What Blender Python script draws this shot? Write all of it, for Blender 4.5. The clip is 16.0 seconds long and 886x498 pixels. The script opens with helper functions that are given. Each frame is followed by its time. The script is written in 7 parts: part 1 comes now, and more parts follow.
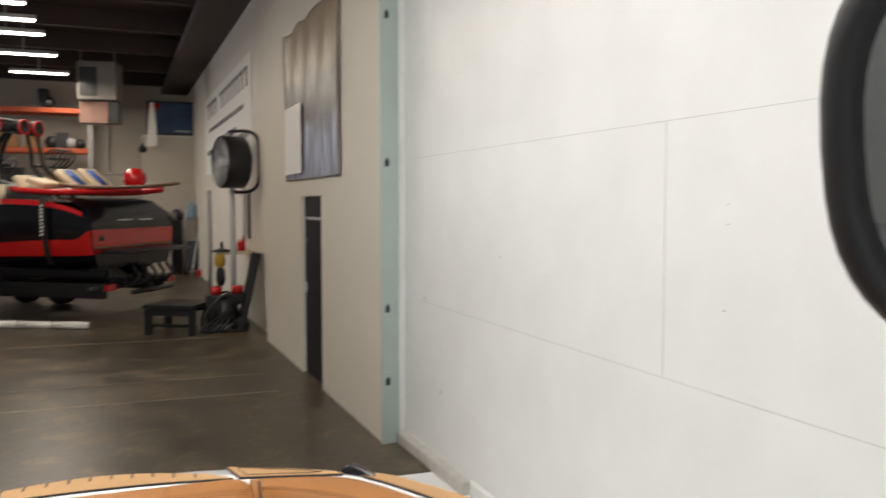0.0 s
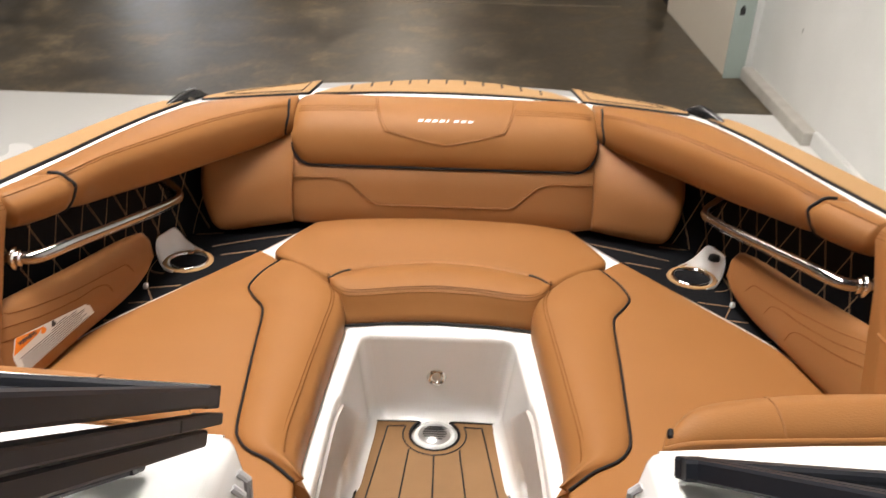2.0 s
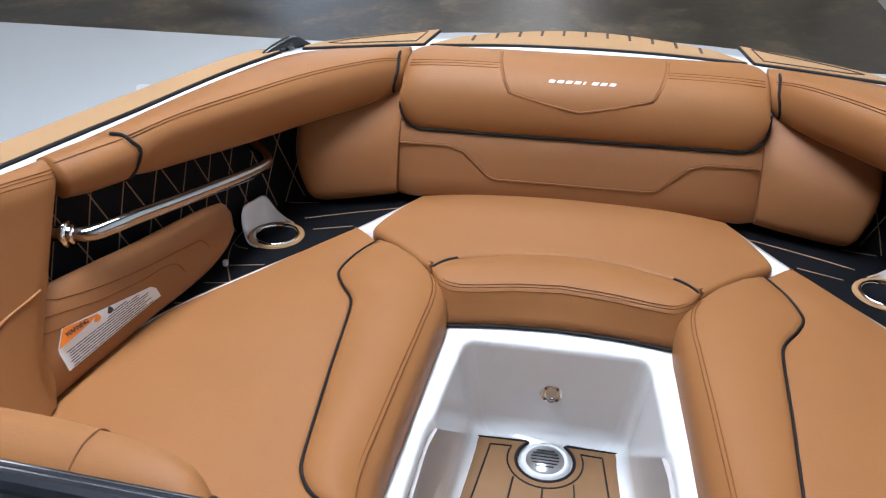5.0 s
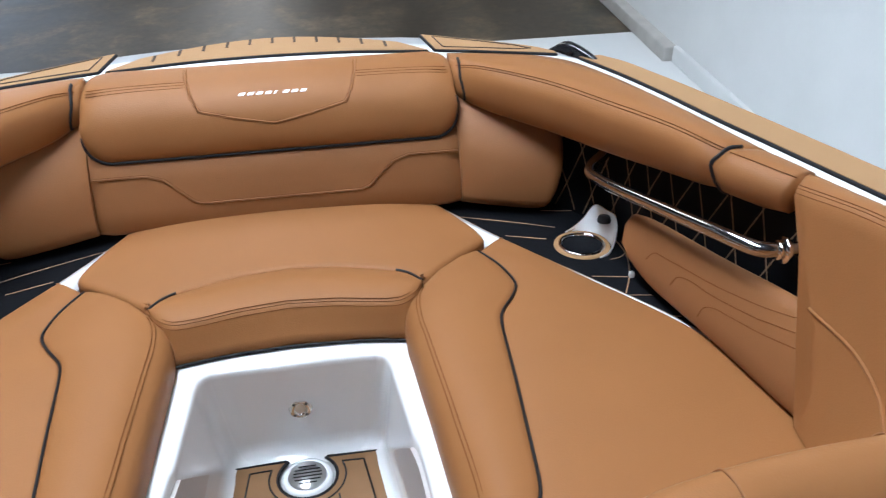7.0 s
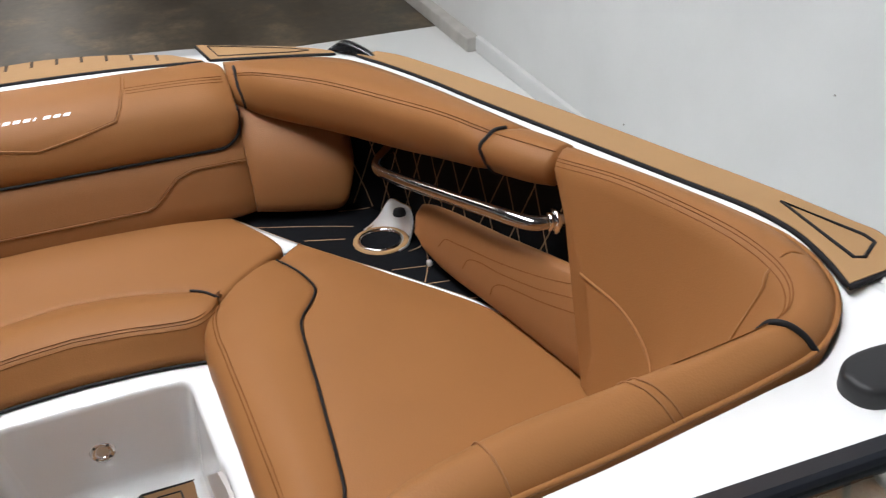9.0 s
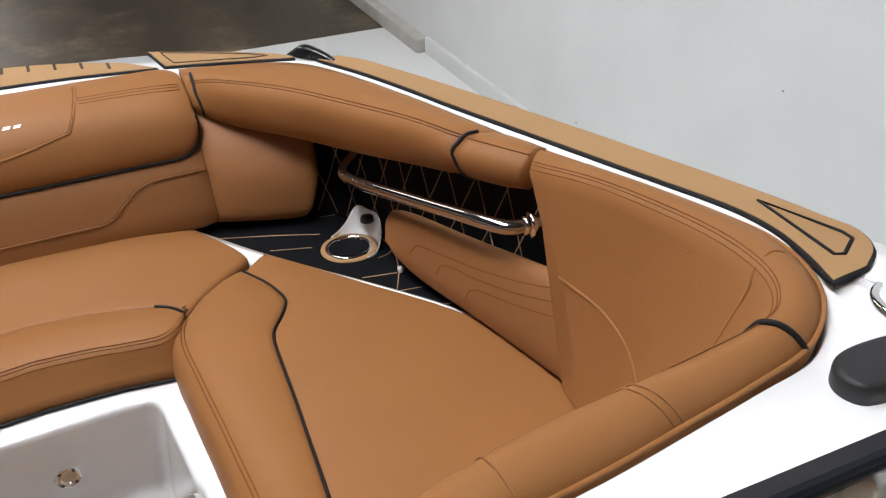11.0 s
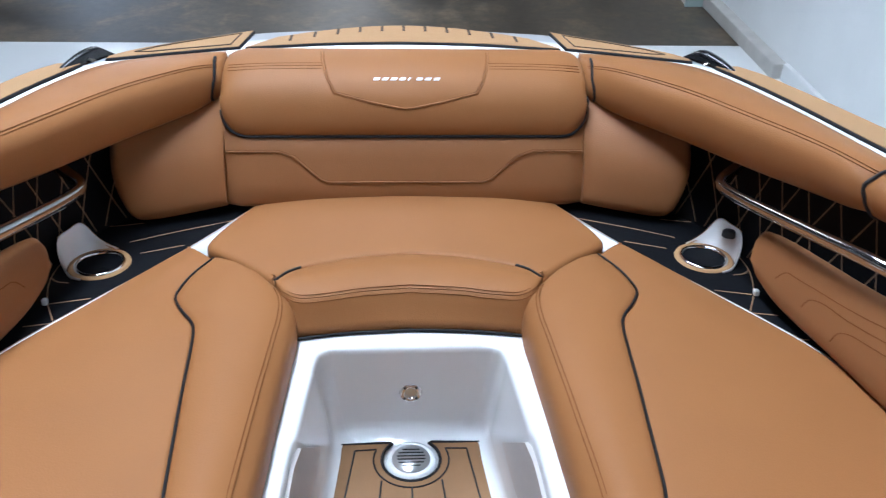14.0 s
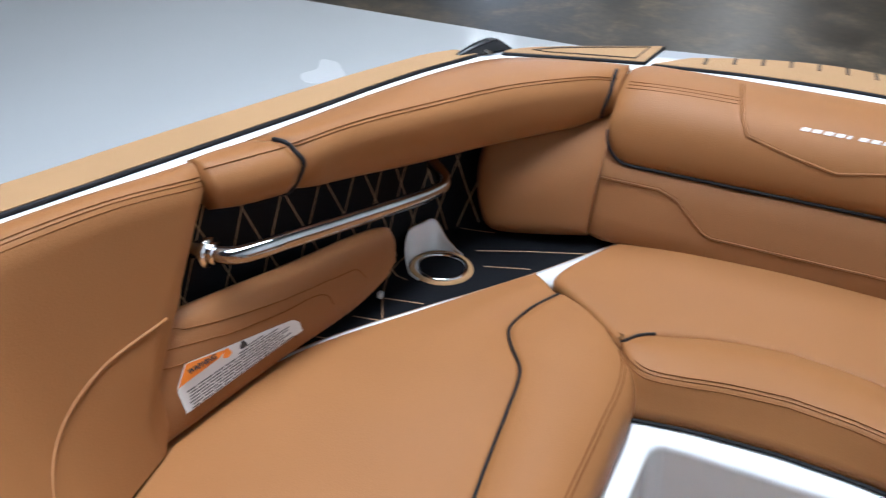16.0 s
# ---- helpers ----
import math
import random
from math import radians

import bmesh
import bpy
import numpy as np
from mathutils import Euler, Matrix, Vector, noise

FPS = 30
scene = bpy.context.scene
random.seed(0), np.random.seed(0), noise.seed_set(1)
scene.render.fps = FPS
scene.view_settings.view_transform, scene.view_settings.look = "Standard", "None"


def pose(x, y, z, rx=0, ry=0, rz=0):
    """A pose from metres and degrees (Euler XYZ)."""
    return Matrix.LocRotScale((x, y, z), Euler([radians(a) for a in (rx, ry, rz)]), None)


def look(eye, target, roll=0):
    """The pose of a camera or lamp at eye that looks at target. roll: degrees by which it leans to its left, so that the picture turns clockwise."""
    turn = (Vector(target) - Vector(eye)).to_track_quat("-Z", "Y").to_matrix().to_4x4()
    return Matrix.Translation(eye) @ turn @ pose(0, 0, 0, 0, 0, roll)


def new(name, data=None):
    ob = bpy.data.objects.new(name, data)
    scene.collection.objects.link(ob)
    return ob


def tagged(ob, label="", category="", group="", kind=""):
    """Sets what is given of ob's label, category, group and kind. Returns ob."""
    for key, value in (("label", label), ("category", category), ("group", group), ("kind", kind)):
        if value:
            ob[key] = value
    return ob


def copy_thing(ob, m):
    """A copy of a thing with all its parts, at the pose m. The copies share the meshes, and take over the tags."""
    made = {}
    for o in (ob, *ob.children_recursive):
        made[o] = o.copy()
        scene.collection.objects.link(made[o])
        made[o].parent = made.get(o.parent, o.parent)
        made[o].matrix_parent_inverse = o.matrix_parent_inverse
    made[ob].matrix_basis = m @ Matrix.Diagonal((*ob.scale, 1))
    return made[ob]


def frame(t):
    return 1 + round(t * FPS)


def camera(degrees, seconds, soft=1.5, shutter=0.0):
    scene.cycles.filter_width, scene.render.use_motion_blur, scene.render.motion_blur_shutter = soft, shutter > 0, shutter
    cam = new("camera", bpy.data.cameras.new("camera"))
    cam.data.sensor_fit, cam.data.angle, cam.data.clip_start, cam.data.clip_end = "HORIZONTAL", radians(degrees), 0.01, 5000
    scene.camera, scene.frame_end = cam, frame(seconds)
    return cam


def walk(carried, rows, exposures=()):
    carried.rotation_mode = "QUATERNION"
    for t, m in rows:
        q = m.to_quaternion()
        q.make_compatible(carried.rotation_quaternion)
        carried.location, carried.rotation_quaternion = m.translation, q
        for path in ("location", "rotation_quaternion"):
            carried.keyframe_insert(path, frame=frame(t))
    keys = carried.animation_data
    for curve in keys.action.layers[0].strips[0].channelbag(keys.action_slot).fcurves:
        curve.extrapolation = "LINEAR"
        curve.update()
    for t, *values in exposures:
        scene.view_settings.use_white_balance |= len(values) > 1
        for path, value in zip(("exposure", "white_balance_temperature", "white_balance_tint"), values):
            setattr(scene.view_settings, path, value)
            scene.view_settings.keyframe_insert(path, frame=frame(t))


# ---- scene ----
cam = camera(58.1, 16.0, soft=1.2, shutter=0.35)
PATH = [
    (0, (0.128, 0.552, 2.046), (0.823, 2.424, 1.931), 0.0),
    (0.5, (0.122, 0.586, 2.042), (0.498, 2.53, 1.763), 0.1),
    (1, (0.121, 0.593, 2.039), (0.295, 2.514, 1.511), 0.2),
    (1.5, (0.108, 0.596, 2.046), (0.142, 2.434, 1.258), 0.5),
    (2, (0.091, 0.645, 2.059), (-0.006, 2.363, 1.04), 0.7),
    (2.5, (0.052, 0.745, 2.049), (-0.179, 2.379, 0.92), 0.6),
    (3, (-0.002, 0.819, 2.016), (-0.371, 2.423, 0.88), 0.3),
    (3.2, (-0.016, 0.837, 2.008), (-0.432, 2.432, 0.875), 0.2),
    (5.3, (0.069, 0.954, 1.969), (-0.297, 2.567, 0.845), -2.3),
    (5.5, (0.057, 0.963, 1.978), (-0.201, 2.587, 0.839), -1.7),
    (6, (0.1, 0.969, 1.969), (0.01, 2.615, 0.836), -1.8),
    (6.5, (0.12, 0.973, 1.981), (0.192, 2.611, 0.836), -1.4),
    (7, (0.147, 0.971, 1.987), (0.341, 2.595, 0.837), -1.3),
    (7.5, (0.173, 0.965, 1.986), (0.471, 2.576, 0.838), -1.2),
    (8, (0.194, 0.961, 1.99), (0.584, 2.549, 0.837), -1.0),
    (8.5, (0.223, 0.953, 1.983), (0.697, 2.521, 0.835), -1.0),
    (9, (0.246, 0.95, 1.979), (0.805, 2.485, 0.826), -1.2),
    (9.2, (0.252, 0.948, 1.977), (0.849, 2.472, 0.827), -0.9),
    (11.3, (0.192, 0.986, 1.98), (0.891, 2.46, 0.823), 0.5),
    (11.5, (0.159, 0.986, 1.991), (0.876, 2.451, 0.833), 1.4),
    (12, (0.126, 0.991, 1.987), (0.787, 2.482, 0.83), 2.0),
    (12.5, (0.098, 0.982, 1.981), (0.611, 2.529, 0.822), 1.7),
    (13, (0.067, 0.968, 1.974), (0.42, 2.567, 0.825), 1.2),
    (13.5, (0.044, 0.964, 1.98), (0.23, 2.59, 0.83), 1.1),
    (14, (0.04, 0.969, 1.985), (0.068, 2.602, 0.831), 0.7),
    (14.5, (0.013, 1.004, 1.971), (-0.096, 2.634, 0.818), 0.8),
    (15, (-0.01, 1.054, 1.95), (-0.303, 2.667, 0.805), 0.2),
    (15.5, (-0.042, 1.125, 1.936), (-0.52, 2.697, 0.796), 0.1),
    (16, (-0.082, 1.18, 1.909), (-0.815, 2.652, 0.771), -0.1),
]
EXPOSURES = [(0.0, -0.12, 6500, 11), (0.6, 0.18, 6500, 11), (1.1, 0.32, 6600, 11), (1.6, 0.36, 6700, 12), (2.0, 0.10, 6800, 13), (2.4, -0.07, 6900, 14), (3.2, -0.22, 6700, 14), (5.3, -0.05, 5250, 9), (7.0, -0.1, 5250, 8), (7.6, -0.17, 5300, 8), (9.2, -0.37, 6000, 11), (12.0, -0.37, 5900, 11), (13.0, -0.15, 5300, 8), (15.0, -0.05, 4950, 8), (16.0, -0.1, 5200, 8)]
walk(cam, [(t, look(eye, target, roll)) for t, eye, target, roll in PATH], EXPOSURES)

# ---- light ----
world = bpy.data.worlds.new("world")
scene.world = world
world.use_nodes = True
wn = world.node_tree
sky = wn.nodes.new("ShaderNodeTexSky")
sky.sky_type = "NISHITA"
sky.sun_disc = False
sky.sun_elevation = radians(48)
sky.sun_rotation = radians(160)
wn.nodes["Background"].inputs["Strength"].default_value = 0.15
wn.links.new(sky.outputs["Color"], wn.nodes["Background"].inputs["Color"])


def area_lamp(name, m, sx, sy, watts, colour):
    data = bpy.data.lights.new(name, "AREA")
    data.shape, data.size, data.size_y, data.energy, data.color = "RECTANGLE", sx, sy, watts, colour
    ob = new(name, data)
    ob.matrix_world = m
    return ob


# daylight through the open bay doors: one behind the camera, one in the far left of the hall
area_lamp("bay_daylight", pose(-5.4, -9.75, 2.3, 90, 0, 2), 8.0, 4.4, 150, (0.88, 0.94, 1.0))
area_lamp("bay_daylight_far", pose(-9.2, 26.9, 2.3, -90, 0, 2), 5.6, 4.4, 420, (0.95, 0.97, 1.0))
# an unseen lamp added over the boat, then the hall's row of tube lights
area_lamp("added_showroom_light", pose(-0.7, 2.7, 5.0), 0.9, 4.6, 350, (1.0, 0.97, 0.93))
area_lamp("strip_lights_hall", pose(-1.85, 16.6, 5.0), 1.2, 18.0, 380, (1.0, 0.88, 0.72))
# the sun over the yard, behind the building
sun = bpy.data.lights.new("sun", "SUN")
sun.energy, sun.angle, sun.color = 5.0, radians(0.5), (1.0, 0.96, 0.9)
new("sun", sun).matrix_world = pose(0, 0, 30, 42, 0, -20)

# ---- materials ----
def material(name, colour, rough=0.5, metal=0.0, coat=0.0, var=0.12, scale=6.0, bump=0.0, bump_scale=200.0, spec=0.5, grain="NOISE"):
    m = bpy.data.materials.new(name)
    m.use_nodes = True
    nt = m.node_tree
    b = nt.nodes["Principled BSDF"]
    b.inputs["Roughness"].default_value = rough
    b.inputs["Metallic"].default_value = metal
    b.inputs["Coat Weight"].default_value = coat
    b.inputs["Coat Roughness"].default_value = 0.08
    b.inputs["Specular IOR Level"].default_value = spec
    tc = nt.nodes.new("ShaderNodeTexCoord")
    n1 = nt.nodes.new("ShaderNodeTexNoise")
    n1.inputs["Scale"].default_value = scale
    n1.inputs["Detail"].default_value = 6
    nt.links.new(tc.outputs["Object"], n1.inputs["Vector"])
    ramp = nt.nodes.new("ShaderNodeMix")
    ramp.data_type = "RGBA"
    ramp.inputs["A"].default_value = [c * (1 - var) for c in colour] + [1]
    ramp.inputs["B"].default_value = [min(1, c * (1 + var)) for c in colour] + [1]
    nt.links.new(n1.outputs["Fac"], ramp.inputs["Factor"])
    nt.links.new(ramp.outputs["Result"], b.inputs["Base Color"])
    if bump > 0:
        if grain == "VORONOI":
            n2 = nt.nodes.new("ShaderNodeTexVoronoi")
            n2.feature = "F1"
            out = n2.outputs["Distance"]
        else:
            n2 = nt.nodes.new("ShaderNodeTexNoise")
            n2.inputs["Detail"].default_value = 4
            out = n2.outputs["Fac"]
        n2.inputs["Scale"].default_value = bump_scale
        nt.links.new(tc.outputs["Object"], n2.inputs["Vector"])
        bp = nt.nodes.new("ShaderNodeBump")
        bp.inputs["Strength"].default_value = bump
        bp.inputs["Distance"].default_value = 0.002
        nt.links.new(out, bp.inputs["Height"])
        nt.links.new(bp.outputs["Normal"], b.inputs["Normal"])
    return m


def glowing(name, colour, strength):
    m = bpy.data.materials.new(name)
    m.use_nodes = True
    b = m.node_tree.nodes["Principled BSDF"]
    b.inputs["Base Color"].default_value = (*colour, 1)
    b.inputs["Emission Color"].default_value = (*colour, 1)
    b.inputs["Emission Strength"].default_value = strength
    return m


def glass(name, colour, rough=0.0):
    m = bpy.data.materials.new(name)
    m.use_nodes = True
    nt = m.node_tree
    b = nt.nodes["Principled BSDF"]
    b.inputs["Base Color"].default_value = (*colour, 1)
    b.inputs["Roughness"].default_value = rough
    b.inputs["Transmission Weight"].default_value = 1.0
    b.inputs["IOR"].default_value = 1.45
    return m


TAN = (0.288, 0.124, 0.039)
M_TAN = material("tan_vinyl", TAN, rough=0.52, var=0.06, scale=5, bump=0.10, bump_scale=420, grain="VORONOI", spec=0.2)
M_TAN_B = material("tan_vinyl_perforated", (0.272, 0.119, 0.042), rough=0.52, var=0.06, scale=5, bump=0.14, bump_scale=520, grain="VORONOI", spec=0.22)


def soft_puckers(m, scale, height):
    """Slow unevenness of stretched vinyl over foam, under the fine grain."""
    nt = m.node_tree
    b = nt.nodes["Principled BSDF"]
    fine = b.inputs["Normal"].links[0].from_node
    tc = nt.nodes.new("ShaderNodeTexCoord")
    n = nt.nodes.new("ShaderNodeTexNoise")
    n.inputs["Scale"].default_value, n.inputs["Detail"].default_value = scale, 0
    nt.links.new(tc.outputs["Object"], n.inputs["Vector"])
    bp = nt.nodes.new("ShaderNodeBump")
    bp.inputs["Strength"].default_value = 1.0
    bp.inputs["Distance"].default_value = height
    nt.links.new(n.outputs["Fac"], bp.inputs["Height"])
    nt.links.new(bp.outputs["Normal"], fine.inputs["Normal"])


soft_puckers(M_TAN, 7.0, 0.0045)
soft_puckers(M_TAN_B, 8.0, 0.003)
M_STITCH = material("tan_thread", (0.205, 0.083, 0.026), rough=0.85, var=0.1, scale=60, spec=0.05)
M_BLACK = material("black_piping", (0.009, 0.008, 0.009), rough=0.6, var=0.2, scale=30, spec=0.25)
M_DARK = material("black_quilted_vinyl", (0.004, 0.0045, 0.006), rough=0.7, var=0.25, scale=8, bump=0.2, bump_scale=420, grain="VORONOI", spec=0.12)
M_LINE = material("tan_quilting_thread", (0.30, 0.18, 0.09), rough=0.7, var=0.1, scale=60)
M_GEL = material("white_gelcoat", (0.80, 0.805, 0.80), rough=0.14, coat=0.5, var=0.02, scale=3)
M_EVA = material("tan_foam_decking", (0.36, 0.205, 0.085), rough=0.75, var=0.07, scale=14, bump=0.3, bump_scale=700)
M_EVA_DARK = material("brown_foam_decking", (0.215, 0.113, 0.043), rough=0.7, var=0.12, scale=18, bump=0.3, bump_scale=700)
M_CHROME = material("polished_steel", (0.75, 0.75, 0.74), rough=0.06, metal=1.0, var=0.03, scale=4)
# rail steel: dark roof reflection put into the colour, highlight blurred by roughness
M_RAIL = material("dimmed_polished_steel", (0.46, 0.46, 0.46), rough=0.15, metal=1.0, var=0.06, scale=9)
M_STEEL = material("brushed_steel", (0.60, 0.60, 0.60), rough=0.28, metal=1.0, var=0.05, scale=40)
M_ANOD = material("dark_anodised_aluminium", (0.0095, 0.011, 0.0155), rough=0.48, metal=0.0, var=0.1, scale=20, spec=0.22)
M_RUBBER = material("black_rubber", (0.012, 0.012, 0.013), rough=0.55, var=0.2, scale=20, bump=0.1, bump_scale=300)
M_GLASS = glass("windscreen_glass", (0.50, 0.52, 0.46))
M_MIRROR = material("mirror_glass", (0.9, 0.92, 0.93), rough=0.01, metal=1.0, var=0.0)
M_GREY = material("grey_plastic", (0.42, 0.42, 0.43), rough=0.4, var=0.05, scale=12)
M_LABEL = material("white_label", (0.78, 0.77, 0.74), rough=0.4, var=0.03, scale=20)
M_ORANGE = material("orange_label", (0.85, 0.25, 0.02), rough=0.4, var=0.05, scale=20)
M_BADGE = material("silver_badge", (0.66, 0.64, 0.62), rough=0.38, metal=0.2, var=0.03, scale=20)
M_WALL = material("white_painted_concrete", (0.73, 0.735, 0.72), rough=0.33, var=0.09, scale=2.2, bump=0.35, bump_scale=35)
M_WALL_FAR = material("cream_painted_wall", (0.66, 0.61, 0.53), rough=0.6, var=0.07, scale=0.8, bump=0.2, bump_scale=30)
M_FLOOR_W = material("white_epoxy_floor", (0.78, 0.79, 0.78), rough=0.10, coat=0.4, var=0.05, scale=0.7)
M_GREEN = material("pale_green_steel", (0.36, 0.43, 0.40), rough=0.5, var=0.08, scale=5)
M_DOOR = material("dark_brown_door", (0.012, 0.010, 0.012), rough=0.6, var=0.25, scale=3, spec=0.15)
M_CEIL = material("dark_brown_steel", (0.05, 0.03, 0.025), rough=0.7, var=0.2, scale=1)
M_RED = material("red_gelcoat", (0.55, 0.012, 0.015), rough=0.2, coat=0.5, var=0.06, scale=2)
M_HULL_BLACK = material("black_gelcoat", (0.006, 0.0065, 0.010), rough=0.2, coat=0.12, var=0.2, scale=2, spec=0.3)
M_CARD = material("brown_cardboard", (0.36, 0.20, 0.09), rough=0.8, var=0.12, scale=6)
M_LAMP = glowing("tube_light", (1.0, 0.94, 0.84), 14.0)


def concrete_floor():
    m = material("polished_concrete", (0.10, 0.085, 0.068), rough=0.25, var=0.1, scale=1, spec=0.46)
    nt = m.node_tree
    b = nt.nodes["Principled BSDF"]
    tc = nt.nodes.new("ShaderNodeTexCoord")

    def clouds(scale, detail, rough, twist):
        n = nt.nodes.new("ShaderNodeTexNoise")
        n.inputs["Scale"].default_value, n.inputs["Detail"].default_value = scale, detail
        n.inputs["Roughness"].default_value, n.inputs["Distortion"].default_value = rough, twist
        nt.links.new(tc.outputs["Object"], n.inputs["Vector"])
        return n.outputs["Fac"]

    def ramp(fac, stops):
        cr = nt.nodes.new("ShaderNodeValToRGB")
        while len(cr.color_ramp.elements) < len(stops):
            cr.color_ramp.elements.new(0.5)
        for el, (pos, col) in zip(cr.color_ramp.elements, stops):
            el.position, el.color = pos, (*col, 1)
        nt.links.new(fac, cr.inputs["Fac"])
        return cr.outputs["Color"]

    def blend(a, c, fac, kind="MIX"):
        mx = nt.nodes.new("ShaderNodeMix")
        mx.data_type, mx.blend_type = "RGBA", kind
        nt.links.new(a, mx.inputs["A"])
        nt.links.new(c, mx.inputs["B"])
        if isinstance(fac, float):
            mx.inputs["Factor"].default_value = fac
        else:
            nt.links.new(fac, mx.inputs["Factor"])
        return mx.outputs["Result"]

    big, mid, fine = clouds(0.45, 8, 0.62, 0.8), clouds(2.3, 9, 0.68, 0.4), clouds(14, 8, 0.7, 0.3)
    base = ramp(big, [(0.30, (0.036, 0.029, 0.019)), (0.50, (0.062, 0.050, 0.034)), (0.70, (0.112, 0.090, 0.060))])
    stains = ramp(mid, [(0.32, (0.52, 0.52, 0.52)), (0.50, (0.95, 0.95, 0.95)), (0.64, (2.3, 2.2, 2.0))])
    grit = ramp(fine, [(0.3, (0.58, 0.58, 0.58)), (0.7, (1.45, 1.44, 1.40))])
    nt.links.new(blend(blend(base, stains, 0.85, "MULTIPLY"), grit, 0.8, "MULTIPLY"), b.inputs["Base Color"])
    rr = nt.nodes.new("ShaderNodeMapRange")
    rr.inputs["From Min"].default_value, rr.inputs["From Max"].default_value = 0.3, 0.7
    rr.inputs["To Min"].default_value, rr.inputs["To Max"].default_value = 0.30, 0.46
    nt.links.new(mid, rr.inputs["Value"])
    nt.links.new(rr.outputs["Result"], b.inputs["Roughness"])
    return m


M_CONC = concrete_floor()

# ---- geometry helpers ----
from mathutils.geometry import delaunay_2d_cdt


def link(name, bm, mat, parent=None, label="", smooth=True):
    bmesh.ops.recalc_face_normals(bm, faces=bm.faces)
    me = bpy.data.meshes.new(name)
    bm.to_mesh(me)
    bm.free()
    for p in me.polygons:
        p.use_smooth = smooth
    mats = mat if isinstance(mat, (list, tuple)) else [mat]
    for one in mats:
        me.materials.append(one)
    ob = new(name, me)
    if parent is not None:
        ob.parent = parent
    if label:
        tagged(ob, label)
    return ob


def part(name, bm, material_, parent, label="", smooth=True):
    return link(name, bm, material_, parent, label, smooth)


def thing(name, label, category, m=None, group="", kind=""):
    ob = new(name)
    ob.empty_display_size = 0.1
    if m is not None:
        ob.matrix_world = m
    return tagged(ob, label, category, group, kind)


def curve(pts, n, closed=False):
    """n points along a Catmull-Rom curve through pts."""
    P = [Vector(p) for p in pts]
    k = len(P)
    segs = k if closed else k - 1
    out = []
    total = n if closed else n - 1
    for i in range(n):
        u = i / total * segs
        j = min(int(u), segs - 1)
        f = u - j
        g = lambda q: P[q % k] if closed else P[max(0, min(k - 1, q))]
        p0, p1, p2, p3 = g(j - 1), g(j), g(j + 1), g(j + 2)
        if not closed and j == 0:
            p0 = p1 * 2 - p2
        if not closed and j == segs - 1:
            p3 = p2 * 2 - p1
        out.append(0.5 * ((2 * p1) + (p2 - p0) * f + (2 * p0 - 5 * p1 + 4 * p2 - p3) * f * f + (3 * p1 - p0 - 3 * p2 + p3) * f ** 3))
    return out


def loft(bm, rows, close_u=False, close_v=False, cap=False, mat=0):
    """Quads through rows of points of one length."""
    vs = [[bm.verts.new(p) for p in row] for row in rows]
    n, m = len(vs), len(vs[0])
    for i in range(n if close_u else n - 1):
        for j in range(m if close_v else m - 1):
            q = (vs[i][j], vs[i][(j + 1) % m], vs[(i + 1) % n][(j + 1) % m], vs[(i + 1) % n][j])
            if len(set(q)) == 4:
                f = bm.faces.new(q)
                f.material_index = mat
    if cap:
        for row in (vs[0], vs[-1]):
            try:
                bm.faces.new(row).material_index = mat
            except ValueError:
                pass
    return vs


def tube(bm, pts, r, seg=8, closed=False, mat=0):
    P = [Vector(p) for p in pts]
    n = len(P)
    rows = []
    up = None
    for i in range(n):
        a = P[(i - 1) % n] if closed or i > 0 else P[i]
        b = P[(i + 1) % n] if closed or i < n - 1 else P[i]
        d = (b - a)
        if d.length < 1e-9:
            d = Vector((0, 0, 1))
        d.normalize()
        if up is None:
            up = Vector((0, 0, 1)) if abs(d.z) < 0.9 else Vector((1, 0, 0))
        s = d.cross(up)
        if s.length < 1e-6:
            s = d.cross(Vector((1, 0, 0)))
        s.normalize()
        up = s.cross(d).normalized()
        rr = r[i] if isinstance(r, (list, tuple)) else r
        rows.append([P[i] + s * (rr * math.cos(t)) + up * (rr * math.sin(t)) for t in [2 * math.pi * k / seg for k in range(seg)]])
    loft(bm, rows, close_u=closed, close_v=True, cap=not closed, mat=mat)


def box(bm, x0, x1, y0, y1, z0, z1, bevel=0.0, mat=0):
    r = bmesh.ops.create_cube(bm, size=1.0)
    vs = r["verts"]
    for v in vs:
        v.co = Vector(((x0 + x1) / 2 + v.co.x * (x1 - x0), (y0 + y1) / 2 + v.co.y * (y1 - y0), (z0 + z1) / 2 + v.co.z * (z1 - z0)))
    fs = list({f for v in vs for f in v.link_faces})
    for f in fs:
        f.material_index = mat
    if bevel > 0:
        es = list({e for v in vs for e in v.link_edges})
        bmesh.ops.bevel(bm, geom=es, offset=bevel, segments=2, profile=0.6, affect="EDGES")
    return vs


def box_part(name, dims, mat, parent, label="", bevel=0.0, m=None):
    bm = bmesh.new()
    box(bm, *dims, bevel=bevel)
    if m is not None:
        bmesh.ops.transform(bm, matrix=m, verts=bm.verts)
    return link(name, bm, mat, parent, label, smooth=False)


def cyl(bm, a, b, r0, r1=None, seg=24, mat=0):
    a, b = Vector(a), Vector(b)
    tube(bm, [a, b], [r0, r0 if r1 is None else r1], seg, mat=mat)


def turned(bm, profile, centre=(0, 0, 0), seg=32, m=None, mat=0):
    """A solid of revolution about z from (radius, height) pairs."""
    rows = []
    for r, z in profile:
        row = []
        for k in range(seg):
            t = 2 * math.pi * k / seg
            p = Vector((centre[0] + r * math.cos(t), centre[1] + r * math.sin(t), centre[2] + z))
            row.append(m @ p if m is not None else p)
        rows.append(row)
    loft(bm, rows, close_v=True, mat=mat)


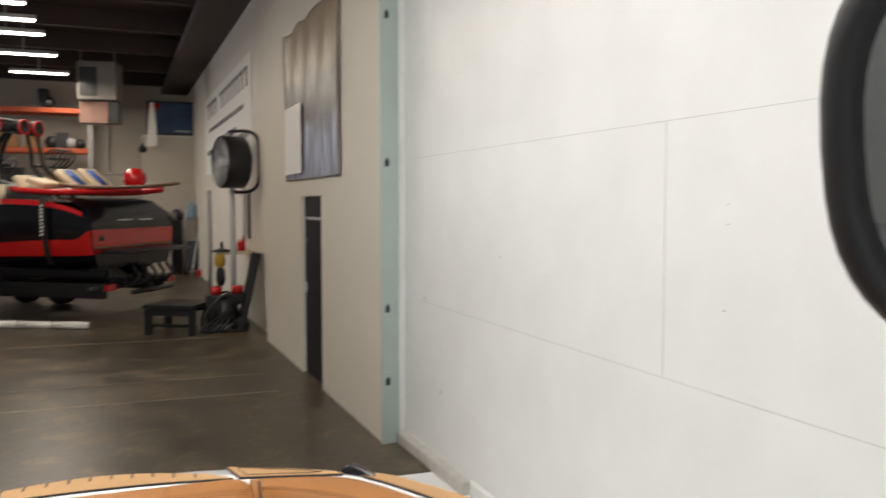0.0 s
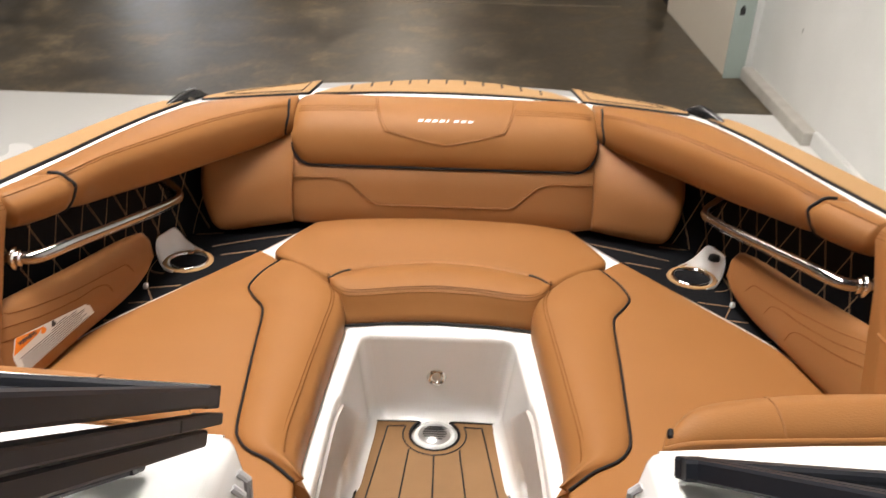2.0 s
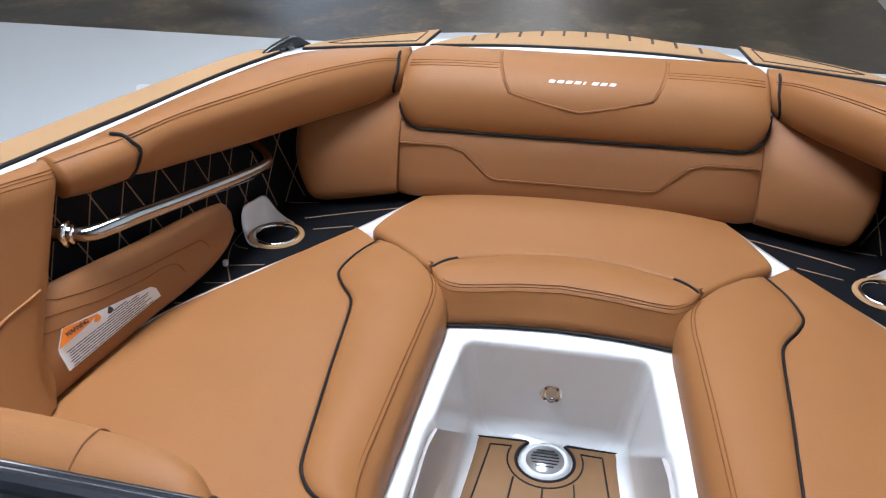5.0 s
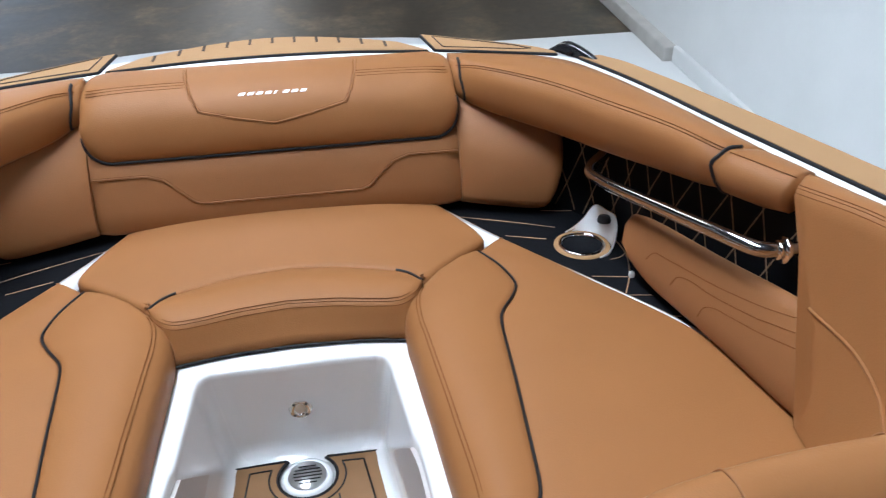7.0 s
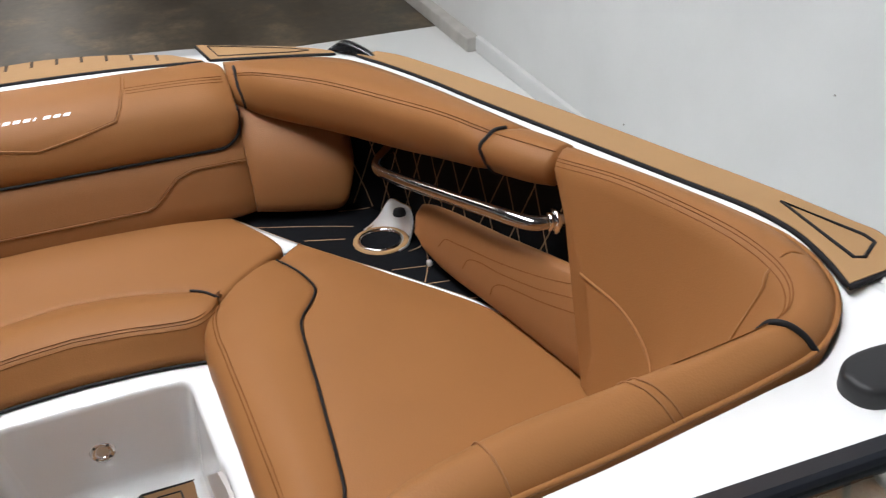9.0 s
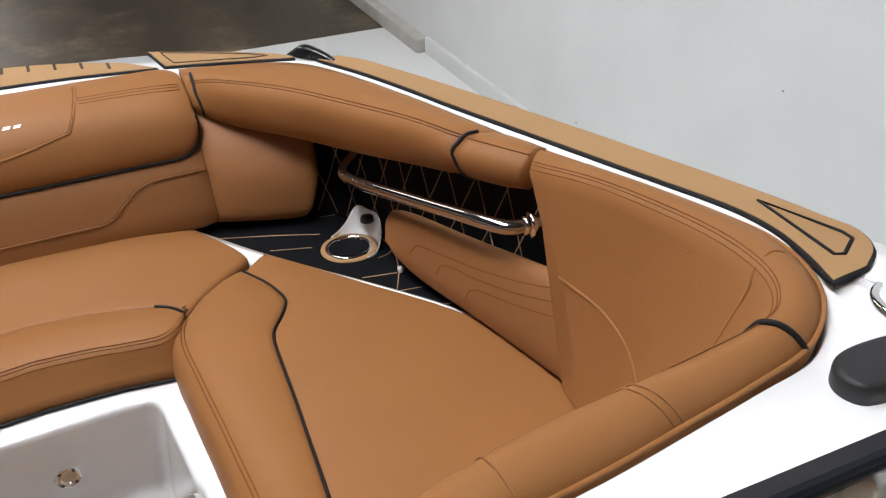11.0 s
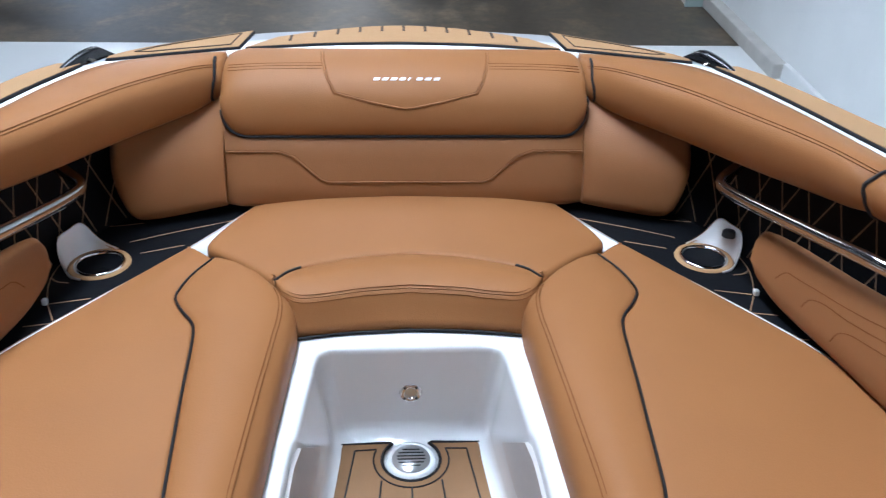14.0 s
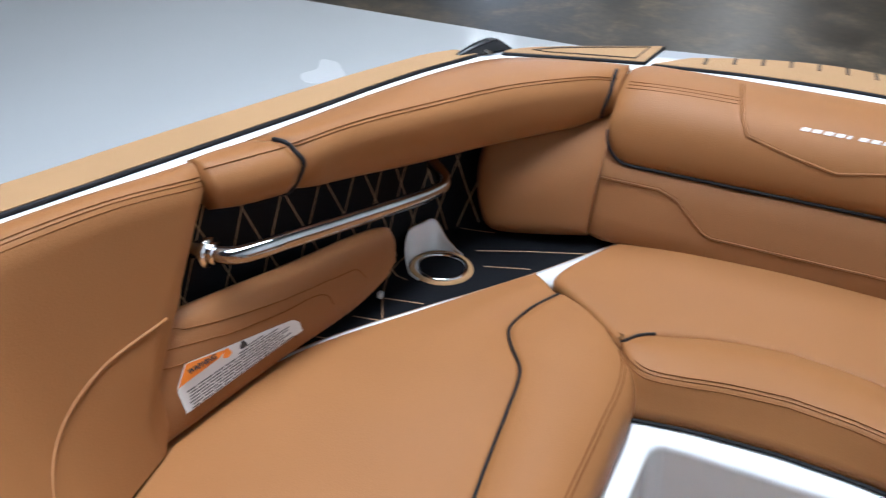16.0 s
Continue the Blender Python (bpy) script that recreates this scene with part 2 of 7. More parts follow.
def ring_distance(q, ring, nxt):
    """How far q lies inside a closed line (negative outside)."""
    e = nxt - ring
    w = q - ring
    t = np.clip((w * e).sum(1) / ((e * e).sum(1) + 1e-12), 0, 1)
    d = np.sqrt((((w - e * t[:, None]) ** 2).sum(1)).min())
    cross = ((ring[:, 1] > q[1]) != (nxt[:, 1] > q[1])) & (q[0] < (nxt[:, 0] - ring[:, 0]) * (q[1] - ring[:, 1]) / (nxt[:, 1] - ring[:, 1] + 1e-15) + ring[:, 0])
    return d if cross.sum() % 2 else -d


def pillow(bm, outline, top, thick, rad, crown=0.0, steps=5, rings=6, mat=0):
    """A cushion with a rounded upper edge: outline of (x, y) anticlockwise; top(x, y) is its height at the edge."""
    P = [Vector((p[0], p[1])) for p in outline]
    n = len(P)
    area = sum(P[i].x * P[(i + 1) % n].y - P[(i + 1) % n].x * P[i].y for i in range(n))
    if area < 0:
        P.reverse()
    N = []
    for i in range(n):
        d = P[(i + 1) % n] - P[i - 1]
        N.append(Vector((-d.y, d.x)).normalized())
    rows = [[Vector((p.x, p.y, top(p.x, p.y) - thick)) for p in P]]
    last = P
    for k in range(steps + 1):
        a = k / steps * math.pi / 2
        off, dz = rad * (1 - math.cos(a)), -rad * (1 - math.sin(a))
        last = [p + q * off for p, q in zip(P, N)]
        rows.append([Vector((p.x, p.y, top(p.x, p.y) + dz)) for p in last])
    vs = loft(bm, rows, close_v=True, mat=mat)
    ring = np.array([(p.x, p.y) for p in last])
    nxt = np.roll(ring, -1, 0)
    lo, hi = ring.min(0), ring.max(0)
    pts = [Vector(p) for p in ring]
    for i in range(int((hi[0] - lo[0]) / 0.02) + 1):
        for j in range(int((hi[1] - lo[1]) / 0.02) + 1):
            q = lo + np.array((i + 0.5 * (j % 2), j)) * 0.02
            if ring_distance(q, ring, nxt) > 0.009:
                pts.append(Vector(q))
    got, _, faces, origin, _, _ = delaunay_2d_cdt(pts, [(i, (i + 1) % n) for i in range(n)], [], 1, 1e-6)
    made = []
    for v, o in zip(got, origin):
        first_ = min(o) if o else n
        if first_ < n:
            made.append(vs[-1][first_])
            continue
        d = abs(ring_distance(np.array(v), ring, nxt))
        ripple = 0.0016 * noise.noise(Vector((v[0] * 7, v[1] * 7, 3.0)))
        made.append(bm.verts.new((v[0], v[1], top(v[0], v[1]) + (crown + ripple) * (1 - math.exp(-d / 0.045)))))
    for f in faces:
        q = [made[k] for k in f]
        if len(set(q)) == len(q):
            try:
                bm.faces.new(q).material_index = mat
            except ValueError:
                pass
    bm.faces.new(vs[0]).material_index = mat


def slab(bm, outline, z0, z1, mat=0):
    """A flat plate; z1 may be a function of x and y."""
    f1 = z1 if callable(z1) else (lambda x, y: z1)
    f0 = z0 if callable(z0) else (lambda x, y: z0)
    a = [Vector((p[0], p[1], f0(p[0], p[1]))) for p in outline]
    b = [Vector((p[0], p[1], f1(p[0], p[1]))) for p in outline]
    loft(bm, [a, b], close_v=True, cap=True, mat=mat)


def mirrored(pts):
    return [Vector((-p[0], *p[1:])) for p in pts]

# ---- the hall: WALL is the frame of the right-hand wall, u out of the room and v along the wall ----
WALL = pose(2.11, 6.15, 0, 0, 0, 2.0)
HALL_H = 6.05
V0, V1, U0 = -16.0, 21.0, -17.0


def structure(name, bm, mat, label="", smooth=False, m=None):
    if m is not None:
        bmesh.ops.transform(bm, matrix=m, verts=bm.verts)
    return tagged(link(name, bm, mat, smooth=smooth), label, kind="structure")


def hall(name, boxes, mat, label="", bevel=0.0):
    bm = bmesh.new()
    for b in boxes:
        box(bm, *b, bevel=bevel)
    return structure(name, bm, mat, label, m=WALL)


bm = bmesh.new()
box(bm, -18.0, 6.0, 6.17, 29.0, -0.3, 0.0)
structure("floor_concrete", bm, M_CONC, "stained polished grey-brown concrete floor")
bm = bmesh.new()
box(bm, -18.0, 6.0, -12.0, 6.17, -0.3, 0.004)
structure("floor_epoxy", bm, M_FLOOR_W, "glossy white epoxy-coated showroom floor")
M_FLINE = material("worn_floor_line", (0.26, 0.225, 0.17), rough=0.4, var=0.5, scale=7)
for y, w, x0, x1 in ((9.24, 0.02, -9.0, 1.45), (10.2, 0.016, -9.0, 1.4), (13.1, 0.02, -5.0, 1.2)):
    bm = bmesh.new()
    box(bm, x0, x1, y - w / 2, y + w / 2, 0.001, 0.004)
    structure("floor_line", bm, M_FLINE, "worn pale joint line on the concrete floor")
hall("wall_east", [(0.10, 0.45, V0, 0.86, 0, HALL_H), (0.02, 0.45, 0.868, 0.90, 0, HALL_H)], M_WALL, "white painted concrete panel wall with fine joints")
M_JOINT = material("hairline_joint", (0.50, 0.50, 0.48), rough=0.8, var=0.3, scale=9)
hall("wall_joint", [(0.0975, 0.101, V0, 0.6, 1.257, 1.2595), (0.0975, 0.101, V0, 0.6, 2.409, 2.4115), (0.0975, 0.101, -2.606, -2.6042, 1.26, 2.41), (0.0975, 0.101, -9.0, -8.995, 0.3, 5.0)], M_JOINT, "hairline joints between wall panels")
hall("baseboard", [(0.070, 0.11, V0, -0.54, 0.004, 0.11)], M_WALL, "white painted concrete plinth along the wall", bevel=0.012)
M_CURB = material("dirty_concrete_kerb", (0.48, 0.46, 0.42), rough=0.7, var=0.22, scale=7, bump=0.4, bump_scale=60)
hall("trim", [(0.015, 0.11, -0.535, 0.84, 0.0, 0.10)], M_CURB, "dirty grey concrete kerb at the foot of the wall", bevel=0.015)
# pale green steel column with dark bolt holes
bm = bmesh.new()
box(bm, -0.112, 0.040, 0.845, 0.868, 0, HALL_H)
box(bm, -0.118, -0.035, 0.838, 0.846, 0, 0.62, bevel=0.003)
column = structure("wall_column", bm, M_GREEN, "pale green painted steel column with bolt holes", m=WALL)
for z in (0.53, 1.15, 2.38, 3.6, 4.8):
    bm = bmesh.new()
    v = 0.834 if z < 0.62 else 0.842
    box(bm, -0.080, -0.040, v, v + 0.012, z - 0.028, z + 0.028, bevel=0.004)
    box(bm, -0.069, -0.052, v, v + 0.012, z + 0.02, z + 0.045)
    bmesh.ops.transform(bm, matrix=WALL, verts=bm.verts)
    link("bolt_hole", bm, M_RUBBER, column, smooth=False)
hall("wall_east_far", [(-0.10, 0.45, 0.904, 3.0, 0, HALL_H), (-0.10, 0.45, 4.0, 6.42, 0, HALL_H), (-0.10, 0.45, 3.0, 4.0, 2.13, HALL_H)], M_WALL_FAR, "cream painted concrete wall with a door opening")
door = hall("door_1", [(-0.055, -0.01, 3.012, 3.988, 0.008, 2.118)], M_DOOR, "dark brown closed door with a steel lever")
for z0, z1 in ((0.25, 0.95), (1.15, 1.62), (1.72, 1.80)):
    bm = bmesh.new()
    box(bm, -0.062, -0.054, 3.16, 3.84, z0, z1, bevel=0.003)
    bmesh.ops.transform(bm, matrix=WALL, verts=bm.verts)
    link("door_panel", bm, M_DOOR, door, smooth=False)
bm = bmesh.new()
tube(bm, [(-0.055, 3.93, 1.02), (-0.11, 3.93, 1.02), (-0.115, 3.82, 1.02)], 0.011, 10)
box(bm, -0.063, -0.05, 3.90, 3.96, 0.98, 1.10)
bmesh.ops.transform(bm, matrix=WALL, verts=bm.verts)
link("door_handle", bm, M_STEEL, door, "steel lever handle")
bm = bmesh.new()
box(bm, -0.06, -0.054, 3.08, 3.92, 1.855, 1.885)
box(bm, -0.06, -0.054, 3.08, 3.92, 1.60, 1.615)
bmesh.ops.transform(bm, matrix=WALL, verts=bm.verts)
link("door_bar", bm, M_GREY, door, "pale horizontal bars", smooth=False)
hall("wall_east_back", [(0.02, 0.45, 6.42, V1, 0, HALL_H)], M_WALL_FAR, "cream painted wall with faded dark lettering")
hall("wall_north", [(-7.67, 0.45, V1, V1 + 0.25, 0, HALL_H), (-13.4, -7.67, V1, V1 + 0.25, 4.62, HALL_H), (U0, -13.4, V1, V1 + 0.25, 0, HALL_H)], M_WALL_FAR, "cream painted back wall with an open bay door")
hall("wall_west", [(U0 - 0.25, U0, V0, V1 + 0.25, 0, HALL_H)], M_WALL, "white painted wall")
hall("wall_south", [(U0, -11.5, V0 - 0.25, V0, 0, HALL_H), (-3.5, 0.45, V0 - 0.25, V0, 0, HALL_H), (-11.5, -3.5, V0 - 0.25, V0, 4.6, HALL_H)], M_WALL, "white painted wall with an open bay door")
hall("ceiling", [(U0, 0.45, V0, V1 + 0.25, HALL_H, HALL_H + 0.2)] + [(U0, 0.44, V0 + 1.5 + k * 2.7, V0 + 1.64 + k * 2.7, HALL_H - 0.42, HALL_H) for k in range(14)] + [(-8.6, -8.3, V0, V1, HALL_H - 0.75, HALL_H - 0.42), (-0.75, 0.44, 6.5, V1, HALL_H - 0.62, HALL_H - 0.42)], M_CEIL, "dark brown steel roof deck with beams")
bm = bmesh.new()
box(bm, -150, 150, -150, 220, -0.6, -0.31)
structure("ground", bm, material("sunlit_concrete_yard", (0.45, 0.44, 0.42), rough=0.85, var=0.1, scale=0.3), "pale sunlit yard outside the bay doors")
# plain pale sheet added outside, in place of the glare through the bay
bm = bmesh.new()
box(bm, -70, -2, 62, 62.5, -0.4, 9)
structure("backdrop", bm, material("pale_backdrop", (0.75, 0.74, 0.72), rough=0.8, var=0.06, scale=0.3), "pale backdrop added for the bright outdoors beyond the bay door")


# strip lights under the roof
def ceiling_light(x, y):
    ob = thing("ceiling_light", "long lit tube light hung under the dark roof", "ceiling light", pose(x, y, 5.05), group="ceiling tube lights")
    box_part("housing", (-0.62, 0.62, -0.07, 0.07, 0.03, 0.10), M_GREY, ob, bevel=0.01)
    box_part("diffuser", (-0.6, 0.6, -0.05, 0.05, 0.0, 0.03), M_LAMP, ob, bevel=0.008)
    box_part("hanger", (-0.01, 0.01, -0.01, 0.01, 0.10, 1.0), M_GREY, ob)
    return ob


first = ceiling_light(-2.15, 21.4)
# the six with y below 6 are out of view, added over the showroom
for x, y in [(-2.15, 18.9), (-2.15, 16.7), (-2.15, 15.5), (-2.15, 14.3), (-2.15, 12.2), (-2.15, 10.0), (-2.15, 8.1), (-7.5, 18.7), (-7.5, 13.4), (-7.5, 8.1), (-0.7, 5.2), (-0.7, 4.0), (-0.7, 2.8), (-0.7, 1.6), (-6.5, 4.4), (-6.5, -2.0)]:
    copy_thing(first, pose(x, y, 5.05))
# small irregular patch, whiter than the floor around it
bm = bmesh.new()
slab(bm, [(p.x, p.y) for p in curve([(-2.95, 5.20, 0), (-2.84, 5.21, 0), (-2.74, 5.12, 0), (-2.66, 5.02, 0), (-2.70, 4.90, 0), (-2.84, 4.86, 0), (-2.93, 4.95, 0), (-2.89, 5.06, 0)], 40, closed=True)], 0.002, 0.0065)
structure("floor_patch", bm, material("bright_white_patch", (0.93, 0.93, 0.92), rough=0.15, var=0.01), "small whiter patch on the epoxy floor")


# small scuffs and holes in the white wall
bm = bmesh.new()
for y, z, h in ((6.54, 1.28, 0.05), (3.15, 2.04, 0.006), (3.15, 1.96, 0.006), (3.16, 1.61, 0.008), (3.94, 0.22, 0.008), (2.80, 0.84, 0.006), (4.6, 0.9, 0.006), (5.2, 1.7, 0.012), (2.4, 1.3, 0.006), (6.2, 0.6, 0.03)):
    box(bm, 0.0975, 0.1005, y - 6.15 - 0.0035, y - 6.15 + 0.0035, z - h / 2, z + h / 2)
structure("wall_marks", bm, material("grey_scuff", (0.33, 0.32, 0.30), rough=0.8, var=0.3, scale=30), "small scuffs and screw holes in the white wall", m=WALL)

from mathutils.bvhtree import BVHTree

M_SEAM = material("soft_tan_seam", (0.20, 0.082, 0.026), rough=0.7, var=0.1, scale=60)
M_CUP = material("dark_cup_well", (0.07, 0.075, 0.08), rough=0.14, metal=1.0, var=0.2, scale=20)
M_PRINT = material("faded_grey_print", (0.06, 0.06, 0.065), rough=0.5, var=0.1, scale=20)
M_INK = material("grey_ink", (0.03, 0.03, 0.032), rough=0.5, var=0.1, scale=20)
M_HULLB = material("black_fitting", (0.010, 0.010, 0.011), rough=0.22, var=0.2, scale=20)
M_STITCH2 = material("routed_brown_groove", (0.055, 0.032, 0.016), rough=0.8, var=0.2, scale=30)

# ---- the bowrider: local frame with x to starboard, y to the bow and z up from the seat cushions ----
boat = thing("motor_boat", "white bowrider boat with tan vinyl bow seating and foam decking", "boat", pose(0.006, 2.001, 1.083, -5.3, 1.0, 2.6))


def deck_z(x, y):
    return 0.302 - 0.022 * y


INNER = [(0, 0.722), (0.20, 0.706), (0.36, 0.672), (0.45, 0.648), (0.54, 0.610), (0.61, 0.568), (0.645, 0.530), (0.672, 0.455), (0.690, 0.395), (0.721, 0.262), (0.749, 0.108), (0.781, -0.047), (0.819, -0.227), (0.845, -0.345), (0.862, -0.43), (0.867, -0.48), (0.864, -0.532), (0.882, -0.58), (0.893, -0.66), (0.899, -0.76), (0.907, -0.90), (0.92, -1.1), (0.933, -1.3), (0.96, -1.7)]
SHEER = [(0, 0.915), (0.18, 0.890), (0.34, 0.855), (0.43, 0.802), (0.53, 0.727), (0.60, 0.667), (0.66, 0.624), (0.715, 0.577), (0.752, 0.50), (0.790, 0.365), (0.841, 0.15), (0.880, -0.04), (0.922, -0.26), (0.940, -0.355), (0.957, -0.445), (0.968, -0.53), (0.978, -0.60), (0.985, -0.66), (0.995, -0.73), (1.0, -0.78), (1.02, -0.90), (1.04, -1.1), (1.06, -1.3), (1.09, -1.7)]


def half_loop(pts, n):
    return [Vector((p.x, p.y)) for p in curve([(a, b, 0) for a, b in pts], n)]


def both_sides(half):
    return [Vector((-p.x, p.y)) for p in reversed(half[1:])] + half


NI = 90
inner_loop, sheer_loop = both_sides(half_loop(INNER, NI)), both_sides(half_loop(SHEER, NI))
bm = bmesh.new()
rows = []
for a, b in zip(inner_loop, sheer_loop):
    d = (b - a).normalized()
    za, zb = deck_z(a.x, a.y), deck_z(b.x, b.y)
    rows.append([Vector((a.x, a.y, za - 0.06)), Vector((a.x, a.y, za - 0.006)), Vector((a.x + d.x * 0.006, a.y + d.y * 0.006, za)),
                 Vector((b.x - d.x * 0.012, b.y - d.y * 0.012, zb)), Vector((b.x, b.y, zb - 0.012)), Vector((b.x, b.y, zb - 0.07))])
loft(bm, rows)
part("deck", bm, M_GEL, boat, "glossy white gelcoat deck")
# hull sides below the deck edge
bm = bmesh.new()
rows = []
for b in sheer_loop:
    z = deck_z(b.x, b.y)
    c = Vector((0, min(b.y, 0.6) - 0.1))
    row = []
    for k, (s, dz) in enumerate(((1.0, -0.05), (1.012, -0.08), (1.0, -0.11), (0.97, -0.3), (0.90, -0.60), (0.60, -1.12), (0.0, -1.36))):
        q = Vector((b.x * s, b.y if b.y < 0.3 else 0.3 + (b.y - 0.3) * (s * 0.9 + 0.1)))
        row.append(Vector((q.x, q.y, z + dz)))
    rows.append(row)
loft(bm, rows)
bm.faces.new([bm.verts.new(v) for v in rows[0] + list(reversed(rows[-1]))[1:]])
part("hull", bm, M_GEL, boat, "white hull")


def strip_pad(name, outer, inner, n, mat, label, height=0.007):
    """A foam deck pad between two edge lines."""
    o, i = curve([(a, b, 0) for a, b in outer], n), curve([(a, b, 0) for a, b in inner], n)
    ring = [Vector((p.x, p.y)) for p in o] + [Vector((p.x, p.y)) for p in reversed(i)]
    made = []
    for side in (1, -1):
        r = [Vector((p.x * side, p.y)) for p in ring]
        bm = bmesh.new()
        slab(bm, r, lambda x, y: deck_z(x, y) - 0.002, lambda x, y: deck_z(x, y) + height)
        ob = part(name, bm, mat, boat, label, smooth=False)
        bm = bmesh.new()
        tube(bm, [(p.x, p.y, deck_z(p.x, p.y) + 0.002) for p in r], 0.0045, 6, closed=True)
        part("border", bm, M_BLACK, ob, "black routed border")
        made.append(ob)
        if name == "bow_pad":
            break
    return made


bow_half_o = [(0, 0.904), (0.11, 0.884), (0.21, 0.838), (0.296, 0.782)]
bow_half_i = [(0, 0.745), (0.16, 0.735), (0.275, 0.712), (0.355, 0.692)]
strip_pad("bow_pad", [(-a, b) for a, b in reversed(bow_half_o[1:])] + bow_half_o, [(-a, b) for a, b in reversed(bow_half_i[1:])] + bow_half_i, 41, M_EVA, "tan foam deck pad with routed slots")
strip_pad("corner_pad", [(0.362, 0.843), (0.425, 0.797), (0.49, 0.750), (0.55, 0.702), (0.60, 0.655), (0.632, 0.608)], [(0.374, 0.694), (0.44, 0.672), (0.50, 0.648), (0.58, 0.615), (0.632, 0.592)], 18, M_EVA, "tan foam deck pad with a routed outline")
SIDE_O = [(0.720, 0.548), (0.752, 0.485), (0.776, 0.40), (0.802, 0.30), (0.836, 0.15), (0.862, 0.03), (0.898, -0.15), (0.918, -0.26), (0.936, -0.35), (0.952, -0.445), (0.962, -0.53), (0.966, -0.572), (0.945, -0.612), (0.902, -0.637)]
SIDE_I = [(0.672, 0.548), (0.713, 0.41), (0.745, 0.27), (0.773, 0.115), (0.805, -0.04), (0.843, -0.225), (0.868, -0.345), (0.884, -0.42), (0.890, -0.475), (0.886, -0.53), (0.868, -0.59), (0.846, -0.640)]
strip_pad("side_pad", SIDE_O, SIDE_I, 56, M_EVA, "long tan foam deck pad along the gunwale")

# ---- bow seat cushions ----
SEAM = [(0.381, 0.254), (0.407, 0.198), (0.420, 0.150), (0.422, 0.113), (0.404, 0.075), (0.379, 0.038), (0.368, 0.004), (0.360, -0.070), (0.352, -0.158), (0.343, -0.242), (0.335, -0.318), (0.328, -0.374), (0.319, -0.402), (0.297, -0.430), (0.254, -0.458), (0.210, -0.500)]
ROLL_IN = [(0.250, 0.163), (0.230, 0.145), (0.216, 0.118), (0.210, 0.090), (0.208, 0.062), (0.208, 0.030), (0.210, -0.002), (0.213, -0.074), (0.217, -0.158), (0.220, -0.242), (0.223, -0.318), (0.224, -0.366), (0.222, -0.400), (0.217, -0.432), (0.206, -0.463), (0.186, -0.500)]
SEAT_OUT = [(0.200, -0.60), (0.45, -0.62), (0.64, -0.56), (0.72, -0.42), (0.738, -0.27), (0.690, -0.085), (0.568, 0.112), (0.452, 0.288), (0.432, 0.300), (0.412, 0.285)]


def flat(x, y):
    return 0.0


for side, word in ((1, "starboard"), (-1, "port")):
    seam = curve([(a, b, 0) for a, b in SEAM], 75)
    ring = [(p.x * side, p.y) for p in seam] + [(p.x * side, p.y) for p in curve([(a, b, 0) for a, b in SEAT_OUT], 50)]
    bm = bmesh.new()
    pillow(bm, ring, flat, 0.07, 0.008, crown=0.010)
    seat = part("seat_cushion", bm, M_TAN, boat, "wide tan vinyl seat cushion")
    bm = bmesh.new()
    tube(bm, [(p.x * side, p.y, 0.0010) for p in seam], 0.0024, 8)
    part("piping", bm, M_BLACK, seat, "black vinyl piping")
    inn = curve([(a, b, 0) for a, b in ROLL_IN], 75)
    bm = bmesh.new()
    rows = []
    for p, q in zip(seam, inn):
        d = q - p
        w = d.length
        d.normalize()
        prof = [(0.001, -0.03), (0.001, -0.002), (0.004, 0.0025), (0.014, 0.006), (0.35 * w, 0.011), (0.7 * w, 0.006), (w - 0.022, -0.004), (w - 0.008, -0.013), (w, -0.028), (w + 0.004, -0.05), (w + 0.002, -0.085)]
        rows.append([Vector(((p.x + d.x * s) * side, p.y + d.y * s, z)) for s, z in prof])
    loft(bm, rows)
    # closing faces at both ends
    for row in (rows[0], rows[-1]):
        bm.faces.new([bm.verts.new(v) for v in row])
    roll = part("seat_roll", bm, M_TAN, boat, "rounded tan vinyl seat front")
    for off in (0.020, 0.026):
        bm = bmesh.new()
        pts = []
        for p, q in zip(seam[6:], inn[6:]):
            d = q - p
            w = d.length
            d.normalize()
            s = w - off
            pts.append(((p.x + d.x * s) * side, p.y + d.y * s, -0.004 + 0.004 * (off - 0.018) / 0.01))
        tube(bm, pts, 0.0010, 5)
        part("stitching", bm, M_STITCH, roll)

# front cushion and its rounded lip
FRONT_B = [(0.252, 0.164), (0.31, 0.222), (0.372, 0.270), (0.394, 0.286), (0.403, 0.300), (0.402, 0.320), (0.388, 0.362), (0.352, 0.436), (0.318, 0.486), (0.282, 0.517), (0.22, 0.538), (0.13, 0.551), (0, 0.557)]
ARC = [(0.252, 0.164), (0.228, 0.198), (0.19, 0.218), (0.10, 0.248), (0, 0.262)]
LIP_T = [(0.249, 0.152), (0.230, 0.126), (0.200, 0.107), (0.152, 0.112), (0.087, 0.127), (0, 0.137)]
LIP_B = [(0.232, 0.068), (0.205, 0.078), (0.16, 0.087), (0.10, 0.095), (0, 0.101)]


def whole(half, n):
    h = curve([(a, b, 0) for a, b in half], n)
    return [Vector((-p.x, p.y, 0)) for p in h[:-1]] + [Vector((p.x, p.y, 0)) for p in reversed(h)]


back, arc = whole(FRONT_B, 60), whole(ARC, 30)


def front_top(x, y):
    back = min(1.0, max(0.0, (y - 0.29) / 0.2))
    return max(0.0, (y - 0.2)) * 0.04 + 0.019 * max(0.0, 1 - (x / 0.34) ** 2) * back * back * (3 - 2 * back)


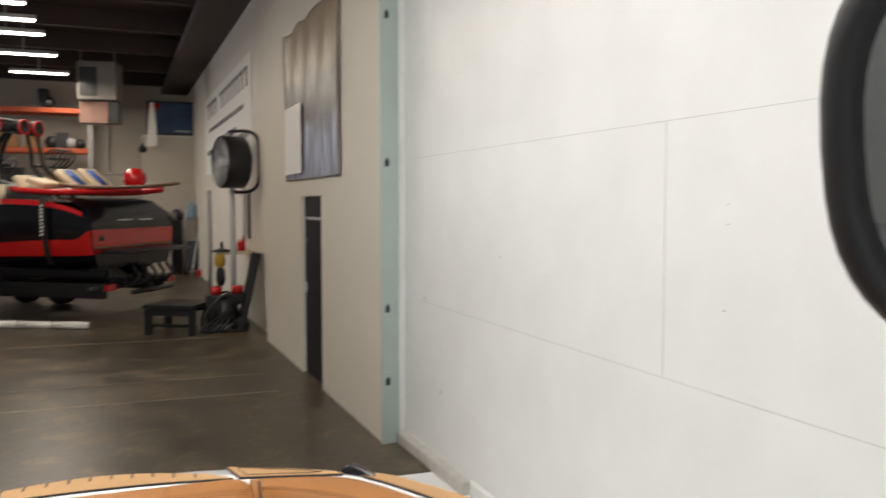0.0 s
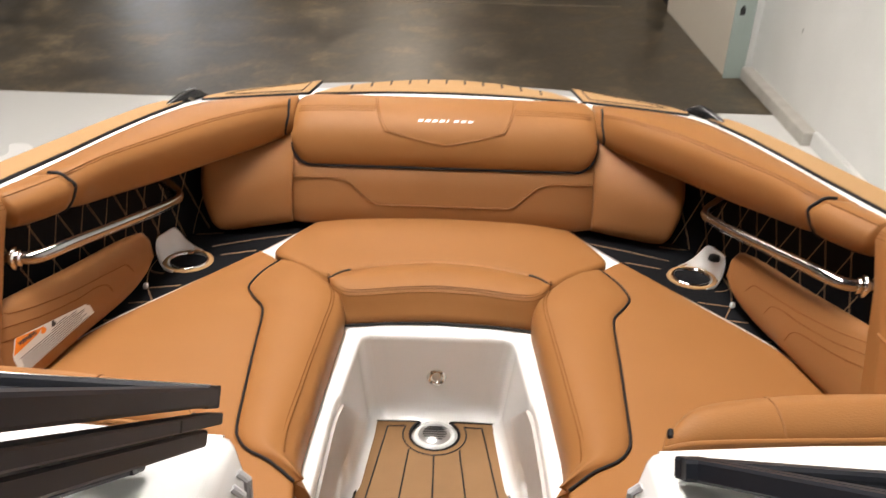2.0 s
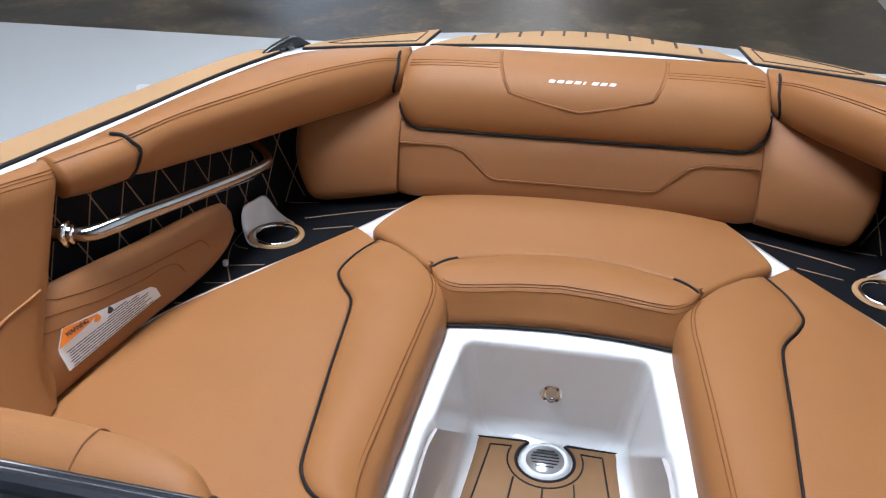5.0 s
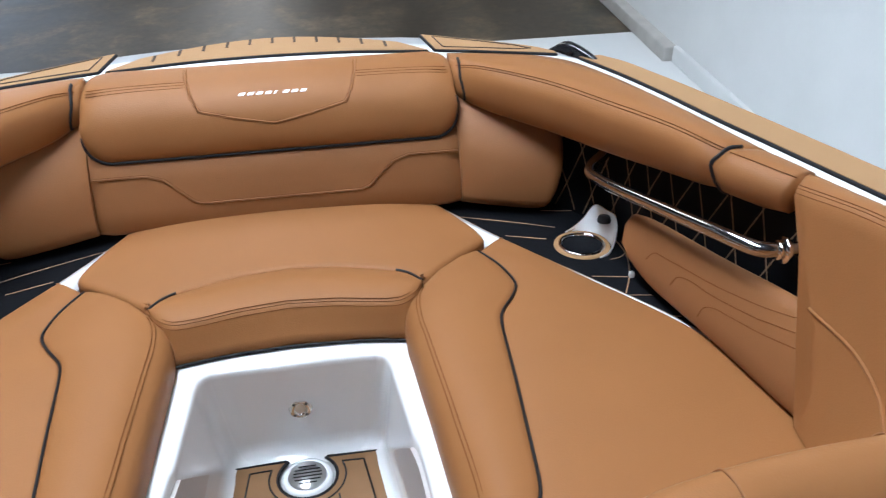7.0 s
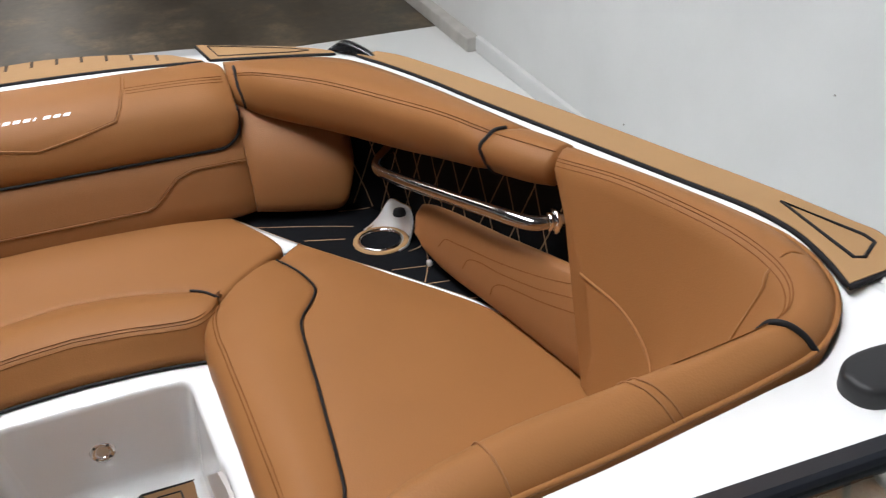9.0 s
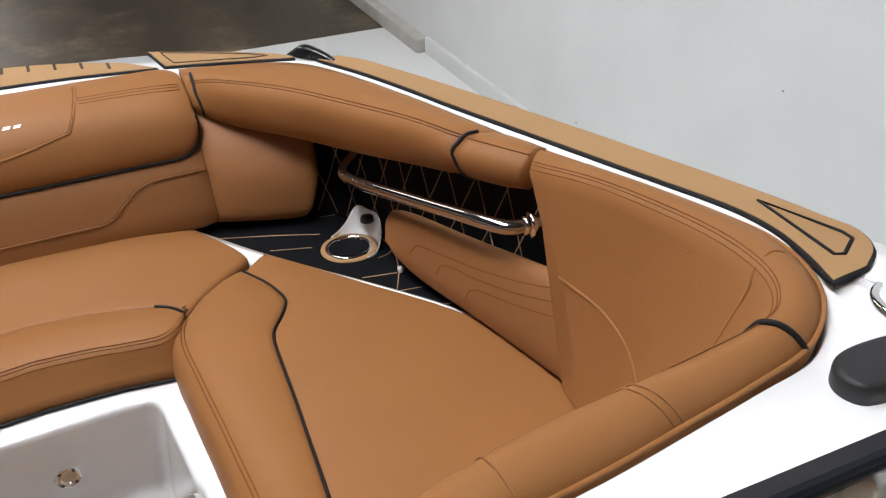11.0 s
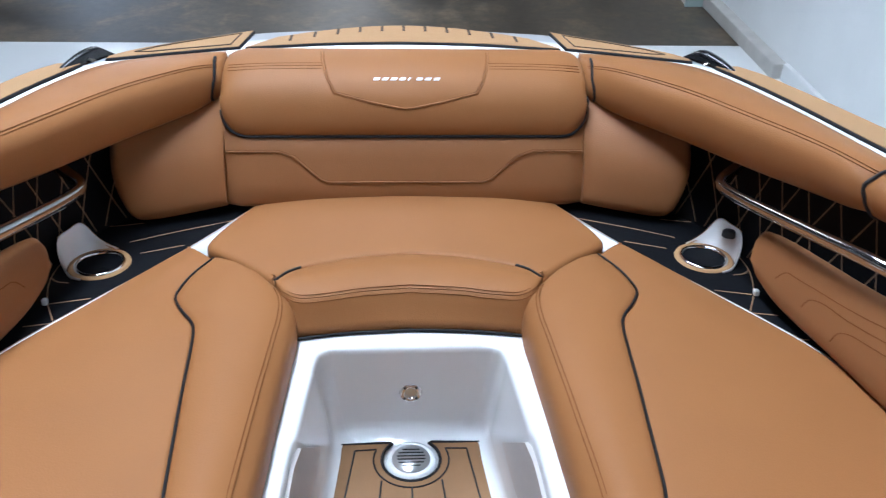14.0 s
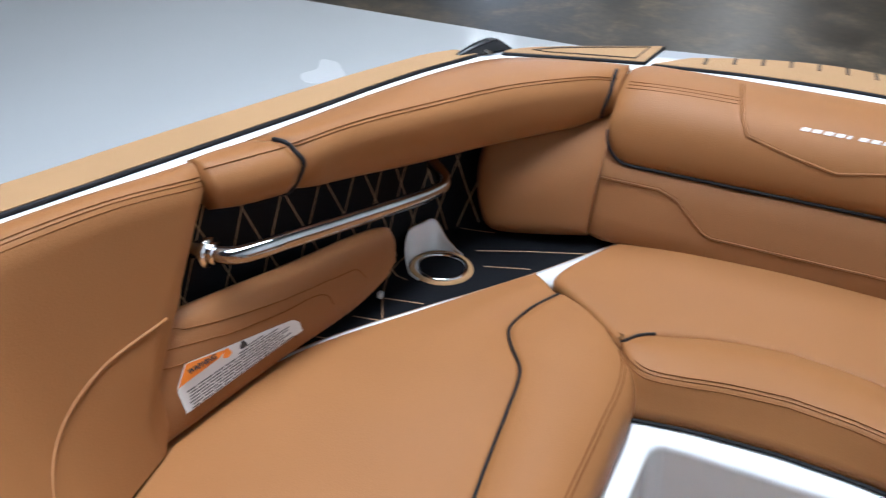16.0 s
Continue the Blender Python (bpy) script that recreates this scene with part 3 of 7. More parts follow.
bm = bmesh.new()
pillow(bm, [(p.x, p.y) for p in back] + [(p.x, p.y) for p in reversed(arc)][1:-1], front_top, 0.07, 0.014, crown=0.006)
front = part("front_cushion", bm, M_TAN, boat, "tan vinyl bow seat cushion")
lip_t, lip_b = whole(LIP_T, 30), whole(LIP_B, 30)
bm = bmesh.new()
rows = []
for a, t, b in zip(arc, lip_t, lip_b):
    m = a.lerp(t, 0.5)
    rows.append([Vector((a.x, a.y + 0.001, -0.02)), Vector((a.x, a.y - 0.001, front_top(0, a.y) - 0.002)), Vector((a.x, a.y - 0.012, front_top(0, a.y) + 0.006)), Vector((m.x, m.y, 0.008)), Vector((a.lerp(t, 0.85).x, a.lerp(t, 0.85).y, 0.003)), Vector((t.x, t.y + 0.003, -0.003)), Vector((t.x, t.y - 0.003, -0.010)),
                 Vector((t.x, t.lerp(b, 0.3).y, -0.026)), Vector((t.lerp(b, 0.7).x, t.lerp(b, 0.72).y, -0.050)), Vector((b.x, b.y, -0.066)), Vector((b.x, b.y + 0.02, -0.07))])
loft(bm, rows)
lip = part("front_lip", bm, M_TAN, boat, "rounded tan vinyl lip of the bow seat")
bm = bmesh.new()
tube(bm, [(p.x, p.y - 0.001, -0.069) for p in lip_b], 0.0030, 8)
part("piping", bm, M_BLACK, lip, "black vinyl piping")
bm = bmesh.new()
tube(bm, [(p.x, p.y, front_top(0, p.y) + 0.003) for p in arc[:13]], 0.0026, 8)
part("piping", bm, M_BLACK, front, "black vinyl piping")
bm = bmesh.new()
tube(bm, [(p.x, p.y, front_top(0, p.y) + 0.003) for p in arc[-13:]], 0.0026, 8)
part("piping", bm, M_BLACK, front, "black vinyl piping")
for k in range(3):
    bm = bmesh.new()
    tube(bm, [(t.x, t.y + 0.010 - 0.006 * k, (0.0012, -0.0016, -0.0078)[k]) for t in lip_t], 0.0009, 5)
    part("stitching", bm, M_STITCH, lip)

# ---- backrest ----
HALF = 0.390
bm = bmesh.new()
rows = []
for k in range(25):
    x = -HALF + 2 * HALF * k / 24
    e = max(0.0, abs(x) - (HALF - 0.02)) / 0.02
    rows.append([Vector((x, y + 0.012 * e * e, z)) for y, z in ((0.50, 0.0), (0.462, 0.008), (0.455, 0.02), (0.463, 0.06), (0.478, 0.11), (0.498, 0.165), (0.53, 0.18))])
loft(bm, rows)
lower = part("lower_backrest", bm, M_TAN_B, boat, "tan vinyl lower backrest panel with stitched outline")
PROFILE = [(0.56, 0.150), (0.520, 0.146), (0.500, 0.152), (0.490, 0.175), (0.492, 0.205), (0.505, 0.240), (0.530, 0.268), (0.57, 0.288), (0.62, 0.297), (0.66, 0.297), (0.690, 0.290), (0.71, 0.27)]
prof = [(p.x, p.y) for p in curve([(a, b, 0) for a, b in PROFILE], 28)]
cy, cz = 0.60, 0.235
bm = bmesh.new()
rows = []
for k in range(61):
    u = math.sin(math.pi / 2 * (-1 + 2 * k / 60))
    x = u * HALF
    e = max(0.0, (abs(u) - 0.86) / 0.14)
    lift = 1 - math.sqrt(max(0.0, 1 - e * e))
    row = []
    for y, z in prof:
        low = max(0.0, min(1.0, (0.255 - z) / 0.08))
        row.append(Vector((x, y + (cy - y) * 0.22 * lift, z + lift * (0.052 * low - 0.016 * (1 - low)))))
    rows.append(row)
loft(bm, rows, cap=True)
upper = part("upper_backrest", bm, M_TAN, boat, "rounded tan vinyl upper backrest")
bm = bmesh.new()
tube(bm, [r[6] + Vector((0, -0.001, -0.004)) for r in rows] + [rows[-1][9], rows[-1][12]], 0.0032, 8)
part("piping", bm, M_BLACK, upper, "black vinyl piping")


def on_upper(x, t):
    """A point on the upper backrest at x, t of the way along its section."""
    y, z = prof[min(len(prof) - 1, int(t))]
    y2, z2 = prof[min(len(prof) - 1, int(t) + 1)]
    f = t - int(t)
    return Vector((x, y + (y2 - y) * f, z + (z2 - z) * f))


def stitch(path, parent, mat, r=0.0009):
    bm = bmesh.new()
    tube(bm, path, r, 5)
    return part("stitching", bm, mat, parent)


def seam_line(path, parent, mat, r=0.0019, gap=0.0032, away=Vector((0, -0.4, 0.9))):
    """A folded seam: a raised welt with a sunk thread line above and below it."""
    P = [Vector(p) for p in path]
    bm = bmesh.new()
    tube(bm, P, r, 7)
    part("welt", bm, mat, parent)
    for q in (gap, -gap):
        out = []
        for i, p in enumerate(P):
            d = (P[min(i + 1, len(P) - 1)] - P[max(i - 1, 0)]).normalized()
            n = d.cross(Vector((0, -0.8, 0.6)).normalized()).normalized()
            out.append(p + n * q)
        stitch(out, parent, M_STITCH, 0.0008)


emblem = [(-0.183, 21.0), (-0.178, 18.0), (-0.165, 14.8), (-0.15, 12.9), (-0.08, 11.7), (0, 10.7), (0.08, 11.7), (0.15, 12.9), (0.165, 14.8), (0.178, 18.0), (0.183, 21.0)]
P = []
for (x0, t0), (x1, t1) in zip(emblem, emblem[1:]):
    P += [on_upper(x0 + (x1 - x0) * j / 8, t0 + (t1 - t0) * j / 8) for j in range(8)]
seam_line(P, upper, M_TAN)
for side in (1, -1):
    for t in (16.7, 17.2, 17.7):
        stitch([on_upper(side * (0.18 + 0.195 * j / 10), t - 0.5 * (j / 10) ** 3) for j in range(11)], upper, M_STITCH)
# badge as plain slanted bars
for k in range(8):
    bm = bmesh.new()
    x = -0.070 + k * 0.0182
    w = 0.0120 if k != 4 else 0.004
    p, q = on_upper(x, 14.80), on_upper(x, 15.22)
    n = Vector((0, -0.7, 0.7)) * 0.0012
    vs = [p, p + Vector((w, 0, 0)), q + Vector((w + 0.004, 0, 0)), q + Vector((0.004, 0, 0))]
    loft(bm, [[v - n for v in vs], [v + n for v in vs]], close_v=True, cap=True)
    part("badge_bar", bm, M_BADGE, upper, "silver raised badge bar", smooth=False)


def on_lower(x, z):
    ys = ((0.455, 0.02), (0.463, 0.06), (0.478, 0.11), (0.498, 0.165))
    for (y0, z0), (y1, z1) in zip(ys, ys[1:]):
        if z <= z1:
            f = (z - z0) / (z1 - z0)
            return Vector((x, y0 + (y1 - y0) * f - 0.001, z))
    return Vector((x, 0.497, z))


outline = [(-0.385, 0.127), (-0.275, 0.127), (-0.240, 0.116), (-0.185, 0.070), (-0.168, 0.064), (0.168, 0.064), (0.185, 0.070), (0.240, 0.116), (0.275, 0.127), (0.385, 0.127)]
P = []
for (x0, z0), (x1, z1) in zip(outline, outline[1:]):
    P += [on_lower(x0 + (x1 - x0) * j / 6, z0 + (z1 - z0) * j / 6) for j in range(6)]
P.append(on_lower(0.385, 0.127))
seam_line(P, lower, M_TAN_B)

# ---- side upholstery ----
BOL_O = [(0.395, 0.664, 0.287), (0.470, 0.641, 0.288), (0.595, 0.580, 0.290), (0.664, 0.484, 0.291), (0.728, 0.242, 0.296), (0.783, -0.045, 0.300)]
BOL_T = [(0.390, 0.575, 0.288), (0.45, 0.500, 0.298), (0.545, 0.372, 0.300), (0.622, 0.205, 0.304), (0.675, 0.07, 0.310), (0.708, -0.045, 0.312)]
BOL_B = [(0.395, 0.550, 0.220), (0.46, 0.487, 0.204), (0.555, 0.365, 0.198), (0.632, 0.205, 0.206), (0.685, 0.075, 0.220), (0.718, -0.055, 0.240)]


def bolster_rows(O, T, B, n, side, round_front=0, round_aft=0, inset=0.0):
    """Sections of a padded roll; its ends may curl away over the given number of sections."""
    rows = []
    for i, (o, t, b) in enumerate(zip(curve(O, n), curve(T, n), curve(B, n))):
        h = t.z - b.z
        d = (o - t)
        d.z = 0
        d.normalize()
        pts = [o + Vector((0, 0, -0.01)), o + Vector((0, 0, 0.004)), o.lerp(t, 0.25) + Vector((0, 0, 0.008)), o.lerp(t, 0.6) + Vector((0, 0, 0.008)), o.lerp(t, 0.88) + Vector((0, 0, 0.004)), t - d * 0.006 + Vector((0, 0, -0.008)),
               t - d * 0.018 + Vector((0, 0, -0.3 * h)), b.lerp(t, 0.35) - d * 0.018, b - d * 0.010 + Vector((0, 0, 0.008)), b + d * 0.004, b + d * 0.09 + Vector((0, 0, 0.02))]
        e = max(1 - i / round_front if round_front else 0.0, 1 - (n - 1 - i) / round_aft if round_aft else 0.0, 0.0)
        curl = 1 - math.sqrt(max(0.0, 1 - e * e))
        for k, (back_, down) in enumerate(((0, 0), (0, 0), (0, 0.004), (0.3, 0.010), (0.7, 0.016), (1, 0.018), (1, 0.008), (1, 0), (1, 0), (0.8, -0.004), (0, 0))):
            pts[k] = pts[k] + d * (0.042 * back_ * curl + (inset if k > 3 else 0.0)) - Vector((0, 0, down * curl + (0.4 * inset if 0 < k < 6 else 0.0)))
        rows.append([Vector((p.x * side, p.y, p.z)) for p in pts])
    return rows


END_O = [(0.783, -0.048, 0.300), (0.798, -0.10, 0.301), (0.806, -0.142, 0.302)]
END_T = [(0.708, -0.049, 0.310), (0.738, -0.115, 0.310), (0.765, -0.155, 0.306)]
END_B = [(0.718, -0.060, 0.241), (0.744, -0.115, 0.243), (0.768, -0.150, 0.246)]
PAN_O = [(0.804, -0.140, 0.297), (0.845, -0.32, 0.304), (0.871, -0.465, 0.308), (0.872, -0.538, 0.311), (0.852, -0.606, 0.310), (0.821, -0.653, 0.302), (0.768, -0.684, 0.288), (0.685, -0.694, 0.279), (0.59, -0.702, 0.275), (0.50, -0.711, 0.274), (0.41, -0.717, 0.274), (0.30, -0.724, 0.272), (0.262, -0.722, 0.260)]
PAN_C = [(0.752, -0.178, 0.300), (0.772, -0.30, 0.320), (0.790, -0.42, 0.326), (0.798, -0.515, 0.327), (0.790, -0.588, 0.324), (0.768, -0.628, 0.316), (0.732, -0.642, 0.310), (0.645, -0.643, 0.302), (0.560, -0.645, 0.300), (0.480, -0.647, 0.299), (0.40, -0.653, 0.296), (0.31, -0.668, 0.286), (0.272, -0.692, 0.252)]
PAN_B = [(0.712, -0.345, 0.008), (0.700, -0.42, 0.008), (0.685, -0.47, 0.008), (0.65, -0.52, 0.01), (0.61, -0.545, 0.01), (0.58, -0.552, 0.01), (0.55, -0.556, 0.01), (0.51, -0.56, 0.01), (0.47, -0.564, 0.01), (0.43, -0.568, 0.01), (0.37, -0.575, 0.01), (0.30, -0.60, 0.01), (0.27, -0.640, 0.01)]
for side in (1, -1):
    bm = bmesh.new()
    loft(bm, bolster_rows(BOL_O, BOL_T, BOL_B, 40, side, inset=0.014), cap=True)
    cap_ = part("bolster_cap", bm, M_TAN, boat, "flat tan vinyl cap under the gunwale bolster")
    bm = bmesh.new()
    rows = bolster_rows(BOL_O, BOL_T, BOL_B, 40, side, round_front=7, round_aft=4)
    loft(bm, rows, cap=True)
    bol = part("side_bolster", bm, M_TAN, boat, "long tan vinyl gunwale bolster")
    for f in (0.25, 0.55):
        stitch([r[4].lerp(r[5], f) + Vector((0, 0, 0.0010)) for r in rows], bol, M_STITCH)
    bm = bmesh.new()
    tube(bm, curve([p + Vector((0, 0, 0.001)) for p in bolster_rows(BOL_O, BOL_T, BOL_B, 40, side)[-1][3:10]], 24), 0.0034, 8)
    part("piping", bm, M_BLACK, bol, "black vinyl piping")
    bm = bmesh.new()
    tube(bm, curve([p + Vector((0, 0, 0.0015)) for p in rows[2][3:10]], 24), 0.0034, 8)
    part("piping", bm, M_BLACK, bol, "black vinyl piping")
    bm = bmesh.new()
    rows = bolster_rows(END_O, END_T, END_B, 14, side)
    loft(bm, rows, cap=True)
    bend = part("bolster_end", bm, M_TAN, boat, "short tan vinyl bolster end")
    stitch([r[4].lerp(r[5], 0.2) + Vector((0, 0, 0.0008)) for r in rows], bend, M_STITCH, 0.0008)
    # seat back wrapping round the corner into the coaming roll
    n = 70
    O, C, B = curve(PAN_O, n), curve(PAN_C, n), curve(PAN_B, n)
    rows = []
    for i, (o, c, b) in enumerate(zip(O, C, B)):
        back_set = max(0.0, 1 - i / 16)
        mid = c.lerp(b, 0.5)
        out = Vector((o.x - b.x, o.y - b.y, 0)).normalized()
        pts = [o + Vector((0, 0, -0.02)), o + Vector((0, 0, 0.002)), o.lerp(c, 0.25) + Vector((0, 0, 0.012)), o.lerp(c, 0.55) + Vector((0, 0, 0.014)), o.lerp(c, 0.85) + Vector((0, 0, 0.006)), c + Vector((0, 0, -0.008)), c.lerp(b, 0.08) + out * 0.004,
               c.lerp(b, 0.25) + out * 0.012, mid + out * 0.018, c.lerp(b, 0.8) + out * 0.010, b]
        for k, s in ((6, 0.002), (7, 0.014), (8, 0.047), (9, 0.042)):
            pts[k] = pts[k] - Vector((0, s * back_set, 0))
        rows.append([Vector((p.x * side, p.y, p.z)) for p in pts])
    bm = bmesh.new()
    loft(bm, rows, cap=True)
    back_ = part("seat_back", bm, M_TAN, boat, "tan vinyl seat back curving into a padded coaming")
    bm = bmesh.new()
    tube(bm, [r[1] + Vector((0, 0, 0.0015)) for r in rows], 0.0032, 7)
    part("welt", bm, M_TAN, back_, "tan welt along the coaming edge")
    bm = bmesh.new()
    k = 35
    tube(bm, curve([p + Vector((0, 0, 0.001)) for p in rows[k][1:7]], 20), 0.0036, 8)
    part("piping", bm, M_BLACK, back_, "black vinyl piping")
    bm = bmesh.new()
    tube(bm, curve([p + Vector((0, 0, 0.001)) for p in rows[68][2:8]], 20), 0.0034, 8)
    part("piping", bm, M_BLACK, back_, "black vinyl piping")
    for k, f in ((46, 0.0), (46, 0.7), (58, 0.0)):
        stitch([a.lerp(b, f) for a, b in zip(curve(rows[k][1:7], 16), curve(rows[k + 1][1:7], 16))], back_, M_TAN_B, 0.0013)
    for f in (0.0, 0.3, 0.75):
        stitch([r[4].lerp(r[5], f) + Vector((0, 0, 0.0006)) for r in rows[:44]], back_, M_STITCH, 0.0007)
    bm = bmesh.new()
    tube(bm, curve([rows[0][8].lerp(rows[0][7], 0.15), rows[6][8].lerp(rows[6][9], 0.10), rows[12][8].lerp(rows[12][9], 0.5), rows[18][9].lerp(rows[18][10], 0.1), rows[24][10]], 30), 0.0028, 7)
    part("welt", bm, M_TAN, back_, "tan welt")
    stitch(curve([rows[21][1], rows[21][3], rows[22][5], rows[23][6], rows[23][7], rows[24][8], rows[27][9]], 30), back_, M_TAN, 0.0022)
    # wedge panel beside the backrest
    bm = bmesh.new()
    W = [[(0.388, 0.452, 0.012), (0.47, 0.425, 0.006), (0.555, 0.40, 0.004), (0.588, 0.405, 0.02)],
         [(0.388, 0.475, 0.10), (0.47, 0.44, 0.10), (0.57, 0.405, 0.10), (0.605, 0.415, 0.10)],
         [(0.388, 0.508, 0.16), (0.47, 0.474, 0.16), (0.575, 0.432, 0.155), (0.608, 0.442, 0.155)],
         [(0.388, 0.575, 0.225), (0.47, 0.535, 0.222), (0.575, 0.475, 0.215), (0.605, 0.485, 0.215)]]
    W = [curve(row, 25) for row in W]
    grid = [curve([r[j] for r in W], 21) for j in range(25)]

    def on_wedge(u, v):
        a, b = min(23, int(u * 24)), min(19, int(v * 20))
        fu, fv = u * 24 - a, v * 20 - b
        return grid[a][b].lerp(grid[a + 1][b], fu).lerp(grid[a][b + 1].lerp(grid[a + 1][b + 1], fu), fv)

    rows = []
    for i in range(29):
        row = []
        for j in range(25):
            u, v = i / 28, j / 24
            du, dv = max(0.0, (u - 0.72) / 0.28), max(0.0, (0.27 - v) / 0.27)
            if du > 0 and dv > 0:
                k = max(du, dv) / math.hypot(du, dv)
                du, dv = du * k, dv * k
                u, v = 0.72 + 0.28 * du, 0.27 - 0.27 * dv
            e = min(u + 0.05, 1 - u, v, math.hypot(1, 1)) if not (u > 0.72 and v < 0.27) else 0.27 * max(0.0, 1 - math.hypot((u - 0.72) / 0.28, (0.27 - v) / 0.27))
            p = on_wedge(u, v) + Vector((0, -0.010 + 0.020 * math.exp(-e / 0.035), 0))
            row.append(Vector((p.x * side, p.y, p.z)))
        rows.append(row)
    loft(bm, rows)
    edge = [r[0] for r in rows] + rows[-1][1:] + [r[-1] for r in reversed(rows[:-1])] + list(reversed(rows[0][1:-1]))
    loft(bm, [edge, [p + Vector((0, 0.035, 0)) for p in edge]], close_v=True)
    wedge = part("wedge_panel", bm, M_TAN_B, boat, "tan vinyl wedge panel beside the backrest")
    bm = bmesh.new()
    tube(bm, [r[0] + Vector((0, 0.004, 0)) for r in rows] + [p + Vector((0, 0.004, 0)) for p in rows[-1][1:]], 0.0026, 6)
    part("welt", bm, M_TAN_B, wedge, "tan welt")
    # dark quilted lining and shelf
    WALL_B = [(0.40, 0.52, -0.012), (0.60, 0.44, -0.012), (0.672, 0.30, -0.012), (0.70, 0.15, -0.012), (0.735, -0.03, -0.012), (0.765, -0.2, -0.012), (0.775, -0.40, -0.012)]
    WALL_T = [(0.42, 0.60, 0.26), (0.62, 0.52, 0.26), (0.70, 0.36, 0.26), (0.735, 0.18, 0.26), (0.775, 0.0, 0.27), (0.805, -0.17, 0.27), (0.81, -0.40, 0.27)]
    wb, wt = curve(WALL_B, 40), curve(WALL_T, 40)
    sx = lambda p: Vector((p.x * side, p.y, p.z))
    bm = bmesh.new()
    loft(bm, [[sx(a), sx(a.lerp(b, 0.33)), sx(a.lerp(b, 0.67)), sx(b)] for a, b in zip(wb, wt)])
    lining = part("side_lining", bm, M_DARK, boat, "black quilted vinyl side lining with tan diamond stitching")
    bm = bmesh.new()
    for k in range(13):
        for way in (1, -1):
            P = []
            for j in range(9):
                s = 3 + k * 3.0 + way * (j - 4) * 0.62
                if 0 <= s < 38:
                    i = int(s)
                    f = s - i
                    a, b = wb[i].lerp(wb[i + 1], f), wt[i].lerp(wt[i + 1], f)
                    P.append(sx(a.lerp(b, 0.02 + j / 8 * 0.96) + Vector((0.0008, 0, 0))))
            if len(P) > 2:
                tube(bm, P, 0.0016, 6)
    part("diamond_stitching", bm, M_LINE, lining, "tan diamond stitching")
    # shelf between cushion and lining
    so = curve([(0.30, 0.51, 0), (0.425, 0.315, 0), (0.568, 0.118, 0), (0.692, -0.08, 0), (0.745, -0.27, 0), (0.75, -0.4, 0)], 40)
    bm = bmesh.new()
    loft(bm, [[sx(Vector((a.x + 0.003, a.y + 0.002, -0.012))), sx(Vector((b.x, b.y, -0.012)))] for a, b in zip(so, wb)])
    SL = [[(0.375, 0.433), (0.483, 0.385), (0.568, 0.342)], [(0.455, 0.327), (0.535, 0.296)], [(0.56, 0.425), (0.60, 0.415), (0.632, 0.41)], [(0.580, 0.134), (0.647, 0.118)], [(0.622, 0.057), (0.667, 0.048)], [(0.655, 0.35), (0.672, 0.29), (0.676, 0.207), (0.655, 0.130), (0.622, 0.064)], [(0.637, 0.188), (0.66, 0.193), (0.676, 0.207)], [(0.667, -0.022), (0.69, -0.028)]]
    shelf = part("side_shelf", bm, M_DARK, boat, "black vinyl shelf with tan stitching lines")
    for line in SL:
        bm = bmesh.new()
        tube(bm, [sx(Vector((p.x, p.y, -0.0126))) for p in curve([(a, b, 0) for a, b in line], 16)], 0.0016, 6)
        part("stitching", bm, M_LINE, shelf)
    bm = bmesh.new()
    rw = [0.006 + 0.016 * max(0.0, 1 - k / 13) for k in range(40)]
    loft(bm, [[sx(Vector((a.x - 0.01, a.y - 0.006, -0.03))), sx(Vector((a.x, a.y, -0.006))), sx(Vector((a.x + w * 0.85, a.y + w * 0.53, -0.008))), sx(Vector((a.x + (w + 0.002) * 0.85, a.y + (w + 0.002) * 0.53, -0.03)))] for a, w in zip(so, rw)])
    rim_ = part("seat_rim", bm, M_GEL, boat, "thin white gelcoat seat rim")
    bm = bmesh.new()
    tube(bm, [sx(Vector((a.x + (w + 0.003) * 0.85, a.y + (w + 0.003) * 0.53, -0.0115))) for a, w in zip(so, rw)], 0.0018, 6)
    part("edge_line", bm, M_LINE, rim_, "tan routed edge line")
    # padded lower panel
    LOW = curve([(0.648, 0.122, 0.050), (0.655, 0.095, 0.024), (0.672, 0.03, 0.006), (0.70, -0.11, 0.004), (0.722, -0.25, 0.004), (0.74, -0.38, 0.006)], 30)
    TOP = curve([(0.649, 0.128, 0.058), (0.662, 0.150, 0.100), (0.680, 0.100, 0.116), (0.722, -0.07, 0.130), (0.762, -0.24, 0.148), (0.785, -0.38, 0.152)], 30)
    nrm = Vector((-0.89, -0.18, 0.41)).normalized()
    rows = []
    for a, b in zip(LOW, TOP):
        pts = [a, a + nrm * 0.012, a.lerp(b, 0.06) + nrm * 0.019, a.lerp(b, 0.3) + nrm * 0.021, a.lerp(b, 0.62) + nrm * 0.024, a.lerp(b, 0.86) + nrm * 0.021, b + nrm * 0.010, b - nrm * 0.004]
        rows.append([sx(p) for p in pts])
    bm = bmesh.new()
    loft(bm, rows, cap=True)
    skin = BVHTree.FromBMesh(bm)
    pad = part("side_pad_panel", bm, M_TAN_B, boat, "padded tan vinyl side panel with stitched lines")

    def drape(p, up):
        """The point of the padded panel nearest to p, lifted by up."""
        q = skin.find_nearest(p)[0]
        return q + sx(nrm) * up

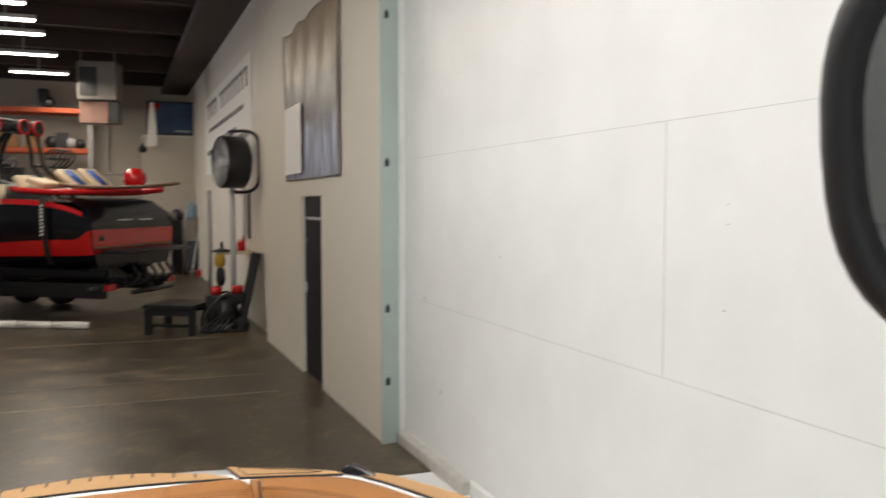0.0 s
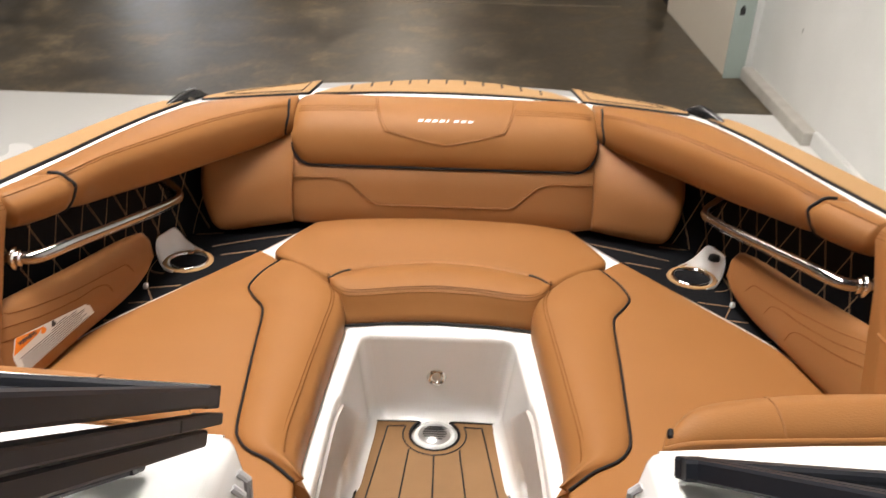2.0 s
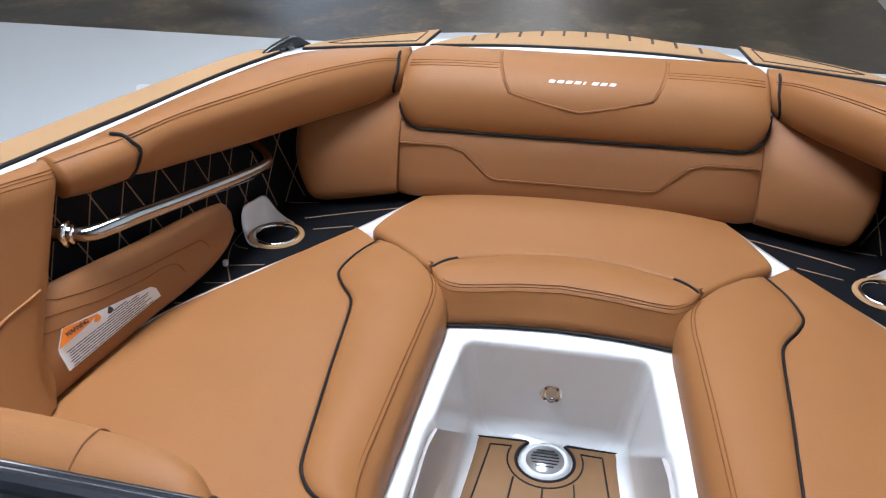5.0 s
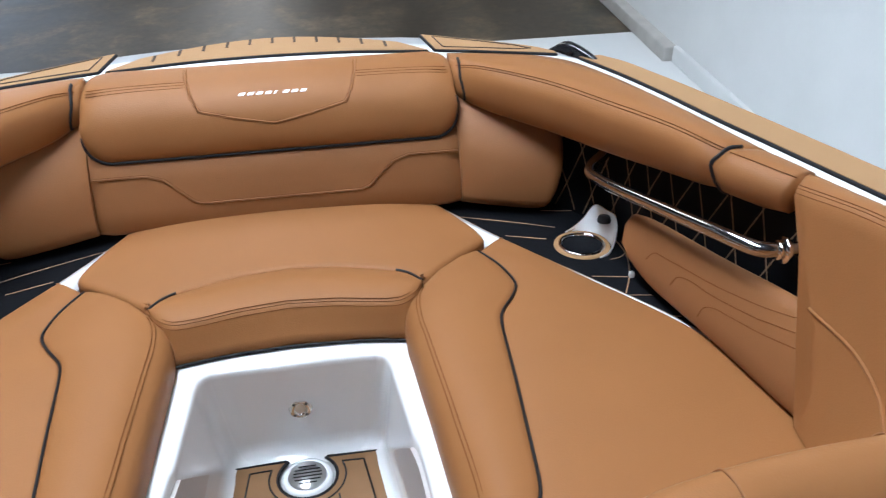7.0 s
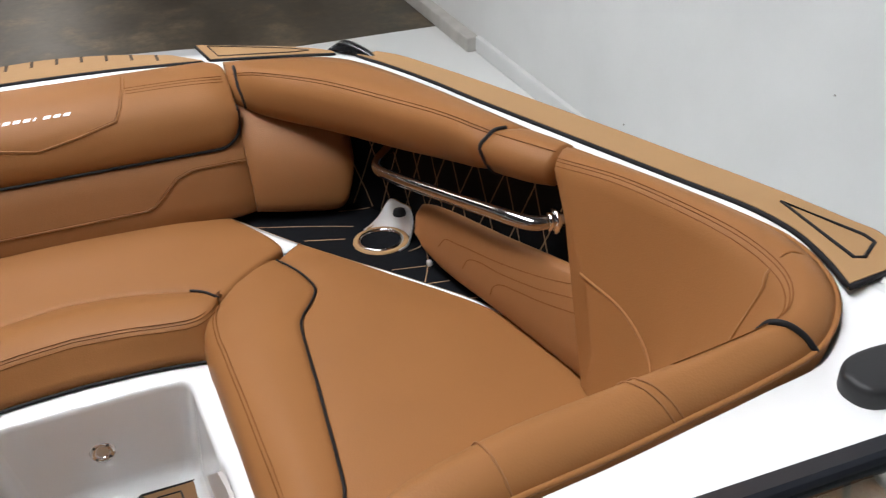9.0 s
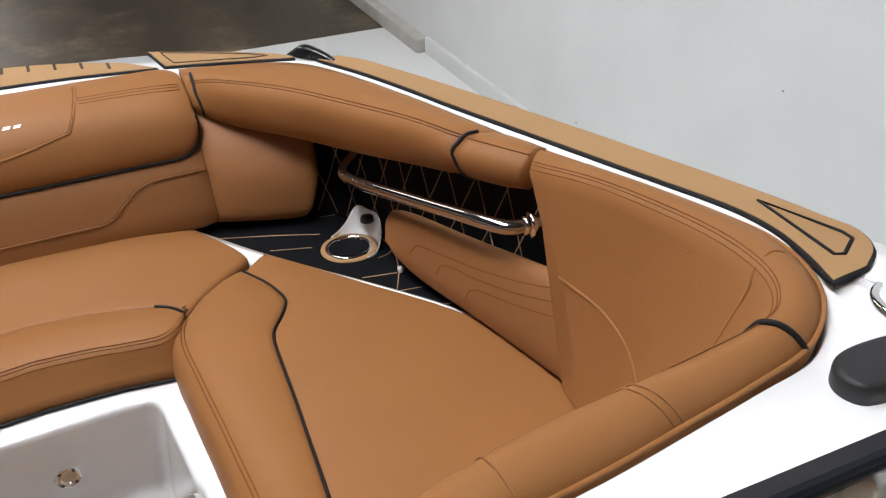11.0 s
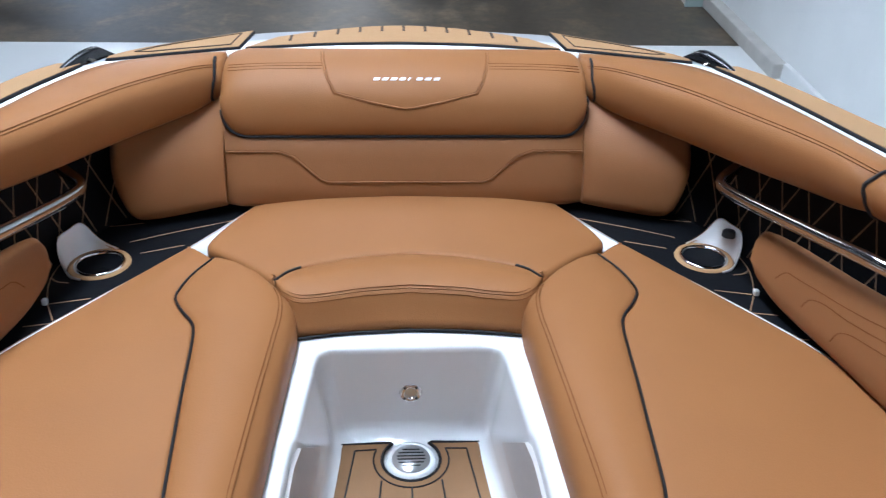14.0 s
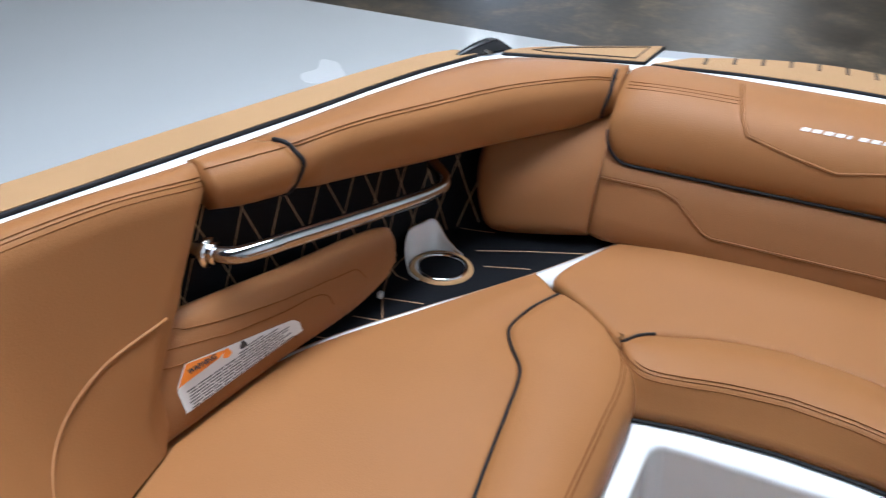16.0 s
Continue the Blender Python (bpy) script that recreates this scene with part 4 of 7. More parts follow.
    for line in (((0.762, -0.32, 0.147), (0.750, -0.261, 0.132), (0.728, -0.192, 0.114), (0.701, -0.098, 0.097), (0.672, 0.017, 0.084), (0.663, 0.048, 0.079), (0.650, 0.064, 0.058)),
                 ((0.758, -0.33, 0.130), (0.745, -0.273, 0.115), (0.723, -0.204, 0.098), (0.6965, -0.109, 0.082), (0.683, -0.052, 0.078), (0.672, -0.022, 0.068), (0.661, -0.012, 0.047)),
                 ((0.752, -0.34, 0.112), (0.738, -0.285, 0.098), (0.716, -0.216, 0.082), (0.700, -0.155, 0.072), (0.688, -0.120, 0.066), (0.678, -0.100, 0.054), (0.668, -0.095, 0.035))):
        stitch([drape(sx(p), 0.0002) for p in curve(line, 40)], pad, M_STITCH, 0.0009)
    bm = bmesh.new()
    box(bm, *sorted((side * 0.648, side * 0.658)), 0.111, 0.122, -0.012, 0.000, bevel=0.003)
    part("clip", bm, M_GEL, pad, "small white clip")
    if side == -1:
        TL, LL, LB = Vector((-0.7358, -0.2755, 0.0945)), Vector((-0.7293, -0.2985, 0.0702)), Vector((-0.7129, -0.2973, 0.0351))
        RT, RM, RB_ = Vector((-0.684, -0.0960, 0.0640)), Vector((-0.6795, -0.0850, 0.0560)), Vector((-0.6715, -0.0815, 0.0385))

        def on_label(u, v):
            a = TL.lerp(LL, v / 0.42) if v < 0.42 else LL.lerp(LB, (v - 0.42) / 0.58)
            b = RT.lerp(RM, v / 0.3) if v < 0.3 else RM.lerp(RB_, (v - 0.3) / 0.7)
            return a.lerp(b, u)

        def patch(name, fn, mat, holder, up, label=""):
            bm = bmesh.new()
            loft(bm, [[drape(fn(i / 20, j / 8), up) for j in range(9)] for i in range(21)])
            return part(name, bm, mat, holder, label)

        lab = patch("warning_label", on_label, M_LABEL, pad, 0.0012, "white warning label with an orange corner")
        ORR, OB_ = Vector((-0.7171, -0.2128, 0.0813)), Vector((-0.718, -0.2295, 0.076))
        patch("orange_field", lambda u, v: TL.lerp(LL, v * 0.93).lerp(ORR.lerp(OB_, v), u), M_ORANGE, lab, 0.0044, "orange warning field")
        rng = random.Random(4)
        for k in range(14):
            h = 0.0034 + 0.0041 * k
            u = 0.03 + 0.04 * rng.random()
            while u < 0.95:
                w = rng.uniform(0.05, 0.16)
                high = 0.065 + (0.030 - 0.065) * (u + w)
                if u + w > 0.97 or h > high - 0.004:
                    break
                if not (h > 0.030 and u < 0.40):
                    bm = bmesh.new()
                    grid_ = []
                    for i in range(5):
                        q = u + w * i / 4
                        hh = 0.065 + (0.030 - 0.065) * q
                        grid_.append([drape(on_label(q, 1 - (h + dh) / hh), 0.0046) for dh in (-0.0009, 0.0009)])
                    loft(bm, grid_)
                    part("text_bar", bm, M_PRINT, lab)
                u += w + 0.010
        for u, v, r in ((0.36, 0.16, 0.007), (0.50, 0.13, 0.006)):
            c = on_label(u, v)
            bm = bmesh.new()
            ax = (RB_ - LB).normalized()
            ay = sx(nrm).cross(ax).normalized()
            pts = [drape(c + ax * (r * math.cos(t) * (1 - 0.3 * math.sin(3 * t))) + ay * (r * math.sin(t)), 0.0036) for t in [q * math.pi / 6 for q in range(12)]]
            bm.faces.new([bm.verts.new(p) for p in pts])
            part("pictogram", bm, M_INK if u > 0.4 else M_ORANGE, lab)
        # one large word on the orange field
        fc = bpy.data.curves.new("word", "FONT")
        fc.body, fc.size, fc.extrude = "WARNING", 0.0094, 0.0002
        fc.offset = 0.00035
        p0_, p1_ = drape(Vector((-0.7295, -0.2770, 0.0805)), 0.0058), drape(Vector((-0.7185, -0.2245, 0.0785)), 0.0058)
        xdir = (p1_ - p0_).normalized()
        zdir = sx(nrm).normalized()
        ydir = zdir.cross(xdir).normalized()
        zdir = xdir.cross(ydir)
        word = new("word", fc)
        word.parent = lab
        fc.materials.append(M_INK)
        word.matrix_local = Matrix(((xdir.x, ydir.x, zdir.x, p0_.x), (xdir.y, ydir.y, zdir.y, p0_.y), (xdir.z, ydir.z, zdir.z, p0_.z), (0, 0, 0, 1)))
    # grab rail
    bm = bmesh.new()
    rail = curve([(0.685, 0.305, 0.205), (0.648, 0.292, 0.186), (0.612, 0.270, 0.164), (0.615, 0.21, 0.163), (0.66, 0.02, 0.190), (0.686, -0.092, 0.208), (0.700, -0.138, 0.213), (0.720, -0.168, 0.213), (0.755, -0.178, 0.212), (0.80, -0.180, 0.212)], 56)
    rail = [p - Vector((0, 0, 0.011)) for p in rail]
    tube(bm, [sx(p) for p in rail], 0.0125, 14)
    gr = part("grab_rail", bm, M_RAIL, boat, "polished stainless steel grab rail")
    bm = bmesh.new()
    cyl(bm, sx(Vector((0.752, -0.1775, 0.201))), sx(Vector((0.760, -0.1785, 0.201))), 0.021)
    cyl(bm, sx(Vector((0.744, -0.1755, 0.201))), sx(Vector((0.753, -0.1778, 0.201))), 0.0155)
    part("flange", bm, M_CHROME, gr)
    bm = bmesh.new()
    tube(bm, [sx(p) for p in curve([(0.690, 0.345, 0.225), (0.672, 0.338, 0.222), (0.662, 0.334, 0.208), (0.664, 0.333, 0.188), (0.676, 0.335, 0.180)], 16)], 0.0055, 8)
    part("hook", bm, M_ANOD, boat, "small dark hook on the lining")
    # cup holder with its white plate
    cup = Vector((0.600 * side, 0.254, -0.012))
    bm = bmesh.new()
    turned(bm, [(0.041, -0.003), (0.0415, 0.004), (0.044, 0.0065), (0.0475, 0.005), (0.049, 0.0)], cup, 44)
    ch = part("cup_holder", bm, M_CHROME, boat, "polished steel cup holder ring")
    bm = bmesh.new()
    turned(bm, [(0.0, -0.078), (0.033, -0.078), (0.035, -0.076), (0.0412, 0.001)], cup, 44)
    part("cup_well", bm, M_CUP, ch, "dark glossy cup well")
    bm = bmesh.new()
    tube(bm, [cup + Vector((0.0345 * math.cos(t), 0.0345 * math.sin(t), -0.074)) for t in [k * math.pi / 16 for k in range(32)]], 0.0012, 6, closed=True)
    part("base_ring", bm, M_CHROME, ch)
    bm = bmesh.new()
    turned(bm, [(0.048, -0.002), (0.0485, 0.0035), (0.057, 0.0035), (0.0585, -0.001)], cup, 44)
    part("surround", bm, M_EVA, ch, "tan foam surround")
    outer_ = curve([(0.582, 0.311, -0.007), (0.600, 0.313, 0.002), (0.622, 0.319, 0.016), (0.648, 0.324, 0.044), (0.662, 0.297, 0.0445), (0.673, 0.270, 0.042), (0.671, 0.250, 0.029), (0.660, 0.228, 0.012), (0.640, 0.203, -0.002), (0.618, 0.194, -0.008)], 46)
    rows = []
    for k, q in enumerate(outer_):
        t = radians(108 - 180 * k / 45)
        p = Vector((0.600 + 0.0595 * math.cos(t), 0.254 + 0.0595 * math.sin(t), -0.0125 + 0.004))
        d = (q - p)
        sag = Vector((0, 0, -0.10 * d.length))
        rows.append([sx(p) + Vector((0, 0, -0.006)), sx(p), sx(p.lerp(q, 0.3) + sag), sx(p.lerp(q, 0.6) + sag), sx(p.lerp(q, 0.9)), sx(q) + Vector((0, 0, -0.001)), sx(q + Vector((0.003, 0.003, -0.008)))])
    bm = bmesh.new()
    loft(bm, rows)
    plate = part("cup_plate", bm, M_GEL, ch, "white moulded plate")
    bm = bmesh.new()
    tube(bm, [sx(q + Vector((0.0025, 0.0035, -0.006))) for q in outer_[:26]], 0.0035, 6)
    part("border", bm, M_EVA, plate, "tan foam border")
    if side == 1:
        bm = bmesh.new()
        turned(bm, [(0.0, 0.012), (0.012, 0.011), (0.014, 0.005), (0.014, 0.0)], (0.652, 0.275, 0.028), 20, pose(0, 0, 0))
        part("socket_cover", bm, M_RUBBER, plate, "black rubber socket cover")

# ---- foot well ----
RIM_O = [(0.195, 0.112), (0.215, 0.105), (0.225, 0.06), (0.235, -0.05), (0.255, -0.20), (0.265, -0.45), (0.265, -1.9)]
RIM_I = [(0.148, 0.054), (0.162, 0.043), (0.169, 0.020), (0.172, -0.02), (0.182, -0.15), (0.196, -0.40), (0.20, -1.9)]
FLR = [(0.125, 0.080), (0.142, 0.070), (0.150, 0.052), (0.152, 0.0), (0.166, -0.15), (0.188, -0.40), (0.196, -1.9)]
bm = bmesh.new()
nn = 60
ro, ri, fl = curve([(a, b, 0) for a, b in RIM_O], nn), curve([(a, b, 0) for a, b in RIM_I], nn), curve([(a, b, 0) for a, b in FLR], nn)


def well_row(o, i, f, side):
    v = lambda p, z: Vector((p.x * side, p.y, z))
    mid = Vector((0, f.y - 0.10 * max(0.0, min(1.0, f.y / 0.07)), 0)) if abs(f.x) > 0.11 else Vector((f.x * 0.8, f.y - 0.15, 0))
    w = (o - i).length
    h = Vector((i.x - f.x, i.y - f.y, 0))
    at = lambda g: i - h * g
    z = lambda g: -0.084 - 0.214 * g
    return [v(o, -0.0735), v(i.lerp(o, 0.014 / w), -0.0740), v(i.lerp(o, 0.008 / w), -0.0745), v(i.lerp(o, 0.003 / w), -0.0768), v(i, -0.081), v(at(0.03), z(0.03)), v(at(0.25), z(0.25)), v(at(0.5), z(0.5)), v(at(0.86), z(0.86)), v(at(0.95) - h * 0.05, z(0.95)), v(f.lerp(mid, 0.05), z(1.0) - 0.002), v(f.lerp(mid, 0.13), -0.308), v(f.lerp(mid, 0.24), -0.3125)]


rows = [well_row(o, i, f, -1) for o, i, f in reversed(list(zip(ro, ri, fl)))]
mid_o, mid_i, mid_f = [Vector((x, 0.125 - 0.02 * abs(x) / 0.2, 0)) for x in (-0.12, 0, 0.12)], [Vector((x, 0.055, 0)) for x in (-0.12, 0, 0.12)], [Vector((x, 0.082, 0)) for x in (-0.1, 0, 0.1)]
for o, i, f in zip(mid_o, mid_i, mid_f):
    r = well_row(o, i, f, 1)
    rows.append(r)
rows += [well_row(o, i, f, 1) for o, i, f in zip(ro, ri, fl)]
loft(bm, rows)
part("foot_well", bm, M_GEL, boat, "moulded white gelcoat foot well")
bm = bmesh.new()
slab(bm, [(-0.2, 0.12), (-0.2, -1.9), (0.2, -1.9), (0.2, 0.12)], -0.33, -0.314)
sole = part("sole", bm, M_GEL, boat, "white boat sole")
bm = bmesh.new()
m = pose(0, 0.068, -0.190, 80, 0, 0)
turned(bm, [(0.009, 0.0), (0.010, 0.003), (0.012, 0.005), (0.019, 0.005), (0.022, 0.0)], (0, 0, 0), 28, m)
fit_ = part("drain_fitting", bm, M_CHROME, boat, "round chrome drain fitting")
bm = bmesh.new()
turned(bm, [(0.0, 0.003), (0.010, 0.0028)], (0, 0, 0), 20, m)
part("strainer", bm, M_STEEL, fit_, "grey strainer disc")
for q in (45, 135, 225, 315):
    bm = bmesh.new()
    turned(bm, [(0.0, 0.0062), (0.0022, 0.0060), (0.003, 0.005)], (0.0158 * math.cos(radians(q)), 0.0158 * math.sin(radians(q)), 0), 10, m)
    part("screw", bm, M_RUBBER, fit_)
# foam mat with a round cut-out
gc = Vector((0.0, 0.010))
cut = [(gc.x + 0.056 * math.cos(a), gc.y + 0.056 * math.sin(a)) for a in [radians(130 + k * 280 / 30) for k in range(31)]]
ring = [(-0.139, 0.052)] + [(-0.04, 0.055)] + cut + [(0.04, 0.055), (0.139, 0.052), (0.156, -0.15), (0.176, -0.40), (0.182, -1.8), (-0.182, -1.8), (-0.176, -0.40), (-0.156, -0.15)]
bm = bmesh.new()
slab(bm, ring, -0.313, -0.306)
mat_ = part("floor_mat", bm, M_EVA_DARK, boat, "brown foam floor mat with black plank lines", smooth=False)
bm = bmesh.new()
tube(bm, [(a, b, -0.307) for a, b in ring], 0.0035, 6, closed=True)
part("border", bm, M_BLACK, mat_, "black routed border")
for x, x2 in ((-0.108, -0.145), (-0.056, -0.072), (0.0, 0.0), (0.056, 0.072), (0.108, 0.145)):
    y1 = 0.035 if abs(x) > 0.06 else -0.045 if x else -0.062
    bm = bmesh.new()
    tube(bm, [(x, y1, -0.306), (x + (x2 - x) * 0.75, -0.20, -0.306), (x2, -0.42, -0.306), (x2 * 1.05, -1.75, -0.306)], 0.0018, 6)
    part("plank_line", bm, M_BLACK, mat_)
bm = bmesh.new()
tube(bm, [(gc.x + 0.072 * math.cos(a), gc.y + 0.072 * math.sin(a), -0.306) for a in [radians(160 + k * 220 / 24) for k in range(25)]], 0.0018, 6)
part("ring_line", bm, M_BLACK, mat_)
for side in (1, -1):
    bm = bmesh.new()
    tube(bm, [(side * 0.066, 0.037, -0.306), (side * 0.108, 0.035, -0.306)], 0.0018, 6)
    part("plank_line", bm, M_BLACK, mat_)
bm = bmesh.new()
turned(bm, [(0.0, 0.006), (0.038, 0.006), (0.039, 0.008), (0.046, 0.006), (0.048, 0.0)], (gc.x, gc.y, -0.312), 36)
grate = part("floor_drain", bm, M_GEL, boat, "round white floor drain with a steel grate")
bm = bmesh.new()
turned(bm, [(0.0, 0.010), (0.035, 0.010), (0.037, 0.006)], (gc.x, gc.y, -0.312), 36)
part("grate", bm, M_STEEL, grate, "brushed steel grate")

# ---- consoles and windscreen ----
def console_z(x, y):
    """The console top, a step lower than the gunwale deck outside it."""
    f = min(1.0, max(0.0, (x - 0.76) / 0.13))
    return 0.279 + (deck_z(x, y) - 0.281) * f * f * (3 - 2 * f)


for side in (1, -1):
    ix, iy = (0.238, -0.741) if side == 1 else (0.217, -0.738)
    out = [(ix + 0.012, iy), (0.41, -0.725), (0.50, -0.719), (0.59, -0.710), (0.685, -0.700), (0.768, -0.690), (0.823, -0.658), (0.854, -0.610), (0.870, -0.555), (0.886, -0.578)]
    bm = bmesh.new()
    front = [Vector((p.x, p.y, 0)) for p in curve([(a, b, 0) for a, b in out], 48)]
    spread = lambda p, y: Vector((side * (p.x + (p.x - ix) * 0.10 * (p.y - y)), y, console_z(p.x, p.y)))
    loft(bm, [[Vector((side * p.x, p.y, 0.18)) for p in front], [Vector((side * p.x, p.y, console_z(p.x, p.y) - 0.003)) for p in front], [Vector((side * p.x, p.y - 0.003, console_z(p.x, p.y))) for p in front], [spread(p, -0.80) for p in front], [spread(p, -1.2) for p in front], [spread(p, -1.7) for p in front]])
    part("console_deck", bm, M_GEL, boat, "white gelcoat console top")
    bm = bmesh.new()
    prof = [(ix + 0.018, 0.281), (ix + 0.010, 0.2805), (ix + 0.003, 0.277), (ix - 0.002, 0.269), (ix - 0.018, 0.19), (ix - 0.022, 0.12), (ix - 0.020, -0.32)]
    loft(bm, [[Vector((side * (x + d), y, z - h)) for x, z in prof] for y, d, h in ((-1.7, 0, 0.002), (iy - 0.012, 0, 0.002), (iy - 0.003, 0.003, 0.004), (iy + 0.001, 0.010, 0.010), (iy + 0.001, 0.03, 0.012))])
    part("console_side", bm, M_GEL, boat, "white moulded console side with a rounded edge")
    bm = bmesh.new()
    rows = []
    for y, f in ((-1.6, 1.0), (-0.845, 1.0), (-0.815, 0.9), (-0.803, 0.6), (-0.798, 0.0)):
        rows.append([Vector((side * (ix + 0.004 - (0.010 + d) * f), y, z)) for d, z in ((-0.02, 0.238), (0.022, 0.232), (0.034, 0.212), (0.040, 0.15), (0.042, 0.0), (0.040, -0.16))])
    loft(bm, rows, cap=True)
    part("console_pad", bm, M_TAN, boat, "tan vinyl pad on the console side")
    bm = bmesh.new()
    box(bm, *sorted((side * 0.45, side * 0.98)), -1.5, -0.93, 0.30, 0.335, bevel=0.015)
    dash = part("dash_pad", bm, M_TAN, boat, "tan vinyl dash pad behind the screen", smooth=False)
    bm = bmesh.new()
    tube(bm, curve([(side * 0.47, -0.94, 0.338), (side * 0.70, -0.98, 0.338), (side * 0.95, -1.05, 0.338)], 12), 0.007, 8)
    part("piping", bm, M_BLACK, dash, "black piping")
    catch = part("catch", bmesh.new(), M_GREY, boat, "pale grey moulded catch on the console side")
    bm = bmesh.new()
    cx = ix - 0.013
    tube(bm, [(side * (cx + 0.006), -0.764, 0.200), (side * (cx - 0.004), -0.764, 0.206), (side * (cx - 0.004), -0.764, 0.238), (side * (cx + 0.006), -0.764, 0.247)], 0.005, 8)
    tube(bm, [(side * (cx + 0.006), -0.788, 0.200), (side * (cx - 0.004), -0.788, 0.206), (side * (cx - 0.004), -0.788, 0.238), (side * (cx + 0.006), -0.788, 0.247)], 0.005, 8)
    box(bm, *sorted((side * (cx - 0.006), side * (cx + 0.008))), -0.792, -0.760, 0.197, 0.208, bevel=0.002)
    bm.to_mesh(catch.data)
    bm.free()


def screen_panel(name, a, b, up, label, mat, thick=0.020, up_b=None, stile=0.020):
    """A raked pane in a dark frame from its lower inner corner a to its lower outer corner b."""
    a, b, up = Vector(a), Vector(b), Vector(up)
    c, d = b + (Vector(up_b) if up_b else up), a + up
    holder = part(name, frame_bar(a, b, thick, up), M_ANOD, boat, label, smooth=False)
    n = (b - a).cross(up).normalized() * 0.003
    bm = bmesh.new()
    loft(bm, [[a - n, b - n, c - n, d - n], [a + n, b + n, c + n, d + n]], close_v=True, cap=True)
    g = part("pane", bm, mat, holder, "tinted glass pane", smooth=False)
    g.visible_shadow = False
    part("stile", frame_bar(a, d, stile, b - a), M_ANOD, holder, smooth=False)
    part("top_rail", frame_bar(d, c, thick, -up), M_ANOD, holder, smooth=False)
    bm = bmesh.new()
    for f in (-0.1, 0.62):
        o = up.normalized() * (thick * f) + n.normalized() * (thick * 0.552)
        tube(bm, [a + o, b + o], 0.0006, 5)
    part("bright_line", bm, M_STEEL, holder)
    return holder


def frame_bar(a, b, w, side_dir):
    """A bevelled bar of an extruded frame."""
    a, b, q = Vector(a), Vector(b), Vector(side_dir)
    d = (b - a).normalized()
    q = (q - d * q.dot(d)).normalized()
    n = d.cross(q)
    prof = [(-0.4, -0.55), (1.2, -0.55), (1.35, -0.35), (1.35, 0.35), (1.2, 0.55), (0.5, 0.55), (0.4, 0.45), (0.3, 0.55), (-0.4, 0.55), (-0.5, 0.4), (-0.5, -0.4)]
    bm = bmesh.new()
    loft(bm, [[p + q * (u * w) + n * (v * w) for u, v in prof] for p in (a - d * w * 0.4, b + d * w * 0.4)], close_v=True, cap=True)
    return bm


screen_panel("starboard_screen", (0.264, -0.795, 0.300), (0.94, -0.838, 0.302), (0.25, -0.42, 0.27), "raked tinted boat screen in a dark frame", M_GLASS)
screen_panel("port_screen", (-0.30, -0.812, 0.300), (-0.94, -0.88, 0.300), (-0.05, -0.50, 0.32), "raked tinted boat screen in a dark frame", M_GLASS)
folded = screen_panel("folded_screen", (-0.217, -0.806, 0.378), (-0.83, -0.778, 0.378), (0.03, -0.55, 0.385), "centre screen folded open over the port screen", M_GLASS, 0.020, stile=0.0165)
q_ = Vector((0.03, -0.55, 0.385))
n_ = Vector((-0.615, -0.005, -0.003)).cross(q_).normalized()
n_ = n_ if n_.z < 0 else -n_
for k, (off, w) in enumerate(((0.0195, 0.0105), (0.0375, 0.0150))):
    part("lower_stile", frame_bar(Vector((-0.214 - 0.010 * k, -0.790 - 0.020 * k, 0.364 + 0.014 * k)) + n_ * off, Vector((-0.214 - 0.010 * k, -0.790 - 0.020 * k, 0.364 + 0.014 * k)) + q_ * 0.95 + n_ * off, w, Vector((-1, 0, 0))), M_ANOD, folded, "dark stile of the screen below", smooth=False)
bm = bmesh.new()
p_ = Vector((-0.214, -0.790, 0.364)) + q_ * 0.22 + n_ * 0.0195
tube(bm, [p_ + n_ * -0.005 + Vector((0.005, 0, 0)), p_ + n_ * 0.005 + Vector((0.005, 0, 0))], 0.0016, 6)
part("rubber_joint", bm, M_RUBBER, folded, "black rubber joint")
# short chrome post under the folded screen
bm = bmesh.new()
turned(bm, [(0.016, 0.0), (0.015, 0.004), (0.010, 0.008), (0.009, 0.030), (0.014, 0.034), (0.014, 0.040), (0.0, 0.042)], (-0.375, -0.841, 0.279), 20)
part("screen_post", bm, M_CHROME, boat, "short polished screen post")

# rear-view mirror on a stalk over the starboard screen
mc, mn = Vector((0.586, -1.279, 0.907)), (Vector((0.112, -1.63, 0.84)) - Vector((0.586, -1.279, 0.907))).normalized()
mx = Vector((-mn.y, mn.x, 0)).normalized()
my = mn.cross(mx)
mir = Matrix(((mx.x, my.x, mn.x, mc.x), (mx.y, my.y, mn.y, mc.y), (mx.z, my.z, mn.z, mc.z), (0, 0, 0, 1)))
ringm = [Vector((0.17 * math.copysign(abs(math.cos(t)) ** 0.6, math.cos(t)), 0.150 * math.copysign(abs(math.sin(t)) ** 0.75, math.sin(t)), 0)) for t in [2 * math.pi * k / 48 for k in range(48)]]
bm = bmesh.new()
loft(bm, [[mir @ Vector((p.x * s, p.y * s, z)) for p in ringm] for s, z in ((0.5, -0.055), (0.85, -0.045), (0.98, -0.020), (1.0, 0.0), (0.97, 0.012), (0.90, 0.014), (0.845, 0.006), (0.84, 0.0))], close_v=True, cap=False)
mirror = part("rear_mirror", bm, M_RUBBER, boat, "black rounded rear-view mirror")
bm = bmesh.new()
bm.faces.new([bm.verts.new(mir @ Vector((p.x * 0.86, p.y * 0.86, 0.003))) for p in ringm])
part("mirror_glass", bm, M_MIRROR, mirror, "clear mirror glass", smooth=False)
bm = bmesh.new()
tube(bm, [mir @ Vector((0, -0.02, -0.05)), Vector((0.661, -1.262, 0.75)), Vector((0.66, -1.24, 0.605))], 0.014, 8)
part("stalk", bm, M_RUBBER, mirror)

